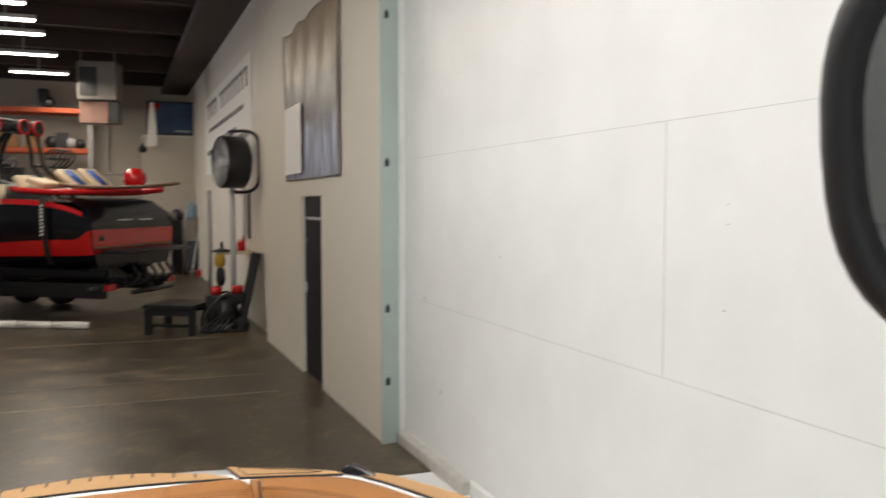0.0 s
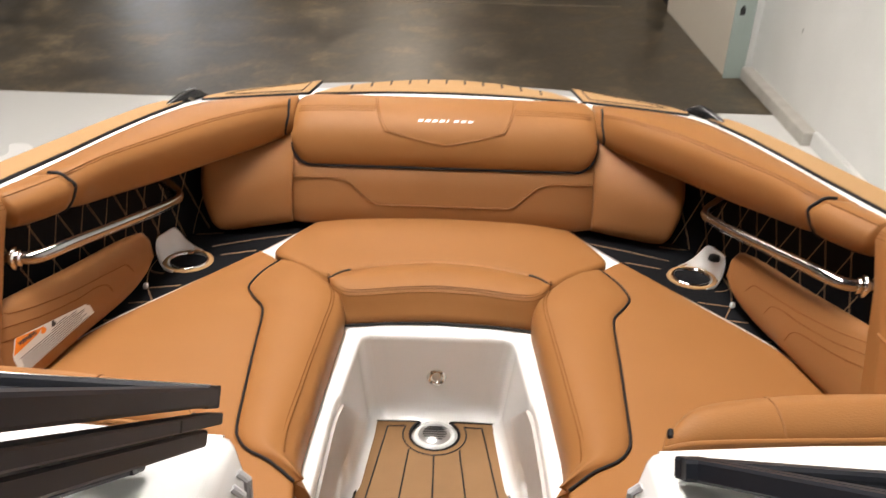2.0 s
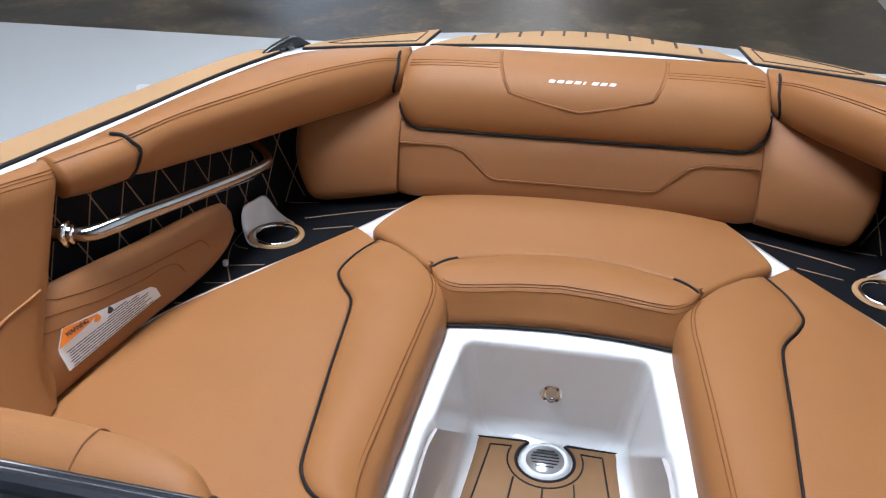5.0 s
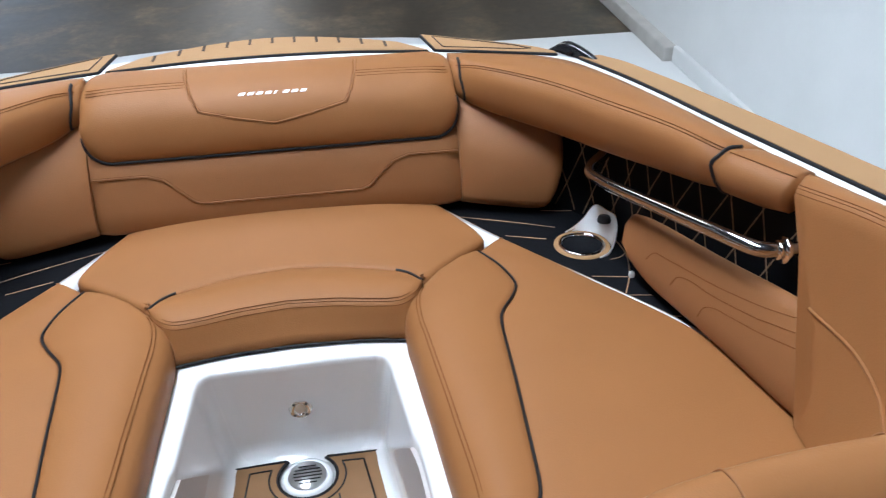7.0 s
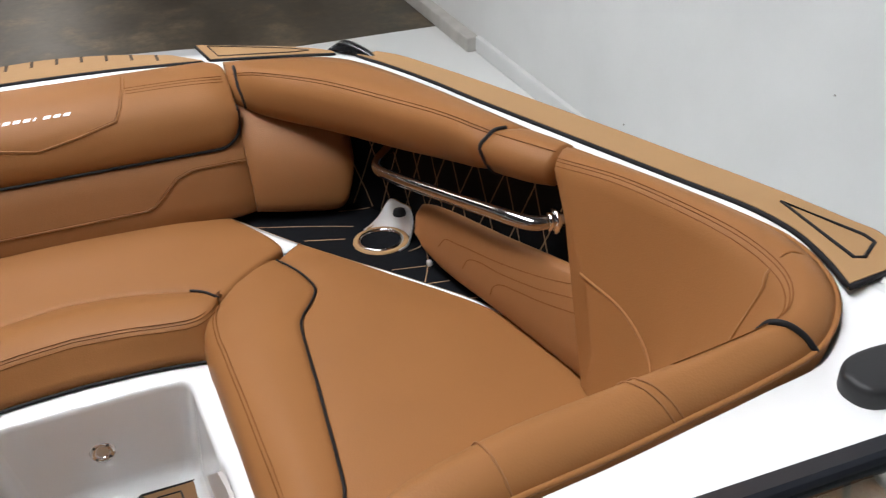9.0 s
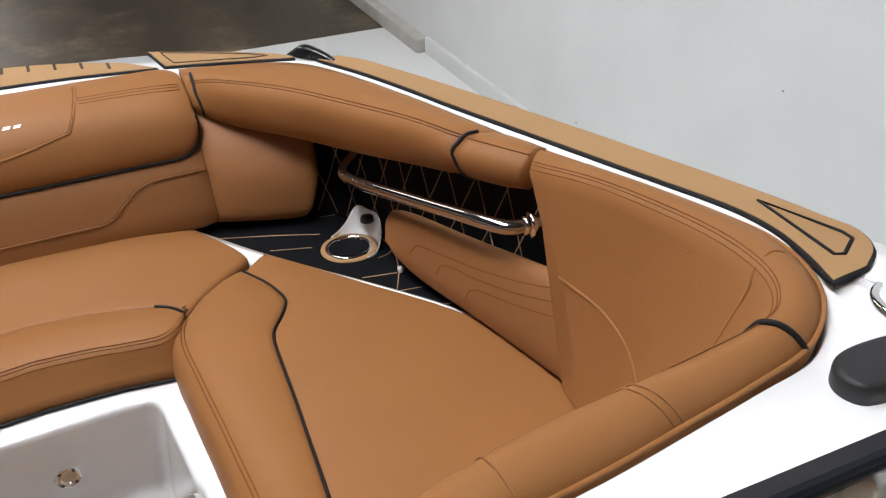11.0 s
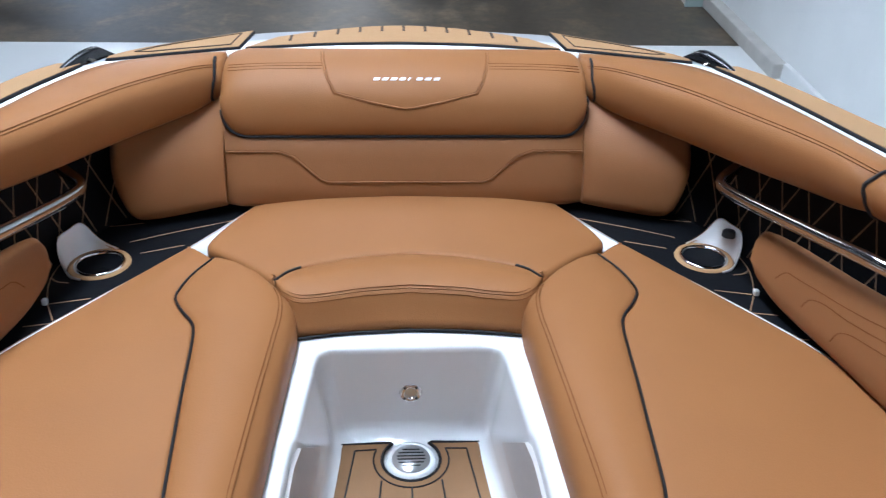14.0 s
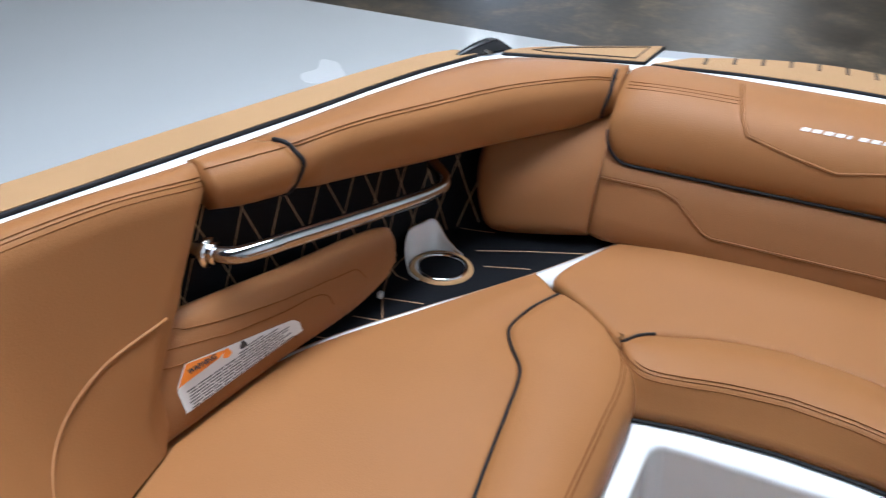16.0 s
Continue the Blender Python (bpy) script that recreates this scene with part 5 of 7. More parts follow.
# fittings on the starboard console top
bm = bmesh.new()
pillow(bm, [(p.x, p.y) for p in curve([(0.745, -0.735, 0), (0.770, -0.712, 0), (0.817, -0.710, 0), (0.862, -0.723, 0), (0.862, -0.763, 0), (0.812, -0.774, 0), (0.754, -0.765, 0)], 40, closed=True)], lambda x, y: 0.302, 0.030, 0.009, crown=0.004)
part("rubber_pad", bm, M_RUBBER, boat, "black rubber pad on the console")
bm = bmesh.new()
turned(bm, [(0.0, -0.08), (0.038, -0.08), (0.041, 0.0), (0.043, 0.005), (0.050, 0.004), (0.051, 0.0)], (0.905, -0.706, 0.311), 36)
part("console_cup_holder", bm, M_CHROME, boat, "polished steel cup holder in the console")

# deck fittings
for side in (1, -1):
    zc = deck_z(0, 0.59)
    line = curve([(0.640, 0.645, 0), (0.660, 0.612, 0), (0.678, 0.575, 0), (0.694, 0.535, 0), (0.706, 0.495, 0)], 15)
    hs = [p.y for p in curve([(0, 0.004, 0), (0, 0.026, 0), (0, 0.024, 0), (0, 0.015, 0), (0, 0.003, 0)], 15)]
    ws = [p.y for p in curve([(0, 0.012, 0), (0, 0.019, 0), (0, 0.017, 0), (0, 0.012, 0), (0, 0.004, 0)], 15)]
    bm = bmesh.new()
    loft(bm, [[Vector((side * (p.x + w * math.cos(t) * 0.85), p.y + 0.5 * w * math.cos(t), zc + h * math.sin(t) ** 0.7)) for t in [0.02 + j * (math.pi - 0.04) / 8 for j in range(9)]] for p, h, w in zip(line, hs, ws)], cap=True)
    ck = part("bow_light", bm, M_HULLB, boat, "black wedge-shaped bow fitting with a chrome face")
    bm = bmesh.new()
    rows = [[Vector((side * (0.652 + 0.010 * a), 0.608 - 0.040 * u - 0.004 * a, zc + 0.004 + 0.016 * a * (1 - u * 0.6))) for a in (0, 0.5, 1)] for u in (0, 0.3, 0.6, 1)]
    loft(bm, rows)
    part("lens", bm, M_CHROME, ck, "chrome lens face")
    zt = lambda x, y: deck_z(x, y) + 0.0075
    bm = bmesh.new()
    tube(bm, [(side * x, y, zt(x, y)) for x, y in ((0.926, -0.456), (0.944, -0.570), (0.940, -0.588), (0.902, -0.608), (0.892, -0.603))], 0.0024, 6, closed=True)
    part("routed_triangle", bm, M_BLACK, boat, "black routed triangle")
    bm = bmesh.new()
    tube(bm, [(side * x, y, zt(x, y)) for x, y in ((0.385, 0.812), (0.44, 0.772), (0.50, 0.726), (0.555, 0.680), (0.586, 0.640), (0.555, 0.643), (0.49, 0.670), (0.394, 0.706))], 0.0018, 6, closed=True)
    part("routed_outline", bm, M_STITCH2, boat)
for k in range(11):
    x = -0.265 + 0.053 * k
    y = 0.872 - 1.45 * x * x
    bm = bmesh.new()
    box(bm, x - 0.0032, x + 0.0032, y - 0.024, y + 0.024, deck_z(x, y) + 0.0060, deck_z(x, y) + 0.0082)
    part("routed_slot", bm, M_STITCH2, boat, smooth=False)
# thin patches just inside the foot well walls, greyer than the gelcoat
M_GREY_PATCH = material("pale_grey_patch", (0.47, 0.44, 0.415), rough=0.65, var=0.05, scale=10)
for side in (1, -1):
    bm = bmesh.new()
    rows = []
    for k in range(9):
        u = k / 8
        row = []
        for j in range(4):
            g0, g1 = 0.55 + 0.15 * u, 0.07 + 0.06 * u
            g = g0 + (g1 - g0) * j / 3
            y = -0.060 - 0.11 * j / 3 - (0.44 - 0.11 * j / 3) * u
            wx = [np.interp(-y, [-q.y for q in line], [q.x for q in line]) for line in (ri, fl)]
            row.append(Vector((side * (wx[0] + (wx[1] - wx[0]) * g - 0.006), y, -0.084 - 0.214 * g)))
        rows.append(row)
    loft(bm, rows)
    edge = [r[0] for r in rows] + rows[-1][1:] + [r[-1] for r in reversed(rows[:-1])] + list(reversed(rows[0][1:-1]))
    loft(bm, [edge, [p + Vector((side * 0.008, 0, 0)) for p in edge]], close_v=True)
    part("grey_patch", bm, M_GREY_PATCH, boat, "pale grey patch on the foot well side")
for k in range(6):
    bm = bmesh.new()
    y = gc.y - 0.021 + 0.0084 * k
    w = math.sqrt(max(0.0, 0.027 ** 2 - (y - gc.y) ** 2))
    box(bm, -w, w, y - 0.0013, y + 0.0013, -0.3025, -0.3012)
    part("grate_slot", bm, M_RUBBER, boat, smooth=False)

# ---- things in the hall ----
def placed(bm, m):
    bmesh.ops.transform(bm, matrix=m, verts=bm.verts)
    return bm


M_TYRE = material("tyre_rubber", (0.015, 0.015, 0.015), rough=0.8, var=0.2, scale=20)
M_RIM = material("tan_alloy_rim", (0.40, 0.35, 0.26), rough=0.4, metal=0.4, var=0.1, scale=10)
M_TRAILER = material("black_trailer_paint", (0.012, 0.012, 0.014), rough=0.4, var=0.2, scale=6)
M_SCREEN = glass("clear_screen", (0.75, 0.8, 0.8))
M_CREAM = material("cream_vinyl", (0.62, 0.52, 0.36), rough=0.5, var=0.06, scale=6)
M_BLUE = material("blue_vinyl", (0.03, 0.10, 0.42), rough=0.5, var=0.1, scale=6)
M_ORANGE_STEEL = material("orange_rack_steel", (0.55, 0.10, 0.03), rough=0.45, var=0.1, scale=5)
M_WOOD = material("brown_board", (0.20, 0.12, 0.07), rough=0.6, var=0.2, scale=6)

# red and black boat on its trailer: x to the bow, y to the far side
RB = pose(-0.08, 16.05, 0, 0, 0, 146.0)
red_boat = thing("motor_boat", "black and red boat on a trailer with a tower", "boat", RB)
ST = [0.0, 0.3, 1.05, 2.35, 3.65, 4.85, 5.85, 6.85, 7.85, 8.65]
BEAM = [1.18, 1.2, 1.22, 1.24, 1.22, 1.14, 1.02, 0.84, 0.60, 0.34]
SHZ = [1.78, 1.95, 2.10, 2.12, 2.11, 2.10, 2.09, 2.08, 2.06, 2.03]
CHB = [1.10, 1.10, 1.10, 1.08, 1.0, 0.88, 0.72, 0.52, 0.32, 0.14]
CHZ = [1.16, 1.14, 1.12, 1.10, 1.12, 1.14, 1.18, 1.24, 1.34, 1.52]
KEZ = [0.70, 0.69, 0.68, 0.68, 0.70, 0.75, 0.84, 0.96, 1.12, 1.36]


def along(vals, n=44):
    return [p.y for p in curve([(0, v, 0) for v in vals], n)]


sx_, be, sz, cb, chz, kz = (along(v) for v in (ST, BEAM, SHZ, CHB, CHZ, KEZ))


def hull_band(name, lo, hi, mat, label, proud=0.0, s0=0, s1=44):
    """Both hull sides between two fractions of the topside, which may vary along the boat."""
    bm = bmesh.new()
    for side in (1, -1):
        rows = []
        for i in range(s0, s1):
            a, b = lo(i / 43), hi(i / 43)
            row = []
            for k in range(7):
                f = a + (b - a) * k / 6
                bulge = 0.05 * math.sin(f * math.pi)
                y = cb[i] + (be[i] - cb[i]) * f + bulge * min(1, be[i]) + proud
                row.append(Vector((sx_[i], side * y, chz[i] + (sz[i] - chz[i]) * f)))
            rows.append(row)
        loft(bm, rows)
    return part(name, bm, mat, red_boat, label)


hull_band("hull", lambda u: 0.0, lambda u: 1.0, M_HULL_BLACK, "glossy black hull sides")
hull_band("sheer_stripe", lambda u: 0.90 + 0.03 * u, lambda u: 1.0, M_RED, "red stripe along the deck edge", 0.015, 3, 41)
hull_band("lower_stripe", lambda u: 0.02, lambda u: 0.70 - 3.1 * u if u < 0.11 else max(0.045, 0.36 - 0.55 * (u - 0.11)), M_RED, "red wedge-shaped stripe", 0.022, 0, 40)
bm = bmesh.new()
for side in (1, -1):
    loft(bm, [[Vector((sx_[i], side * cb[i], chz[i])), Vector((sx_[i], side * cb[i] * 0.5, (chz[i] + kz[i]) / 2)), Vector((sx_[i], 0, kz[i]))] for i in range(44)])
part("bottom", bm, M_HULL_BLACK, red_boat, "black hull bottom")
bm = bmesh.new()
loft(bm, [[Vector((-0.01, y, z)) for y in (-w, -w * 0.6, 0, w * 0.6, w)] for w, z in ((1.12, 1.20), (1.17, 1.40), (1.19, 1.60))])
part("transom", bm, M_RED, red_boat, "red transom with dark trim")
bm = bmesh.new()
loft(bm, [[Vector((x, y, z)) for y in (-w, -w * 0.6, 0, w * 0.6, w)] for w, x, z in ((1.19, -0.02, 1.60), (1.18, 0.06, 1.86), (1.16, 0.40, 2.08), (1.10, 0.75, 2.14))])
part("stern_cover", bm, M_HULL_BLACK, red_boat, "black stern panel")
bm = bmesh.new()
loft(bm, [[Vector((-0.012, y, z)) for y in (-w, -w * 0.6, 0, w * 0.6, w)] for w, z in ((1.0, 0.92), (1.08, 1.06), (1.12, 1.20))])
part("lower_transom", bm, M_HULL_BLACK, red_boat, "black lower transom")
bm = bmesh.new()
box(bm, -0.05, -0.012, -1.10, 1.14, 1.27, 1.31, bevel=0.008)
part("rub_rail", bm, M_WOOD, red_boat, "dull brown rub strip")
bm = bmesh.new()
cyl(bm, (-0.03, 0.95, 1.45), (-0.012, 0.95, 1.45), 0.05, seg=16)
part("exhaust", bm, M_TRAILER, red_boat)
for y in (-0.35, 0.25):
    box_part("vent_trim", (0.005, 0.03, y - 0.2, y + 0.2, 1.74, 1.76), M_STEEL, red_boat, "bright trim line")
bm = bmesh.new()
box(bm, -0.55, -0.02, -0.95, 0.95, 1.18, 1.25, bevel=0.03)
part("swim_platform", bm, M_TRAILER, red_boat, "black swim platform")
bm = bmesh.new()
loft(bm, [[Vector((sx_[i], side * be[i], sz[i])) for side in (-1, -0.9, 0, 0.9, 1)] for i in range(8, 44)])
part("deck", bm, M_HULL_BLACK, red_boat, "black deck")
bm = bmesh.new()
loft(bm, [[Vector((sx_[43] + 0.06 * math.sin(f * math.pi), y * (0.14 + 0.2 * f), 1.36 + 0.67 * f)) for y in (-1, -0.5, 0, 0.5, 1)] for f in (0, 0.25, 0.5, 0.75, 1)])
part("stem", bm, M_HULL_BLACK, red_boat, "blunt black bow end")
# screen, tower, speakers
for side in (1, -1):
    bm = bmesh.new()
    loft(bm, [[Vector((5.0, 0.25 * side, 2.11)), Vector((4.2, 0.95 * side, 2.12)), Vector((3.0, 1.12 * side, 2.12))], [Vector((4.3, 0.25 * side, 2.56)), Vector((3.75, 0.85 * side, 2.52)), Vector((3.0, 1.0 * side, 2.34))]])
    g = part("screen_pane", bm, M_SCREEN, red_boat, "clear raked screen pane")
    bm = bmesh.new()
    tube(bm, [(5.0, 0.25 * side, 2.11), (4.3, 0.25 * side, 2.56), (3.75, 0.85 * side, 2.52), (3.0, 1.0 * side, 2.34), (2.6, 1.15 * side, 2.15)], 0.02, 8)
    tube(bm, [(5.0, 0.25 * side, 2.12), (4.2, 0.95 * side, 2.13), (3.0, 1.12 * side, 2.13)], 0.02, 8)
    part("screen_frame", bm, M_STEEL, red_boat, "bright screen frame")
    bm = bmesh.new()
    for dx in (0.0, 0.22):
        tube(bm, curve([(3.95 - dx, 1.08 * side, 2.12), (3.98 - dx, 1.02 * side, 2.6), (3.86 - dx * 0.8, 0.95 * side, 3.05), (3.5 - dx * 0.5, 0.88 * side, 3.45), (2.95, 0.8 * side, 3.58)], 20), 0.045, 8)
        tube(bm, [(2.05 + dx * 1.6, 1.05 * side, 2.12), (2.72 + dx * 1.2, 0.97 * side, 2.78), (2.74 + dx, 0.92 * side, 3.1), (2.78 + dx, 0.85 * side, 3.5)], 0.04, 8)
    tube(bm, [(2.72, 0.97 * side, 2.78), (3.0, 0.97 * side, 2.8)], 0.03, 8)
    part("tower_leg", bm, M_TRAILER, red_boat, "black tower tubes")
    for cx, cz in ((3.85, 2.85), (2.45, 2.95)):
        bm = bmesh.new()
        for k in range(4):
            y = (0.9 + 0.13 * k) * side
            tube(bm, curve([(cx + 0.16, y, cz - 0.12), (cx + 0.02, y, cz - 0.20), (cx - 0.2, y, cz - 0.02), (cx - 0.12, y, cz + 0.16), (cx + 0.1, y, cz + 0.1)], 14, closed=True), 0.016, 6)
        tube(bm, [(cx, 0.8 * side, cz - 0.02), (cx, 1.32 * side, cz - 0.02)], 0.03, 8)
        part("board_rack", bm, M_TRAILER, red_boat, "black wire board rack")
    for dy in (0.36, 0.74):
        bm = bmesh.new()
        m = pose(2.74, dy * side, 3.50, 0, -90, 0) @ Matrix.Scale(1.3, 4)
        turned(bm, [(0, -0.12), (0.08, -0.12), (0.11, 0.0), (0.11, 0.1), (0.09, 0.11), (0.07, 0.08), (0, 0.07)], (0, 0, 0), 20, m)
        sp = part("tower_speaker", bm, M_TRAILER, red_boat, "black tower speaker")
        bm = bmesh.new()
        tube(bm, [m @ Vector((0.105 * math.cos(a), 0.105 * math.sin(a), 0.1)) for a in [k * math.pi / 10 for k in range(20)]], 0.018, 6, closed=True)
        part("ring", bm, M_RED, sp, "red speaker ring")
bm = bmesh.new()
for x in (2.85, 3.25):
    tube(bm, curve([(x, -0.85, 3.52), (x, -0.4, 3.60), (x, 0.4, 3.60), (x, 0.85, 3.52)], 14), 0.05, 8)
box(bm, 2.80, 3.02, -0.98, 0.98, 3.40, 3.60, bevel=0.05)
for k in range(5):
    y = -0.8 + k * 0.4
    tube(bm, [(2.85, y, 3.57), (3.25, y, 3.57)], 0.03, 8)
part("tower_top", bm, M_TRAILER, red_boat, "black tower cross bars")
bm = bmesh.new()
turned(bm, [(0, 0), (0.05, 0), (0.05, 0.10), (0.07, 0.14), (0.07, 0.2), (0, 0.22)], (2.9, 0.05, 3.60), 14)
part("mast_light", bm, M_STEEL, red_boat, "small bright mast light")
bm = bmesh.new()
tube(bm, [(6.1, 0.75, 2.10), (5.35, 0.62, 2.56), (5.0, 0.35, 2.56), (5.6, 0.45, 2.12)], 0.022, 8, closed=True)
part("screen_door", bm, M_STEEL, red_boat, "bright open screen frame")
bm = bmesh.new()
rows = []
for x, w, h in ((2.2, 0.7, 2.14), (2.4, 0.9, 2.36), (2.9, 0.95, 2.42), (3.4, 0.8, 2.40), (3.7, 0.6, 2.2)):
    rows.append([Vector((x, w * math.cos(t), 2.1 + (h - 2.1) * math.sin(t))) for t in [k * math.pi / 10 for k in range(11)]])
loft(bm, rows, cap=True)
part("console_cover", bm, M_TRAILER, red_boat, "black console cover")
for x, y, z, tilt, h, mat in ((0.42, 0.5, 2.46, 52, 0.52, M_CREAM), (0.86, 0.5, 2.46, 52, 0.50, M_CREAM), (1.25, 0.75, 2.40, 74, 0.40, M_CREAM), (1.65, 0.7, 2.40, 40, 0.30, M_CREAM), (2.55, 0.7, 2.42, 48, 0.42, M_CREAM)):
    bm = bmesh.new()
    m = pose(x, y, z, 0, tilt, 0)
    box(bm, -0.05, 0.05, -0.24, 0.24, -h / 2, h / 2, bevel=0.04)
    placed(bm, m)
    cu = part("cushion", bm, mat, red_boat, "cream vinyl cushion standing on edge")
    if x < 1.0:
        bm = bmesh.new()
        box(bm, -0.056, -0.049, -0.10, 0.10, -0.22, 0.20)
        placed(bm, m)
        part("stripe", bm, M_BLUE, cu, "blue stripe")
for z, x0, x1, y, th, mat, name in ((2.31, -1.48, 0.75, 0.95, 0.022, M_WOOD, "brown wooden surf board"), (2.23, -0.75, 1.75, 0.95, 0.05, M_RED, "red surf board"), (2.22, -0.85, 1.2, 0.45, 0.05, M_RED, "red surf board")):
    bm = bmesh.new()
    rows = []
    for k in range(17):
        u = k / 16
        w = 0.26 * math.sin(math.pi * (0.06 + 0.88 * u)) ** 0.6
        rows.append([Vector((x0 + (x1 - x0) * u, y + w * a, z + 0.06 * (2 * u - 1) ** 2 + b)) for a, b in ((-1, 0), (-0.7, th), (0.7, th), (1, 0), (0.7, -th), (-0.7, -th))])
    loft(bm, rows, close_v=True, cap=True)
    part("surf_board", bm, mat, red_boat, name)
bm = bmesh.new()
turned(bm, [(0, 0.22), (0.12, 0.20), (0.19, 0.10), (0.2, 0.0), (0.15, -0.1), (0, -0.12)], (-0.27, 0.35, 2.44), 16)
part("fender_ball", bm, M_RED, red_boat, "round red fender")
bm = bmesh.new()
cyl(bm, (1.75, 1.2, 2.02), (1.75, 1.2, 2.36), 0.06, seg=16)
part("fender", bm, M_CREAM, red_boat, "white cylindrical fender")
bm = bmesh.new()
loft(bm, [[Vector((x, y, z)) for x in (0.79, 0.90)] for y, z in ((1.0, 2.22), (1.30, 2.13), (1.32, 1.9), (1.28, 1.5), (1.19, 1.12), (1.12, 1.0))])
strap = part("strap", bm, M_RUBBER, red_boat, "black tie-down strap with pale marks")
for k in range(9):
    bm = bmesh.new()
    box(bm, 0.825, 0.865, 1.330, 1.345, 1.50 + k * 0.06, 1.54 + k * 0.06)
    part("mark", bm, M_LABEL, strap)
# trailer
trailer = thing("boat_trailer", "black boat trailer with tan alloy wheels", "trailer", RB)
for side in (1, -1):
    bm = bmesh.new()
    tube(bm, [(-0.1, 0.85 * side, 0.60), (4.4, 0.85 * side, 0.60), (6.4, 0.12 * side, 0.62)], 0.06, 8)
    # deep black board added to the rail for the shade under the hull
    box(bm, 0.0, 5.2, 0.86 * side - 0.05, 0.86 * side + 0.05, 0.40, 0.66, bevel=0.015)
    part("rail_and_shade_board", bm, M_TRAILER, trailer)
    bm = bmesh.new()
    box(bm, 0.2, 4.2, 0.55 * side - 0.07, 0.55 * side + 0.07, 0.72, 0.86, bevel=0.02)
    part("bunk", bm, M_TRAILER, trailer)
    for x in (2.5, 3.35):
        c = Vector((x, 1.12 * side, 0.37))
        m = Matrix.Translation(c) @ pose(0, 0, 0, -90 * side, 0, 0)
        bm = bmesh.new()
        turned(bm, [(0.22, -0.11), (0.33, -0.12), (0.37, -0.07), (0.37, 0.07), (0.33, 0.12), (0.22, 0.11)], (0, 0, 0), 32, m)
        wh = part("tyre", bm, M_TYRE, trailer, "black tyre")
        bm = bmesh.new()
        turned(bm, [(0.0, 0.02), (0.055, 0.04), (0.066, 0.02), (0.145, 0.05), (0.22, 0.095), (0.235, 0.11), (0.225, 0.06), (0.22, 0.0)], (0, 0, 0), 32, m)
        rim = part("rim", bm, M_RIM, wh, "tan alloy rim")
        bm = bmesh.new()
        for k in range(8):
            a = k * math.pi / 4
            q = m @ Vector((0.135 * math.cos(a), 0.135 * math.sin(a), 0.056))
            q2 = m @ Vector((0.135 * math.cos(a), 0.135 * math.sin(a), 0.066))
            cyl(bm, q, q2, 0.026, seg=10)
        part("rim_holes", bm, M_TRAILER, wh)
    bm = bmesh.new()
    rows = [[Vector((2.92 + 0.95 * math.cos(t) * 0.98, y * side, 0.36 + 0.52 * math.sin(t) ** 0.7)) for y in (0.98, 1.26)] for t in [radians(4) + k * radians(172) / 16 for k in range(17)]]
    loft(bm, rows)
    part("mudguard", bm, M_TRAILER, trailer, "black mudguard")
bm = bmesh.new()
for x in (0.1, 2.4, 4.3):
    box(bm, x - 0.05, x + 0.05, -1.15, 1.15, 0.54, 0.62)
    for s in (-0.55, 0.55):
        box(bm, x - 0.04, x + 0.04, s - 0.04, s + 0.04, 0.6, 0.74)
box(bm, 6.3, 7.6, -0.06, 0.06, 0.56, 0.66)
box(bm, 6.95, 7.05, -0.05, 0.05, 0.6, 1.55)
tube(bm, [(7.3, 0, 0.05), (7.3, 0, 0.95)], 0.035, 8)
cyl(bm, (7.3, -0.04, 0.09), (7.3, 0.04, 0.09), 0.09)
part("cross_frame", bm, M_TRAILER, trailer)
for y in (-0.9, 0.9):
    box_part("tail_light", (-0.16, -0.10, y - 0.12, y + 0.12, 0.55, 0.66), M_RED, trailer, "red tail light", bevel=0.01)
bm = bmesh.new()
for k in range(5):
    y = -0.5 + k * 0.25
    tube(bm, curve([(-0.3, y, 0.95), (-0.45, y + 0.05, 0.75), (-0.2, y + 0.1, 0.6), (0.1, y, 0.75)], 10), 0.03, 6)
tube(bm, [(-0.35, -0.6, 0.5), (-0.35, 0.6, 0.5)], 0.04, 8)
tube(bm, [(-0.15, 0, 0.95), (-0.32, 0, 0.45)], 0.06, 8)
part("tangled_gear", bm, M_TRAILER, trailer, "dark gear under the stern")

# white posts lying along the floor in front of the trailer
d0, d1 = Vector((-3.05, 15.7, 0.06)), Vector((-0.78, 14.6, 0.06))
for k in range(4):
    a, b = d0.lerp(d1, k / 4 + 0.005), d0.lerp(d1, (k + 1) / 4 - 0.005)
    bmk = bmesh.new()
    cyl(bmk, a, b, 0.06, seg=14)
    tagged(link("floor_post", bmk, M_LABEL), "scuffed white post lying on the concrete floor", "post", "white posts on the floor")

# low dark bench
bench = thing("step_bench", "low dark wooden step bench", "bench", pose(0.50, 13.65, 0, 0, 0, -28))
box_part("top", (-0.42, 0.40, -0.20, 0.60, 0.41, 0.47), M_TRAILER, bench, bevel=0.012)
for y in (-0.16, 0.54):
    box_part("apron", (-0.36, 0.34, y, y + 0.025, 0.30, 0.41), M_TRAILER, bench, bevel=0.004)
for x in (-0.36, 0.36):
    for y in (-0.14, 0.52):
        box_part("leg", (x - 0.045, x + 0.045, y - 0.045, y + 0.045, 0, 0.40), M_TRAILER, bench, bevel=0.006)
box_part("stretcher", (-0.36, 0.36, -0.02, 0.03, 0.10, 0.15), M_TRAILER, bench)
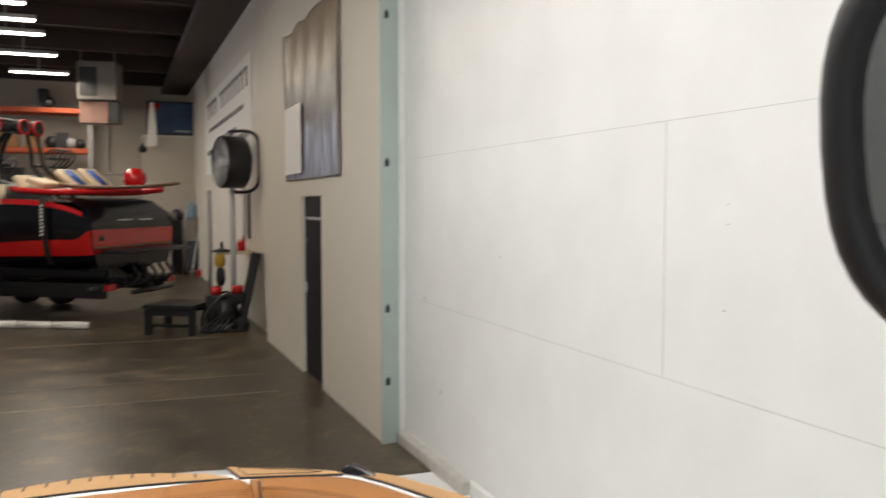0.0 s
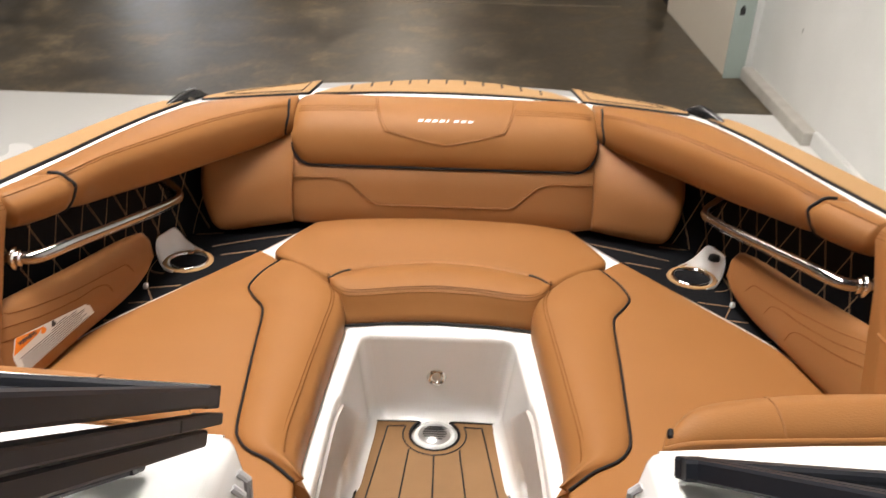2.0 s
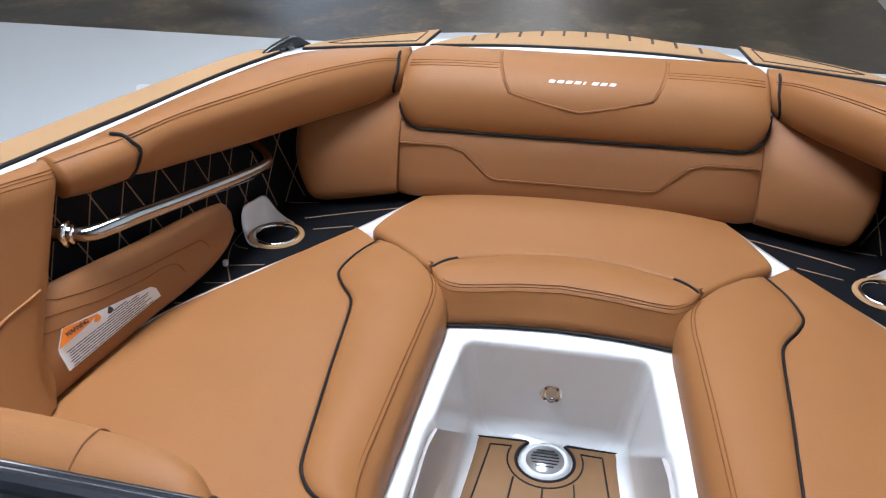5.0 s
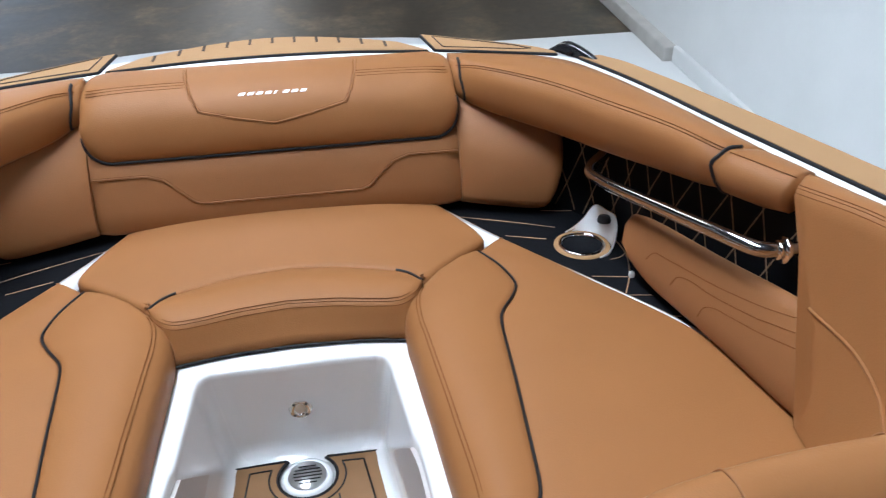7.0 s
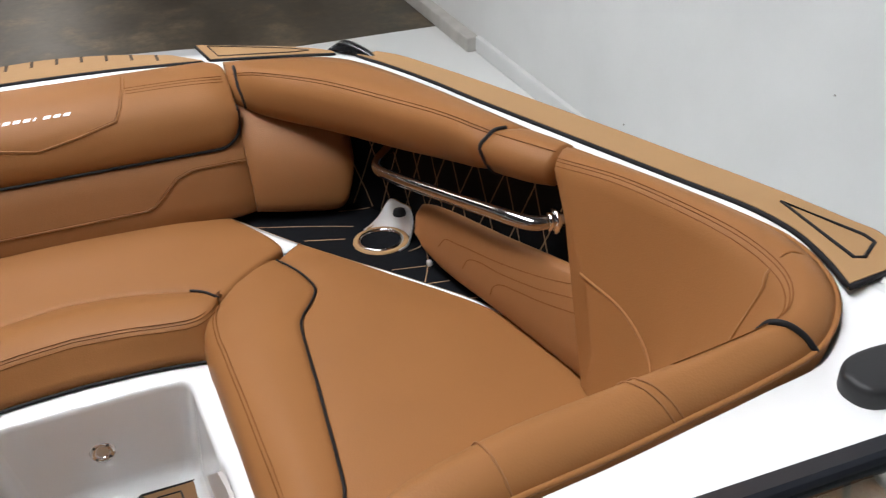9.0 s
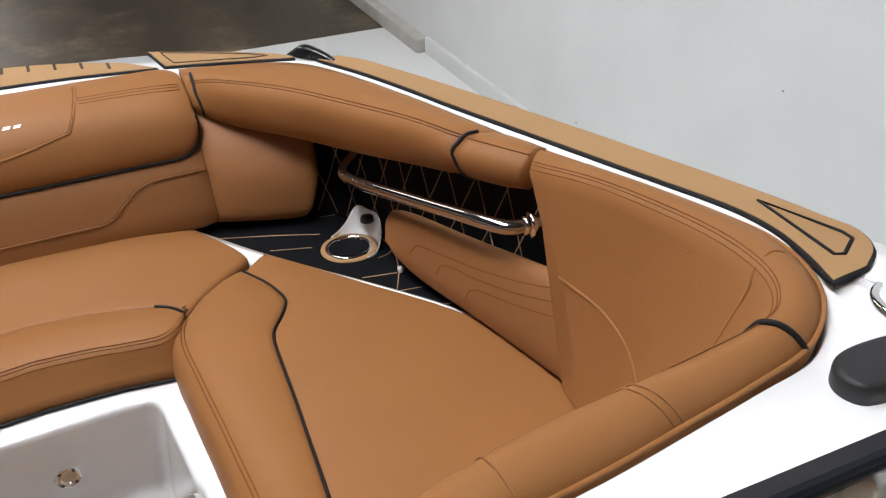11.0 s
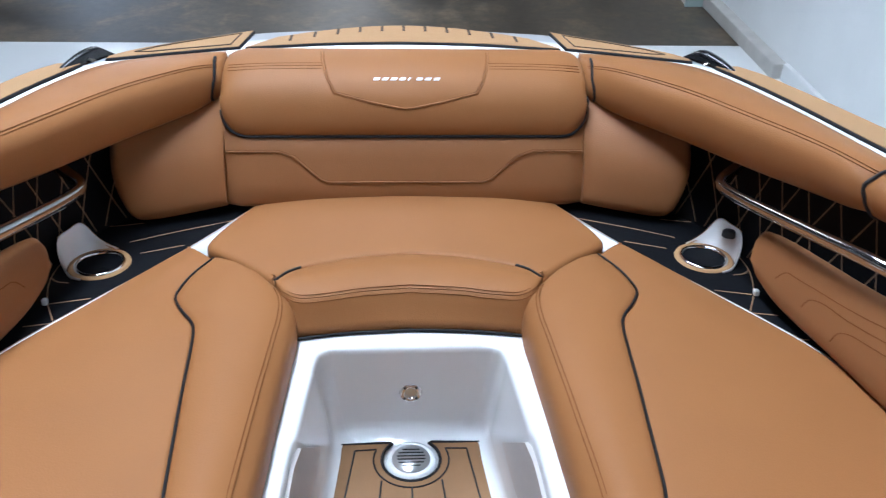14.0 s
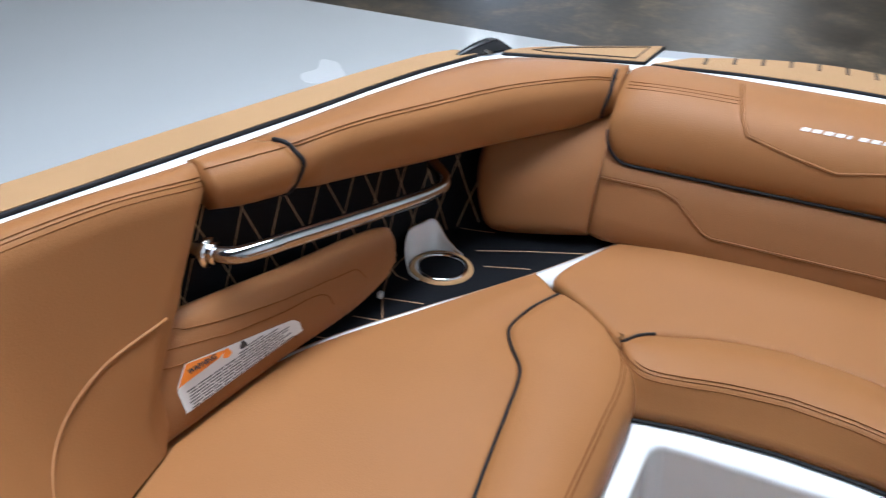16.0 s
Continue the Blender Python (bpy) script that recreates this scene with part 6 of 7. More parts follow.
# machine with red caps
machine = thing("portable_machine", "dark portable engine with red caps", "machine", pose(1.28, 13.75, 0))
bm = bmesh.new()
turned(bm, [(0, 0.55), (0.12, 0.55), (0.2, 0.48), (0.22, 0.2), (0.18, 0.12), (0, 0.12)], (0, 0, 0), 16)
part("engine", bm, M_TRAILER, machine)
box_part("air_box", (-0.30, -0.06, -0.20, 0.12, 0.34, 0.58), M_TRAILER, machine, bevel=0.03)
box_part("fuel_tank", (0.02, 0.30, -0.16, 0.2, 0.42, 0.60), M_RUBBER, machine, bevel=0.05)
box_part("base_plate", (-0.36, 0.34, -0.26, 0.26, 0.0, 0.05), M_TRAILER, machine, bevel=0.01)
for y in (-0.24, 0.2):
    bm = bmesh.new()
    cyl(bm, (0.24, y, 0.12), (0.24, y + 0.05, 0.12), 0.12, seg=18)
    part("wheel", bm, M_TYRE, machine)
bm = bmesh.new()
for y in (-0.22, 0.22):
    tube(bm, curve([(-0.35, y, 0.02), (-0.30, y, 0.3), (0, y, 0.6), (0.28, y, 0.4), (0.3, y, 0.02)], 14), 0.02, 6)
tube(bm, [(-0.35, -0.22, 0.03), (-0.35, 0.22, 0.03)], 0.02, 6)
for k in range(5):
    tube(bm, curve([(-0.4 + 0.1 * k, -0.3, 0.02), (-0.2 + 0.08 * k, -0.25, 0.2), (0.1, -0.2 + 0.06 * k, 0.35)], 8), 0.016, 6)
part("tube_frame", bm, M_TRAILER, machine)
for x, y, z in ((-0.14, -0.1, 0.60), (0.20, -0.02, 0.60)):
    bm = bmesh.new()
    cyl(bm, (x, y, z), (x, y, z + 0.12), 0.09, seg=16)
    part("cap", bm, M_RED, machine, "red cap")
# dark ramp leaning on the wall end
ramp = thing("leaning_ramp", "dark loading ramp leaning against the wall", "ramp", pose(1.50, 13.55, 0.01, 0, 13, 0))
box_part("board", (-0.03, 0.03, -0.12, 0.30, 0.0, 1.27), M_TRAILER, ramp, bevel=0.01)
for y in (-0.10, 0.25):
    box_part("side_rail", (-0.05, 0.05, y, y + 0.03, 0.0, 1.27), M_RUBBER, ramp)
# wall shelf with its legs and bottles
shelf_ = thing("work_table", "narrow pale work table with bottles on thin legs", "table", pose(1.58, 14.6, 0))
box_part("top", (-0.37, 0.33, -0.25, 0.45, 1.18, 1.23), M_CREAM, shelf_, bevel=0.005)
for x in (-0.30, 0.28):
    for y in (-0.2, 0.4):
        box_part("leg", (x - 0.02, x + 0.02, y - 0.02, y + 0.02, 0, 1.18), M_GREY, shelf_)
for x, h, mat, what in ((0.02, 0.20, M_RED, "red"), (0.16, 0.24, M_LABEL, "white"), (-0.08, 0.12, M_LABEL, "white"), (0.09, 0.26, M_RED, "red")):
    bm = bmesh.new()
    turned(bm, [(0, 0), (0.035, 0), (0.036, h * 0.65), (0.014, h * 0.8), (0.014, h), (0, h)], (1.58 + x, 14.55, 1.23), 14)
    tagged(link("bottle", bm, mat), f"small {what} spray bottle on the work table", "bottle", "bottles on the table")
bm = bmesh.new()
turned(bm, [(0, 0.24), (0.06, 0.23), (0.095, 0.16), (0.09, 0.06), (0.04, 0)], (1.26, 14.33, 0.96), 14)
bag = tagged(link("hanging_bag", bm, material("yellow_cloth", (0.42, 0.27, 0.03), rough=0.8)), "yellow cloth bag hanging from the table", "bag")
bm = bmesh.new()
turned(bm, [(0.04, 0.30), (0.07, 0.24), (0.08, 0.10), (0.05, 0), (0, 0)], (1.27, 14.33, 0.67), 12)
part("lower_pouch", bm, M_RUBBER, bag, "dark lower pouch")
bm = bmesh.new()
turned(bm, [(0, 0), (0.16, 0), (0.15, 0.03), (0.03, 0.05), (0.025, 0.16), (0, 0.17)], (1.30, 14.42, 1.23), 18)
tagged(link("hose_nozzle", bm, M_TRAILER), "black flat-based tool on the work table", "tool")
hall("wall_slot", [(-0.012, 0.021, 8.62, 8.80, 1.42, 2.28)], M_TRAILER, "narrow dark plate on the cream wall", bevel=0.004)
hall("conduit_drop", [(-0.035, 0.021, 9.10, 9.16, 1.30, 2.32)], M_GREY, "grey conduit drop on the cream wall", bevel=0.008)

# big drum fan on a post
fan = thing("drum_fan", "large dark drum fan on a steel post", "fan", pose(1.46, 14.15, 0) @ Matrix.Scale(0.9, 4))
bm = bmesh.new()
cyl(bm, (0, 0, 0), (0, 0, 2.54), 0.05, seg=14)
cyl(bm, (0, 0, 0), (0, 0, 0.03), 0.13, seg=20)
part("post", bm, M_GREY, fan, "grey steel post")
m = pose(0.0, 0.0, 3.02, 0, -90, 14)
bm = bmesh.new()
turned(bm, [(0.46, 0.22), (0.475, 0.20), (0.475, -0.20), (0.45, -0.22), (0.43, -0.2), (0.43, 0.20)], (0, 0, 0), 40, m)
part("drum", bm, M_TRAILER, fan, "dark round drum")
bm = bmesh.new()
for r in [0.06 + 0.04 * k for k in range(10)]:
    tube(bm, [m @ Vector((r * math.cos(a), r * math.sin(a), 0.20)) for a in [k * math.pi / 16 for k in range(32)]], 0.004, 5, closed=True)
for k in range(12):
    a = k * math.pi / 6
    tube(bm, [m @ Vector((0.05 * math.cos(a), 0.05 * math.sin(a), 0.205)), m @ Vector((0.45 * math.cos(a), 0.45 * math.sin(a), 0.20))], 0.005, 5)
part("grille", bm, M_STEEL, fan, "wire grille")
for k in range(4):
    bm = bmesh.new()
    a = k * math.pi / 2 + 0.3
    rows = [[m @ Vector((r * math.cos(a + s), r * math.sin(a + s), 0.04 + dz)) for s, dz in ((-0.35, -0.06), (0, 0), (0.35, 0.06))] for r in (0.06, 0.2, 0.40)]
    loft(bm, rows)
    part("blade", bm, M_TRAILER, fan)
bm = bmesh.new()
cyl(bm, m @ Vector((0, 0, -0.05)), m @ Vector((0, 0, 0.21)), 0.06)
part("hub", bm, M_STEEL, fan)
bm = bmesh.new()
tube(bm, [(x * 0.8, -x * 0.6, z + 0.22) for x, _, z in curve([(-0.05, 0, 3.36), (0.34, 0, 3.35), (0.54, 0, 3.20), (0.57, 0, 2.8), (0.54, 0, 2.42), (0.34, 0, 2.26), (-0.05, 0, 2.26)], 40)], 0.030, 8)
cyl(bm, (0, 0, 3.47), (0, 0, 3.58), 0.03)
part("yoke", bm, M_TRAILER, fan, "dark tubular yoke")

# banner over the door
M_STEELGREY = material("grey_sheet_steel", (0.26, 0.24, 0.22), rough=0.5, var=0.12, scale=4)
bm = bmesh.new()
rows = []
for i in range(13):
    v = 2.15 + 2.58 * i / 12
    row = []
    for j in range(13):
        z = 2.33 + (1.86 - 0.035 * abs(math.sin(math.pi * i / 4)) - 0.05 * (i / 12)) * j / 12
        row.append(WALL @ Vector((-0.115 - 0.016 * (1 + math.sin(i * 1.9 + j * 0.35)) * (0.3 + j / 17), v, z)))
    rows.append(row)
loft(bm, rows)


def banner_material():
    m = material("printed_banner", (0.2, 0.17, 0.13), rough=0.32, var=0.1, scale=4)
    nt = m.node_tree
    b = nt.nodes["Principled BSDF"]
    tc = nt.nodes.new("ShaderNodeTexCoord")
    sep = nt.nodes.new("ShaderNodeSeparateXYZ")
    nt.links.new(tc.outputs["Object"], sep.inputs[0])
    no = nt.nodes.new("ShaderNodeTexNoise")
    no.inputs["Scale"].default_value = 2.2
    no.inputs["Detail"].default_value = 7
    nt.links.new(tc.outputs["Object"], no.inputs["Vector"])
    # upright streaks in the lower part of the print
    st = nt.nodes.new("ShaderNodeMapping")
    st.inputs["Scale"].default_value = (7.0, 7.0, 1.3)
    nt.links.new(tc.outputs["Object"], st.inputs["Vector"])
    sn = nt.nodes.new("ShaderNodeTexNoise")
    sn.inputs["Scale"].default_value, sn.inputs["Detail"].default_value = 1.0, 4
    nt.links.new(st.outputs["Vector"], sn.inputs["Vector"])
    sr = nt.nodes.new("ShaderNodeValToRGB")
    sr.color_ramp.elements[0].position, sr.color_ramp.elements[0].color = 0.40, (0.35, 0.35, 0.36, 1)
    sr.color_ramp.elements[1].position, sr.color_ramp.elements[1].color = 0.66, (2.1, 2.15, 2.3, 1)
    nt.links.new(sn.outputs["Fac"], sr.inputs["Fac"])
    ma = nt.nodes.new("ShaderNodeMath")
    ma.operation = "MULTIPLY_ADD"
    ma.inputs[1].default_value = 0.7
    nt.links.new(no.outputs["Fac"], ma.inputs[0])
    nt.links.new(sep.outputs["Z"], ma.inputs[2])
    mr = nt.nodes.new("ShaderNodeMapRange")
    mr.inputs["From Min"].default_value, mr.inputs["From Max"].default_value = 2.6, 4.5
    nt.links.new(ma.outputs[0], mr.inputs["Value"])
    cr = nt.nodes.new("ShaderNodeValToRGB")
    e = cr.color_ramp.elements
    e[0].position, e[0].color = 0.0, (0.16, 0.18, 0.24, 1)
    e[1].position, e[1].color = 1.0, (0.24, 0.17, 0.09, 1)
    for p, c in ((0.30, (0.24, 0.26, 0.32, 1)), (0.42, (0.05, 0.045, 0.04, 1)), (0.62, (0.09, 0.07, 0.05, 1)), (0.72, (0.26, 0.18, 0.10, 1))):
        q = e.new(p)
        q.color = c
    nt.links.new(mr.outputs["Result"], cr.inputs["Fac"])
    low = nt.nodes.new("ShaderNodeMapRange")
    low.inputs["From Min"].default_value, low.inputs["From Max"].default_value = 3.35, 2.95
    nt.links.new(sep.outputs["Z"], low.inputs["Value"])
    mx = nt.nodes.new("ShaderNodeMix")
    mx.data_type, mx.blend_type = "RGBA", "MULTIPLY"
    nt.links.new(low.outputs["Result"], mx.inputs["Factor"])
    nt.links.new(cr.outputs["Color"], mx.inputs["A"])
    nt.links.new(sr.outputs["Color"], mx.inputs["B"])
    nt.links.new(mx.outputs["Result"], b.inputs["Base Color"])
    return m


banner = tagged(link("banner", bm, banner_material()), "large creased printed banner hung over the door", "banner")
for r in (rows[0], rows[-1], [q[0] for q in rows], [q[-1] for q in rows]):
    bm = bmesh.new()
    tube(bm, r, 0.010, 6)
    part("hem", bm, M_STEELGREY, banner)
bm = bmesh.new()
for v0, v1, z0, z1 in ((3.75, 4.68, 2.40, 3.22),):
    loft(bm, [[WALL @ Vector((-0.150, v0, z0)), WALL @ Vector((-0.150, v1, z0))], [WALL @ Vector((-0.150, v0, z1)), WALL @ Vector((-0.150, v1, z1))]])
part("pale_field", bm, M_LABEL, banner, "pale blank field", smooth=False)

# dark faded lettering on the wall, as plain bars
sign = thing("wall_lettering", "white board with dark lettering bars on the cream wall", "sign")
M_FADED = material("faded_black_paint", (0.09, 0.08, 0.085), rough=0.6, var=0.3, scale=8)
M_FADED_RED = material("faded_red_paint", (0.30, 0.07, 0.06), rough=0.6, var=0.3, scale=8)
bm = bmesh.new()
box(bm, 0.004, 0.018, 8.3, 15.7, 2.75, 4.62)
part("board", placed(bm, WALL), M_LABEL, sign, "plain white board", smooth=False)
for v0, v1, z, h, n in ((8.7, 15.2, 4.08, 0.36, 13), (9.2, 14.8, 3.74, 0.09, 22), (10.2, 13.2, 3.18, 0.32, 6), (8.7, 10.0, 3.2, 0.12, 5), (13.6, 15.2, 3.2, 0.12, 6)):
    w = (v1 - v0) / n
    for k in range(n):
        if n == 13 and k == 8:
            continue
        for a, b, c, d in ((0.0, 0.22, 0.0, 1.0), (0.22, 0.70, 0.78, 1.0)) if h > 0.2 else ((0.0, 0.6, 0.0, 1.0),):
            bm = bmesh.new()
            box(bm, -0.004, 0.006, v0 + (k + a) * w, v0 + (k + b) * w, z + h * c, z + h * d)
            part("stroke", placed(bm, WALL), M_FADED_RED if v0 + k * w > 14.6 and h > 0.3 else M_FADED, sign, smooth=False)
# pallet rack at the back
rack = thing("pallet_rack", "tall pallet rack with orange beams holding boxes", "rack", pose(-2.65, 25.6, 0))
for x in (-1.3, 1.3):
    for y in (0.0, 0.9):
        box_part("upright", (x - 0.05, x + 0.05, y - 0.04, y + 0.04, 0, 5.3), M_GREY, rack)
for z in (2.45, 3.6, 4.72):
    for y in (0.0, 0.9):
        box_part("beam", (-1.25, 1.25, y - 0.03, y + 0.03, z - 0.13, z), M_ORANGE_STEEL, rack, "orange steel beam")
    box_part("shelf", (-1.25, 1.25, 0.03, 0.87, z - 0.02, z + 0.01), M_WOOD, rack)
for x, w, h, z, mat, what in ((-0.8, 0.45, 0.45, 3.61, M_CARD, "brown cardboard box"), (-0.2, 0.35, 0.3, 3.61, M_CARD, "small brown cardboard box"), (0.55, 0.3, 0.4, 3.61, M_TRAILER, "black bin"), (-0.7, 0.5, 0.55, 2.46, M_TRAILER, "black crate"), (0.4, 0.45, 0.4, 2.46, M_CARD, "brown cardboard box"), (0.1, 0.25, 0.5, 4.73, M_TRAILER, "dark stand")):
    ob = thing("storage_box", what + " on the pallet rack", "box", pose(-2.65 + x, 25.7, z), group="boxes on the rack")
    box_part("body", (-w / 2, w / 2, 0, 0.5, 0, h), mat, ob, bevel=0.01)
    box_part("lid", (-w / 2 - 0.01, w / 2 + 0.01, -0.01, 0.51, h, h + 0.03), mat, ob)
for x, z, r, mat, what in ((0.30, 3.62, 0.20, M_TRAILER, "round dark helmet"), (0.78, 3.62, 0.17, M_GREY, "round grey helmet"), (1.02, 3.62, 0.15, M_TRAILER, "small dark helmet"), (0.2, 4.74, 0.20, M_TRAILER, "dark round bundle")):
    bm = bmesh.new()
    turned(bm, [(0, r * 1.7), (r * 0.6, r * 1.55), (r, r * 0.9), (r * 0.9, r * 0.3), (r * 0.7, 0.0), (0, 0)], (-2.65 + x, 25.85, z), 14)
    tagged(link("helmet", bm, mat), what + " on the pallet rack", "helmet", "helmets on the rack")
# pipes along the back wall
bm = bmesh.new()
for z in (2.9, 2.5):
    tube(bm, [(-5.6, 26.6, z), (1.0, 26.4, z)], 0.03, 6)
for x in (-5.5, -4.4, -0.9, -0.3, 0.4):
    tube(bm, [(x, 26.5, 0), (x, 26.5, 3.0)], 0.03, 6)
tagged(link("pipe_rail", bm, M_GREY), "grey pipe rails along the back wall", "rail")
bm = bmesh.new()
for x in (-5.2, -3.9, -0.95):
    tube(bm, [(x, 26.8, 0.0), (x, 26.75, 5.9)], 0.04, 6)
tagged(link("conduit", bm, M_WALL_FAR), "cream conduits on the back wall", "pipe")
# white partition with a blue sign box on top
cab = thing("white_partition", "tall white painted partition in the corner", "partition", pose(0.80, 25.3, 0, 0, 0, 2))
box_part("body", (-0.72, 0.72, 0, 1.2, 0, 3.96), M_WALL_FAR, cab, bevel=0.01)
box_part("cap", (-0.75, 0.75, -0.03, 1.2, 3.96, 4.02), M_LABEL, cab)
sb = thing("sign_box", "dark blue lit sign box on the partition", "sign", pose(0.80, 25.25, 4.02, 0, 0, 2))
box_part("housing", (-0.62, 0.68, 0, 0.5, 0, 0.98), M_TRAILER, sb, bevel=0.02)
box_part("face", (-0.58, 0.64, -0.012, 0.0, 0.05, 0.93), material("blue_printed_face", (0.03, 0.07, 0.16), rough=0.3, var=0.6, scale=3), sb, "blue printed face")
bm = bmesh.new()
loft(bm, [[Vector((-0.57, -0.016, 0.90)), Vector((-0.57, -0.016, 0.50))], [Vector((-0.24, -0.016, 0.90)), Vector((-0.36, -0.016, 0.66))]])
part("corner_mark", bm, M_RED, sb, "red corner mark", smooth=False)
box_part("pale_line", (0.15, 0.58, -0.018, -0.012, 0.10, 0.14), M_GREY, sb, "pale printed line")
bm = bmesh.new()
loft(bm, [[Vector((0.0, x * w - 0.3, z)) for x in (-1, -0.4, 0.3, 1)] for w, z in ((0.05, 4.95), (0.10, 4.6), (0.13, 4.2), (0.16, 3.75), (0.10, 3.68))])
loft(bm, [[Vector((0.05 + 0.02 * x, x * w - 0.3, z)) for x in (-1, -0.4, 0.3, 1)] for w, z in ((0.05, 4.95), (0.10, 4.6), (0.13, 4.2), (0.16, 3.75), (0.10, 3.68))])
tagged(link("hanging_cloth", placed(bm, pose(0.06, 25.3, 0, 0, 0, 60)), M_LABEL), "white cloth hung beside the sign box", "cloth")
bm = bmesh.new()
turned(bm, [(0, 0), (0.10, 0.02), (0.13, 0.12), (0.06, 0.22), (0, 0.30)], (0.06, 25.32, 3.50), 12)
tagged(link("cloth_bundle", bm, M_TRAILER), "small dark bundle hung on the partition edge", "bundle")
# hanging heater
ac = thing("hanging_heater", "beige box heater hung under the roof", "heater", pose(-0.95, 22.6, 4.55, 0, 0, -8))
box_part("case", (-0.42, 0.5, -0.4, 0.5, 0.05, 1.0), M_STEELGREY, ac, bevel=0.03)
box_part("grille", (-0.36, 0.05, -0.415, -0.4, 0.15, 0.85), M_TRAILER, ac)
box_part("duct", (-0.42, 0.25, -0.2, 0.3, -0.5, 0.03), material("faded_pink_board", (0.45, 0.27, 0.22), rough=0.8, var=0.1, scale=4), ac, "faded pink board")
box_part("vent", (0.28, 0.5, -0.2, 0.3, -0.5, 0.03), M_TRAILER, ac)
for x in (-0.4, 0.4):
    box_part("hanger", (x - 0.01, x + 0.01, 0, 0.02, 1.0, 1.6), M_GREY, ac)
# clutter by the far right wall
M_NAVY = material("dark_blue_cloth", (0.05, 0.06, 0.09), rough=0.7, var=0.2, scale=5)
locker = thing("dark_locker", "tall narrow black cabinet in front of the partition", "cabinet", pose(0.93, 24.6, 0, 0, 0, 2))
box_part("body", (-0.15, 0.15, 0, 0.4, 0.04, 1.55), M_TRAILER, locker, bevel=0.02)
box_part("plinth", (-0.13, 0.13, 0.02, 0.38, 0, 0.04), M_RUBBER, locker)
box_part("door", (-0.14, 0.14, -0.014, -0.001, 0.08, 1.50), M_HULL_BLACK, locker, bevel=0.005)
for x, y, z, r, mat, what in ((0.84, 24.75, 1.55, 0.13, M_STEELGREY, "grey"), (1.02, 24.72, 1.55, 0.11, M_TRAILER, "dark"), (0.95, 24.78, 1.62, 0.14, M_NAVY, "dark blue")):
    bm = bmesh.new()
    turned(bm, [(0, 0.26), (r * 0.6, 0.25), (r, 0.16), (r * 0.9, 0.05), (r * 0.5, 0), (0, 0)], (x, y, z), 12)
    tagged(link("cloth_bundle", bm, mat), what + " cloth bundle on top of the black cabinet", "bundle", "bundles on the cabinet")
rack_cart = thing("hand_truck", "grey hand truck with a dark lower panel", "hand truck", pose(1.34, 24.3, 0, 0, 0, 2))
box_part("upper_panel", (-0.17, 0.17, 0.0, 0.28, 0.95, 1.62), M_STEELGREY, rack_cart, bevel=0.02)
box_part("lower_panel", (-0.17, 0.17, -0.01, 0.28, 0.12, 0.94), M_NAVY, rack_cart, bevel=0.015)
for x in (-0.18, 0.18):
    bm = bmesh.new()
    tube(bm, [(x, 0.0, 0.08), (x, 0.02, 1.78), (x * 0.7, 0.02, 1.86)], 0.018, 8)
    part("side_tube", bm, M_STEEL, rack_cart)
    bm = bmesh.new()
    cyl(bm, (x - 0.03, 0.10, 0.12), (x + 0.03, 0.10, 0.12), 0.12, seg=18)
    part("wheel", bm, M_TYRE, rack_cart)
bm = bmesh.new()
turned(bm, [(0, 0), (0.12, 0.0), (0.13, 0.03), (0.13, 0.14), (0.12, 0.16), (0.13, 0.19), (0.13, 0.32), (0.05, 0.42), (0.04, 0.48), (0, 0.48)], (1.33, 24.45, 1.62), 16)
tagged(link("water_jug", bm, material("blue_jug_plastic", (0.22, 0.36, 0.50), rough=0.15, var=0.25, scale=6)), "pale blue water jug on the hand truck", "jug")
bm = bmesh.new()
tube(bm, [(1.28, 24.0, 0.0), (1.50, 24.15, 1.25)], 0.02, 8)
tagged(link("leaning_pole", bm, M_LABEL), "white pole leaning beside the hand truck", "pole")
bm = bmesh.new()
cyl(bm, (1.56, 20.9, 0.0), (1.57, 20.9, 2.36), 0.055, seg=14)
tagged(link("upright_tube", bm, M_GREY), "pale grey tube standing against the wall", "pipe")
bm = bmesh.new()
box(bm, 1.40, 1.52, 23.6, 23.75, 0, 0.2, bevel=0.02)
tagged(link("red_can", bm, M_RED), "small red can on the floor by the wall", "can")
# boxes, jug, bin and carts
def carton(x, y, w, d, h, turn, label, open_=False):
    ob = thing("cardboard_box", label, "box", pose(x, y, 0, 0, 0, turn), group="cardboard boxes")
    t = 0.012
    box_part("wall", (-w / 2, w / 2, -d / 2, -d / 2 + t, 0, h), M_CARD, ob)
    box_part("wall", (-w / 2, w / 2, d / 2 - t, d / 2, 0, h), M_CARD, ob)
    box_part("wall", (-w / 2, -w / 2 + t, -d / 2 + t, d / 2 - t, 0, h), M_CARD, ob)
    box_part("wall", (w / 2 - t, w / 2, -d / 2 + t, d / 2 - t, 0, h), M_CARD, ob)
    box_part("base", (-w / 2, w / 2, -d / 2, d / 2, 0, 0.02), M_CARD, ob)
    if open_:
        box_part("flap", (-w / 2, w / 2, -0.28, 0, -t, 0), M_CARD, ob, m=pose(0, -d / 2, h, 22, 0, 0))
        box_part("flap", (0, 0.26, -d / 2, d / 2, -t, 0), M_CARD, ob, m=pose(w / 2, 0, h, 0, 35, 0))
        box_part("flap", (-w / 2, w / 2, 0, 0.28, -t, 0), M_CARD, ob, m=pose(0, d / 2, h, 40, 0, 0))
    else:
        box_part("flap", (-w / 2, w / 2, -d / 2, d / 2, h, h + t), M_CARD, ob)
    return ob


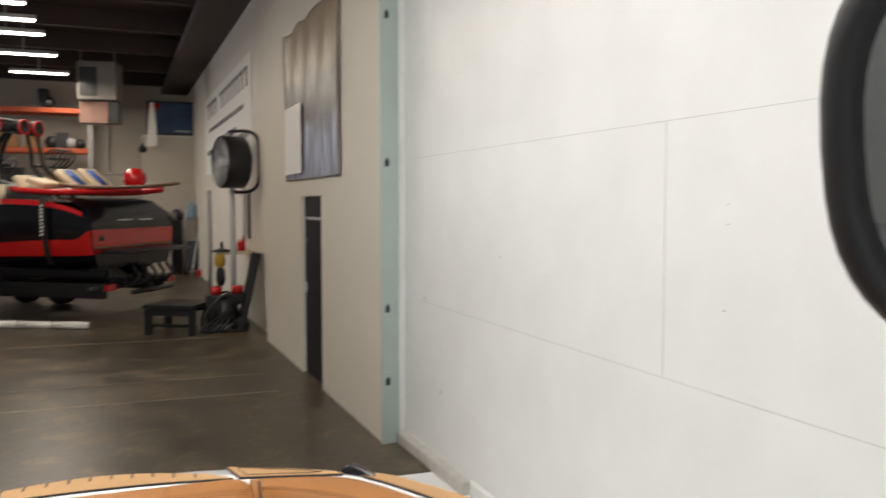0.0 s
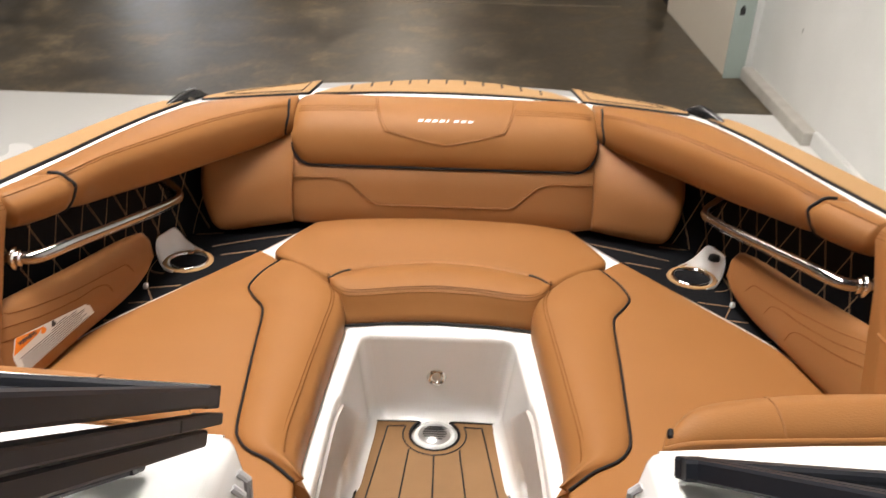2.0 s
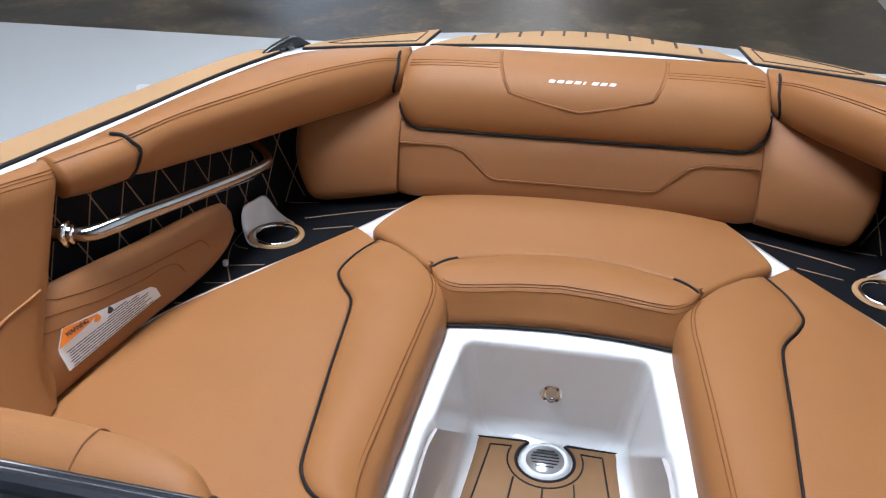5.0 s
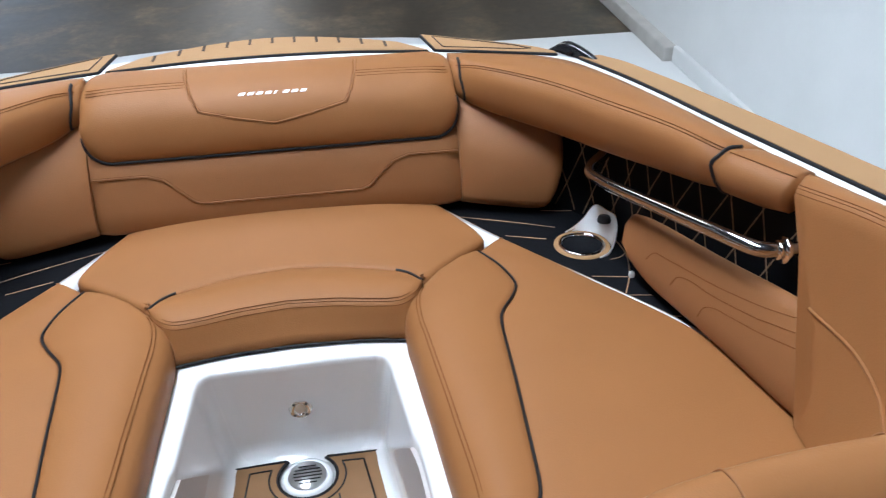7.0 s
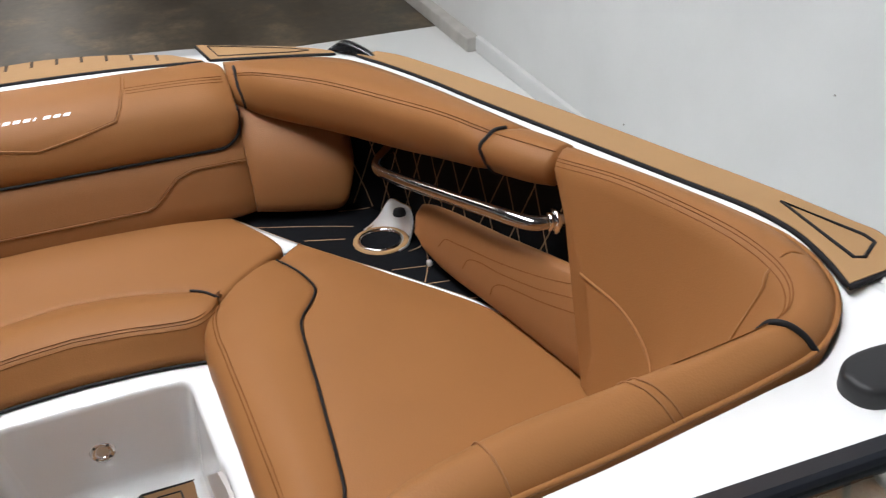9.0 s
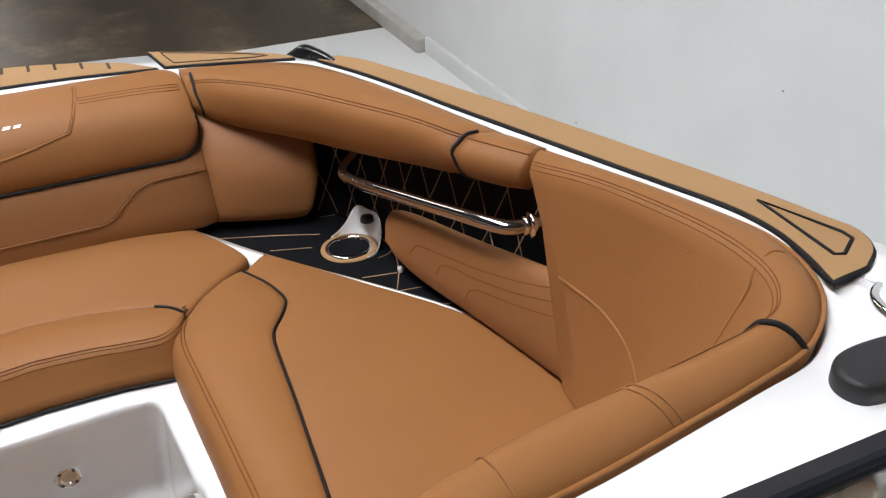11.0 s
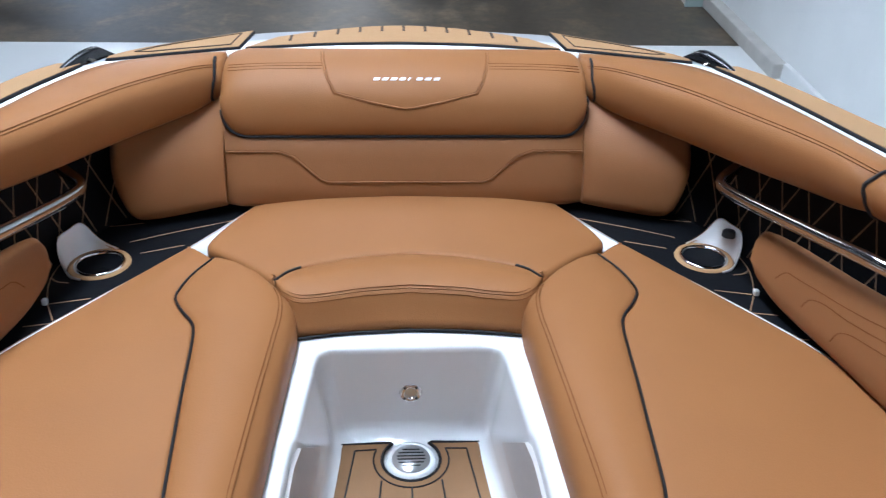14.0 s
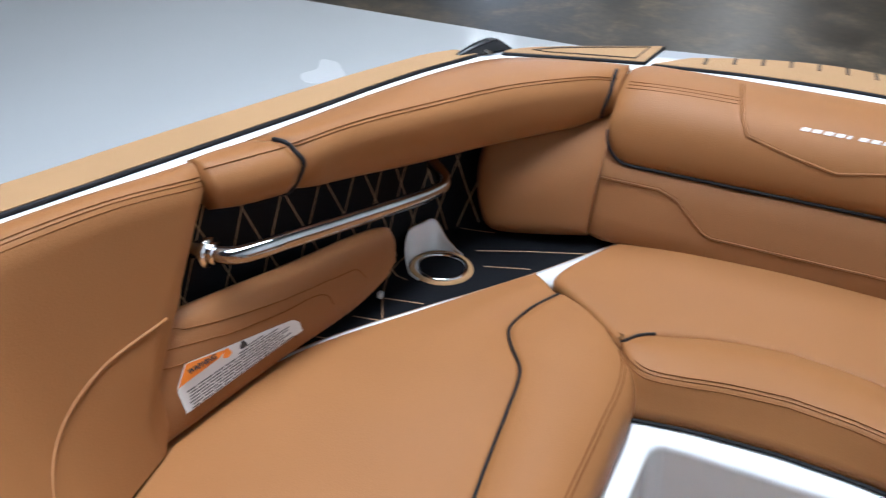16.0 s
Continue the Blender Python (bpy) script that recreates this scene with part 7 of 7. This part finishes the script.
carton(-3.33, 15.2, 0.62, 0.6, 0.86, 12, "tall open brown cardboard box on the floor", True)
carton(-4.15, 15.5, 0.42, 0.4, 0.72, 4, "plain closed brown cardboard box on the floor")
carton(-4.62, 15.4, 0.36, 0.3, 0.34, -6, "small brown cardboard box on the floor")
bm = bmesh.new()
box(bm, -2.95, -2.72, 14.55, 14.75, 0, 0.10, bevel=0.01)
tagged(link("small_carton", bm, M_CARD), "small brown carton with a black lid", "box")
jug = thing("white_carton", "white carton with a dark shield mark", "box", pose(-3.47, 14.35, 0, 0, 0, 18))
box_part("body", (-0.26, 0.26, -0.13, 0.13, 0, 0.50), M_LABEL, jug, bevel=0.03)
bm = bmesh.new()
loft(bm, [[Vector((0.06, -0.134, 0.36)), Vector((0.20, -0.134, 0.36))], [Vector((0.06, -0.134, 0.22)), Vector((0.20, -0.134, 0.22))], [Vector((0.125, -0.134, 0.13)), Vector((0.135, -0.134, 0.13))]])
part("shield_mark", bm, M_TRAILER, jug, "dark shield-shaped mark", smooth=False)
bin_ = thing("rubbish_bin", "black plastic rubbish bin", "bin", pose(-4.9, 14.3, 0))
bm = bmesh.new()
turned(bm, [(0, 0.01), (0.22, 0.0), (0.30, 0.70), (0.33, 0.72), (0.33, 0.76), (0.30, 0.76), (0.21, 0.03), (0, 0.03)], (0, 0, 0), 28)
part("body", bm, M_RUBBER, bin_)
bm = bmesh.new()
tube(bm, [(-0.33, -0.06, 0.66), (-0.38, 0, 0.66), (-0.33, 0.06, 0.66)], 0.015, 6)
part("handle", bm, M_RUBBER, bin_)
bm = bmesh.new()
rows = []
for k in range(15):
    u = k / 14
    w = 0.34 * math.sin(math.pi * (0.10 + 0.80 * u)) ** 0.5
    rows.append([Vector((-5.95 + 2.06 * u, 14.3 + w * a, 0.80 + b)) for a, b in ((-1, 0), (-0.8, 0.035), (0.8, 0.035), (1, 0), (0.8, -0.035), (-0.8, -0.035))])
loft(bm, rows, close_v=True, cap=True)
tagged(link("paddle_board", bm, M_CREAM), "cream board laid flat across the bin", "board")
cart = thing("tool_cart", "red steel tool cart on casters", "cart", pose(-5.05, 15.8, 0))
box_part("tray", (-0.80, 0.10, -0.25, 0.3, 0.86, 1.17), M_RED, cart, bevel=0.01)
box_part("shelf", (-0.80, 0.42, -0.25, 0.3, 0.24, 0.42), M_RED, cart, bevel=0.01)
for x in (-0.76, 0.38):
    for y in (-0.22, 0.27):
        box_part("post", (x - 0.02, x + 0.02, y - 0.02, y + 0.02, 0.14, 0.90), M_RED, cart)
        bm = bmesh.new()
        cyl(bm, (x, y - 0.025, 0.07), (x, y + 0.025, 0.07), 0.07, seg=16)
        tube(bm, [(x, y, 0.07), (x, y, 0.16)], 0.02, 6)
        part("caster", bm, M_RUBBER, cart)
seatbox = thing("covered_mower", "dark shiny ride-on machine with a yellow cloth", "machine", pose(-4.35, 17.2, 0))
bm = bmesh.new()
rows = [[Vector((x, w * math.cos(t), h * math.sin(t))) for t in [k * math.pi / 10 for k in range(11)]] for x, w, h in ((-0.7, 0.3, 0.6), (-0.5, 0.42, 0.95), (0.0, 0.45, 0.9), (0.5, 0.42, 1.0), (0.75, 0.3, 0.7))]
loft(bm, rows, cap=True)
part("body", bm, M_HULL_BLACK, seatbox)
bm = bmesh.new()
turned(bm, [(0, 0.12), (0.18, 0.10), (0.26, 0.02), (0.28, 0)], (-0.4, -0.1, 0.98), 14)
part("cloth", bm, material("yellow_rag", (0.65, 0.42, 0.02), rough=0.8, var=0.2), seatbox, "yellow cloth")
bm = bmesh.new()
for dx in (0.0, 0.5):
    for s in (-1, 1):
        tube(bm, [(-6.75 + dx + 0.10 * s * 0, 15.1 + 0.22 * s, 0.0), (-6.55 + dx * 0.6, 15.1 + 0.16 * s, 1.2)], 0.018, 6)
for k in range(4):
    z = 0.25 + 0.27 * k
    tube(bm, [(-6.20 - 0.03 * k, 14.9, z), (-6.20 - 0.03 * k, 15.3, z)], 0.018, 6)
tagged(link("step_ladder", bm, M_STEEL), "aluminium step ladder on the floor", "ladder")
bm = bmesh.new()
box(bm, -4.4, -3.5, 13.75, 13.85, 0.0, 0.03)
tagged(link("floor_plank", bm, M_WOOD), "short plank lying on the floor", "plank")
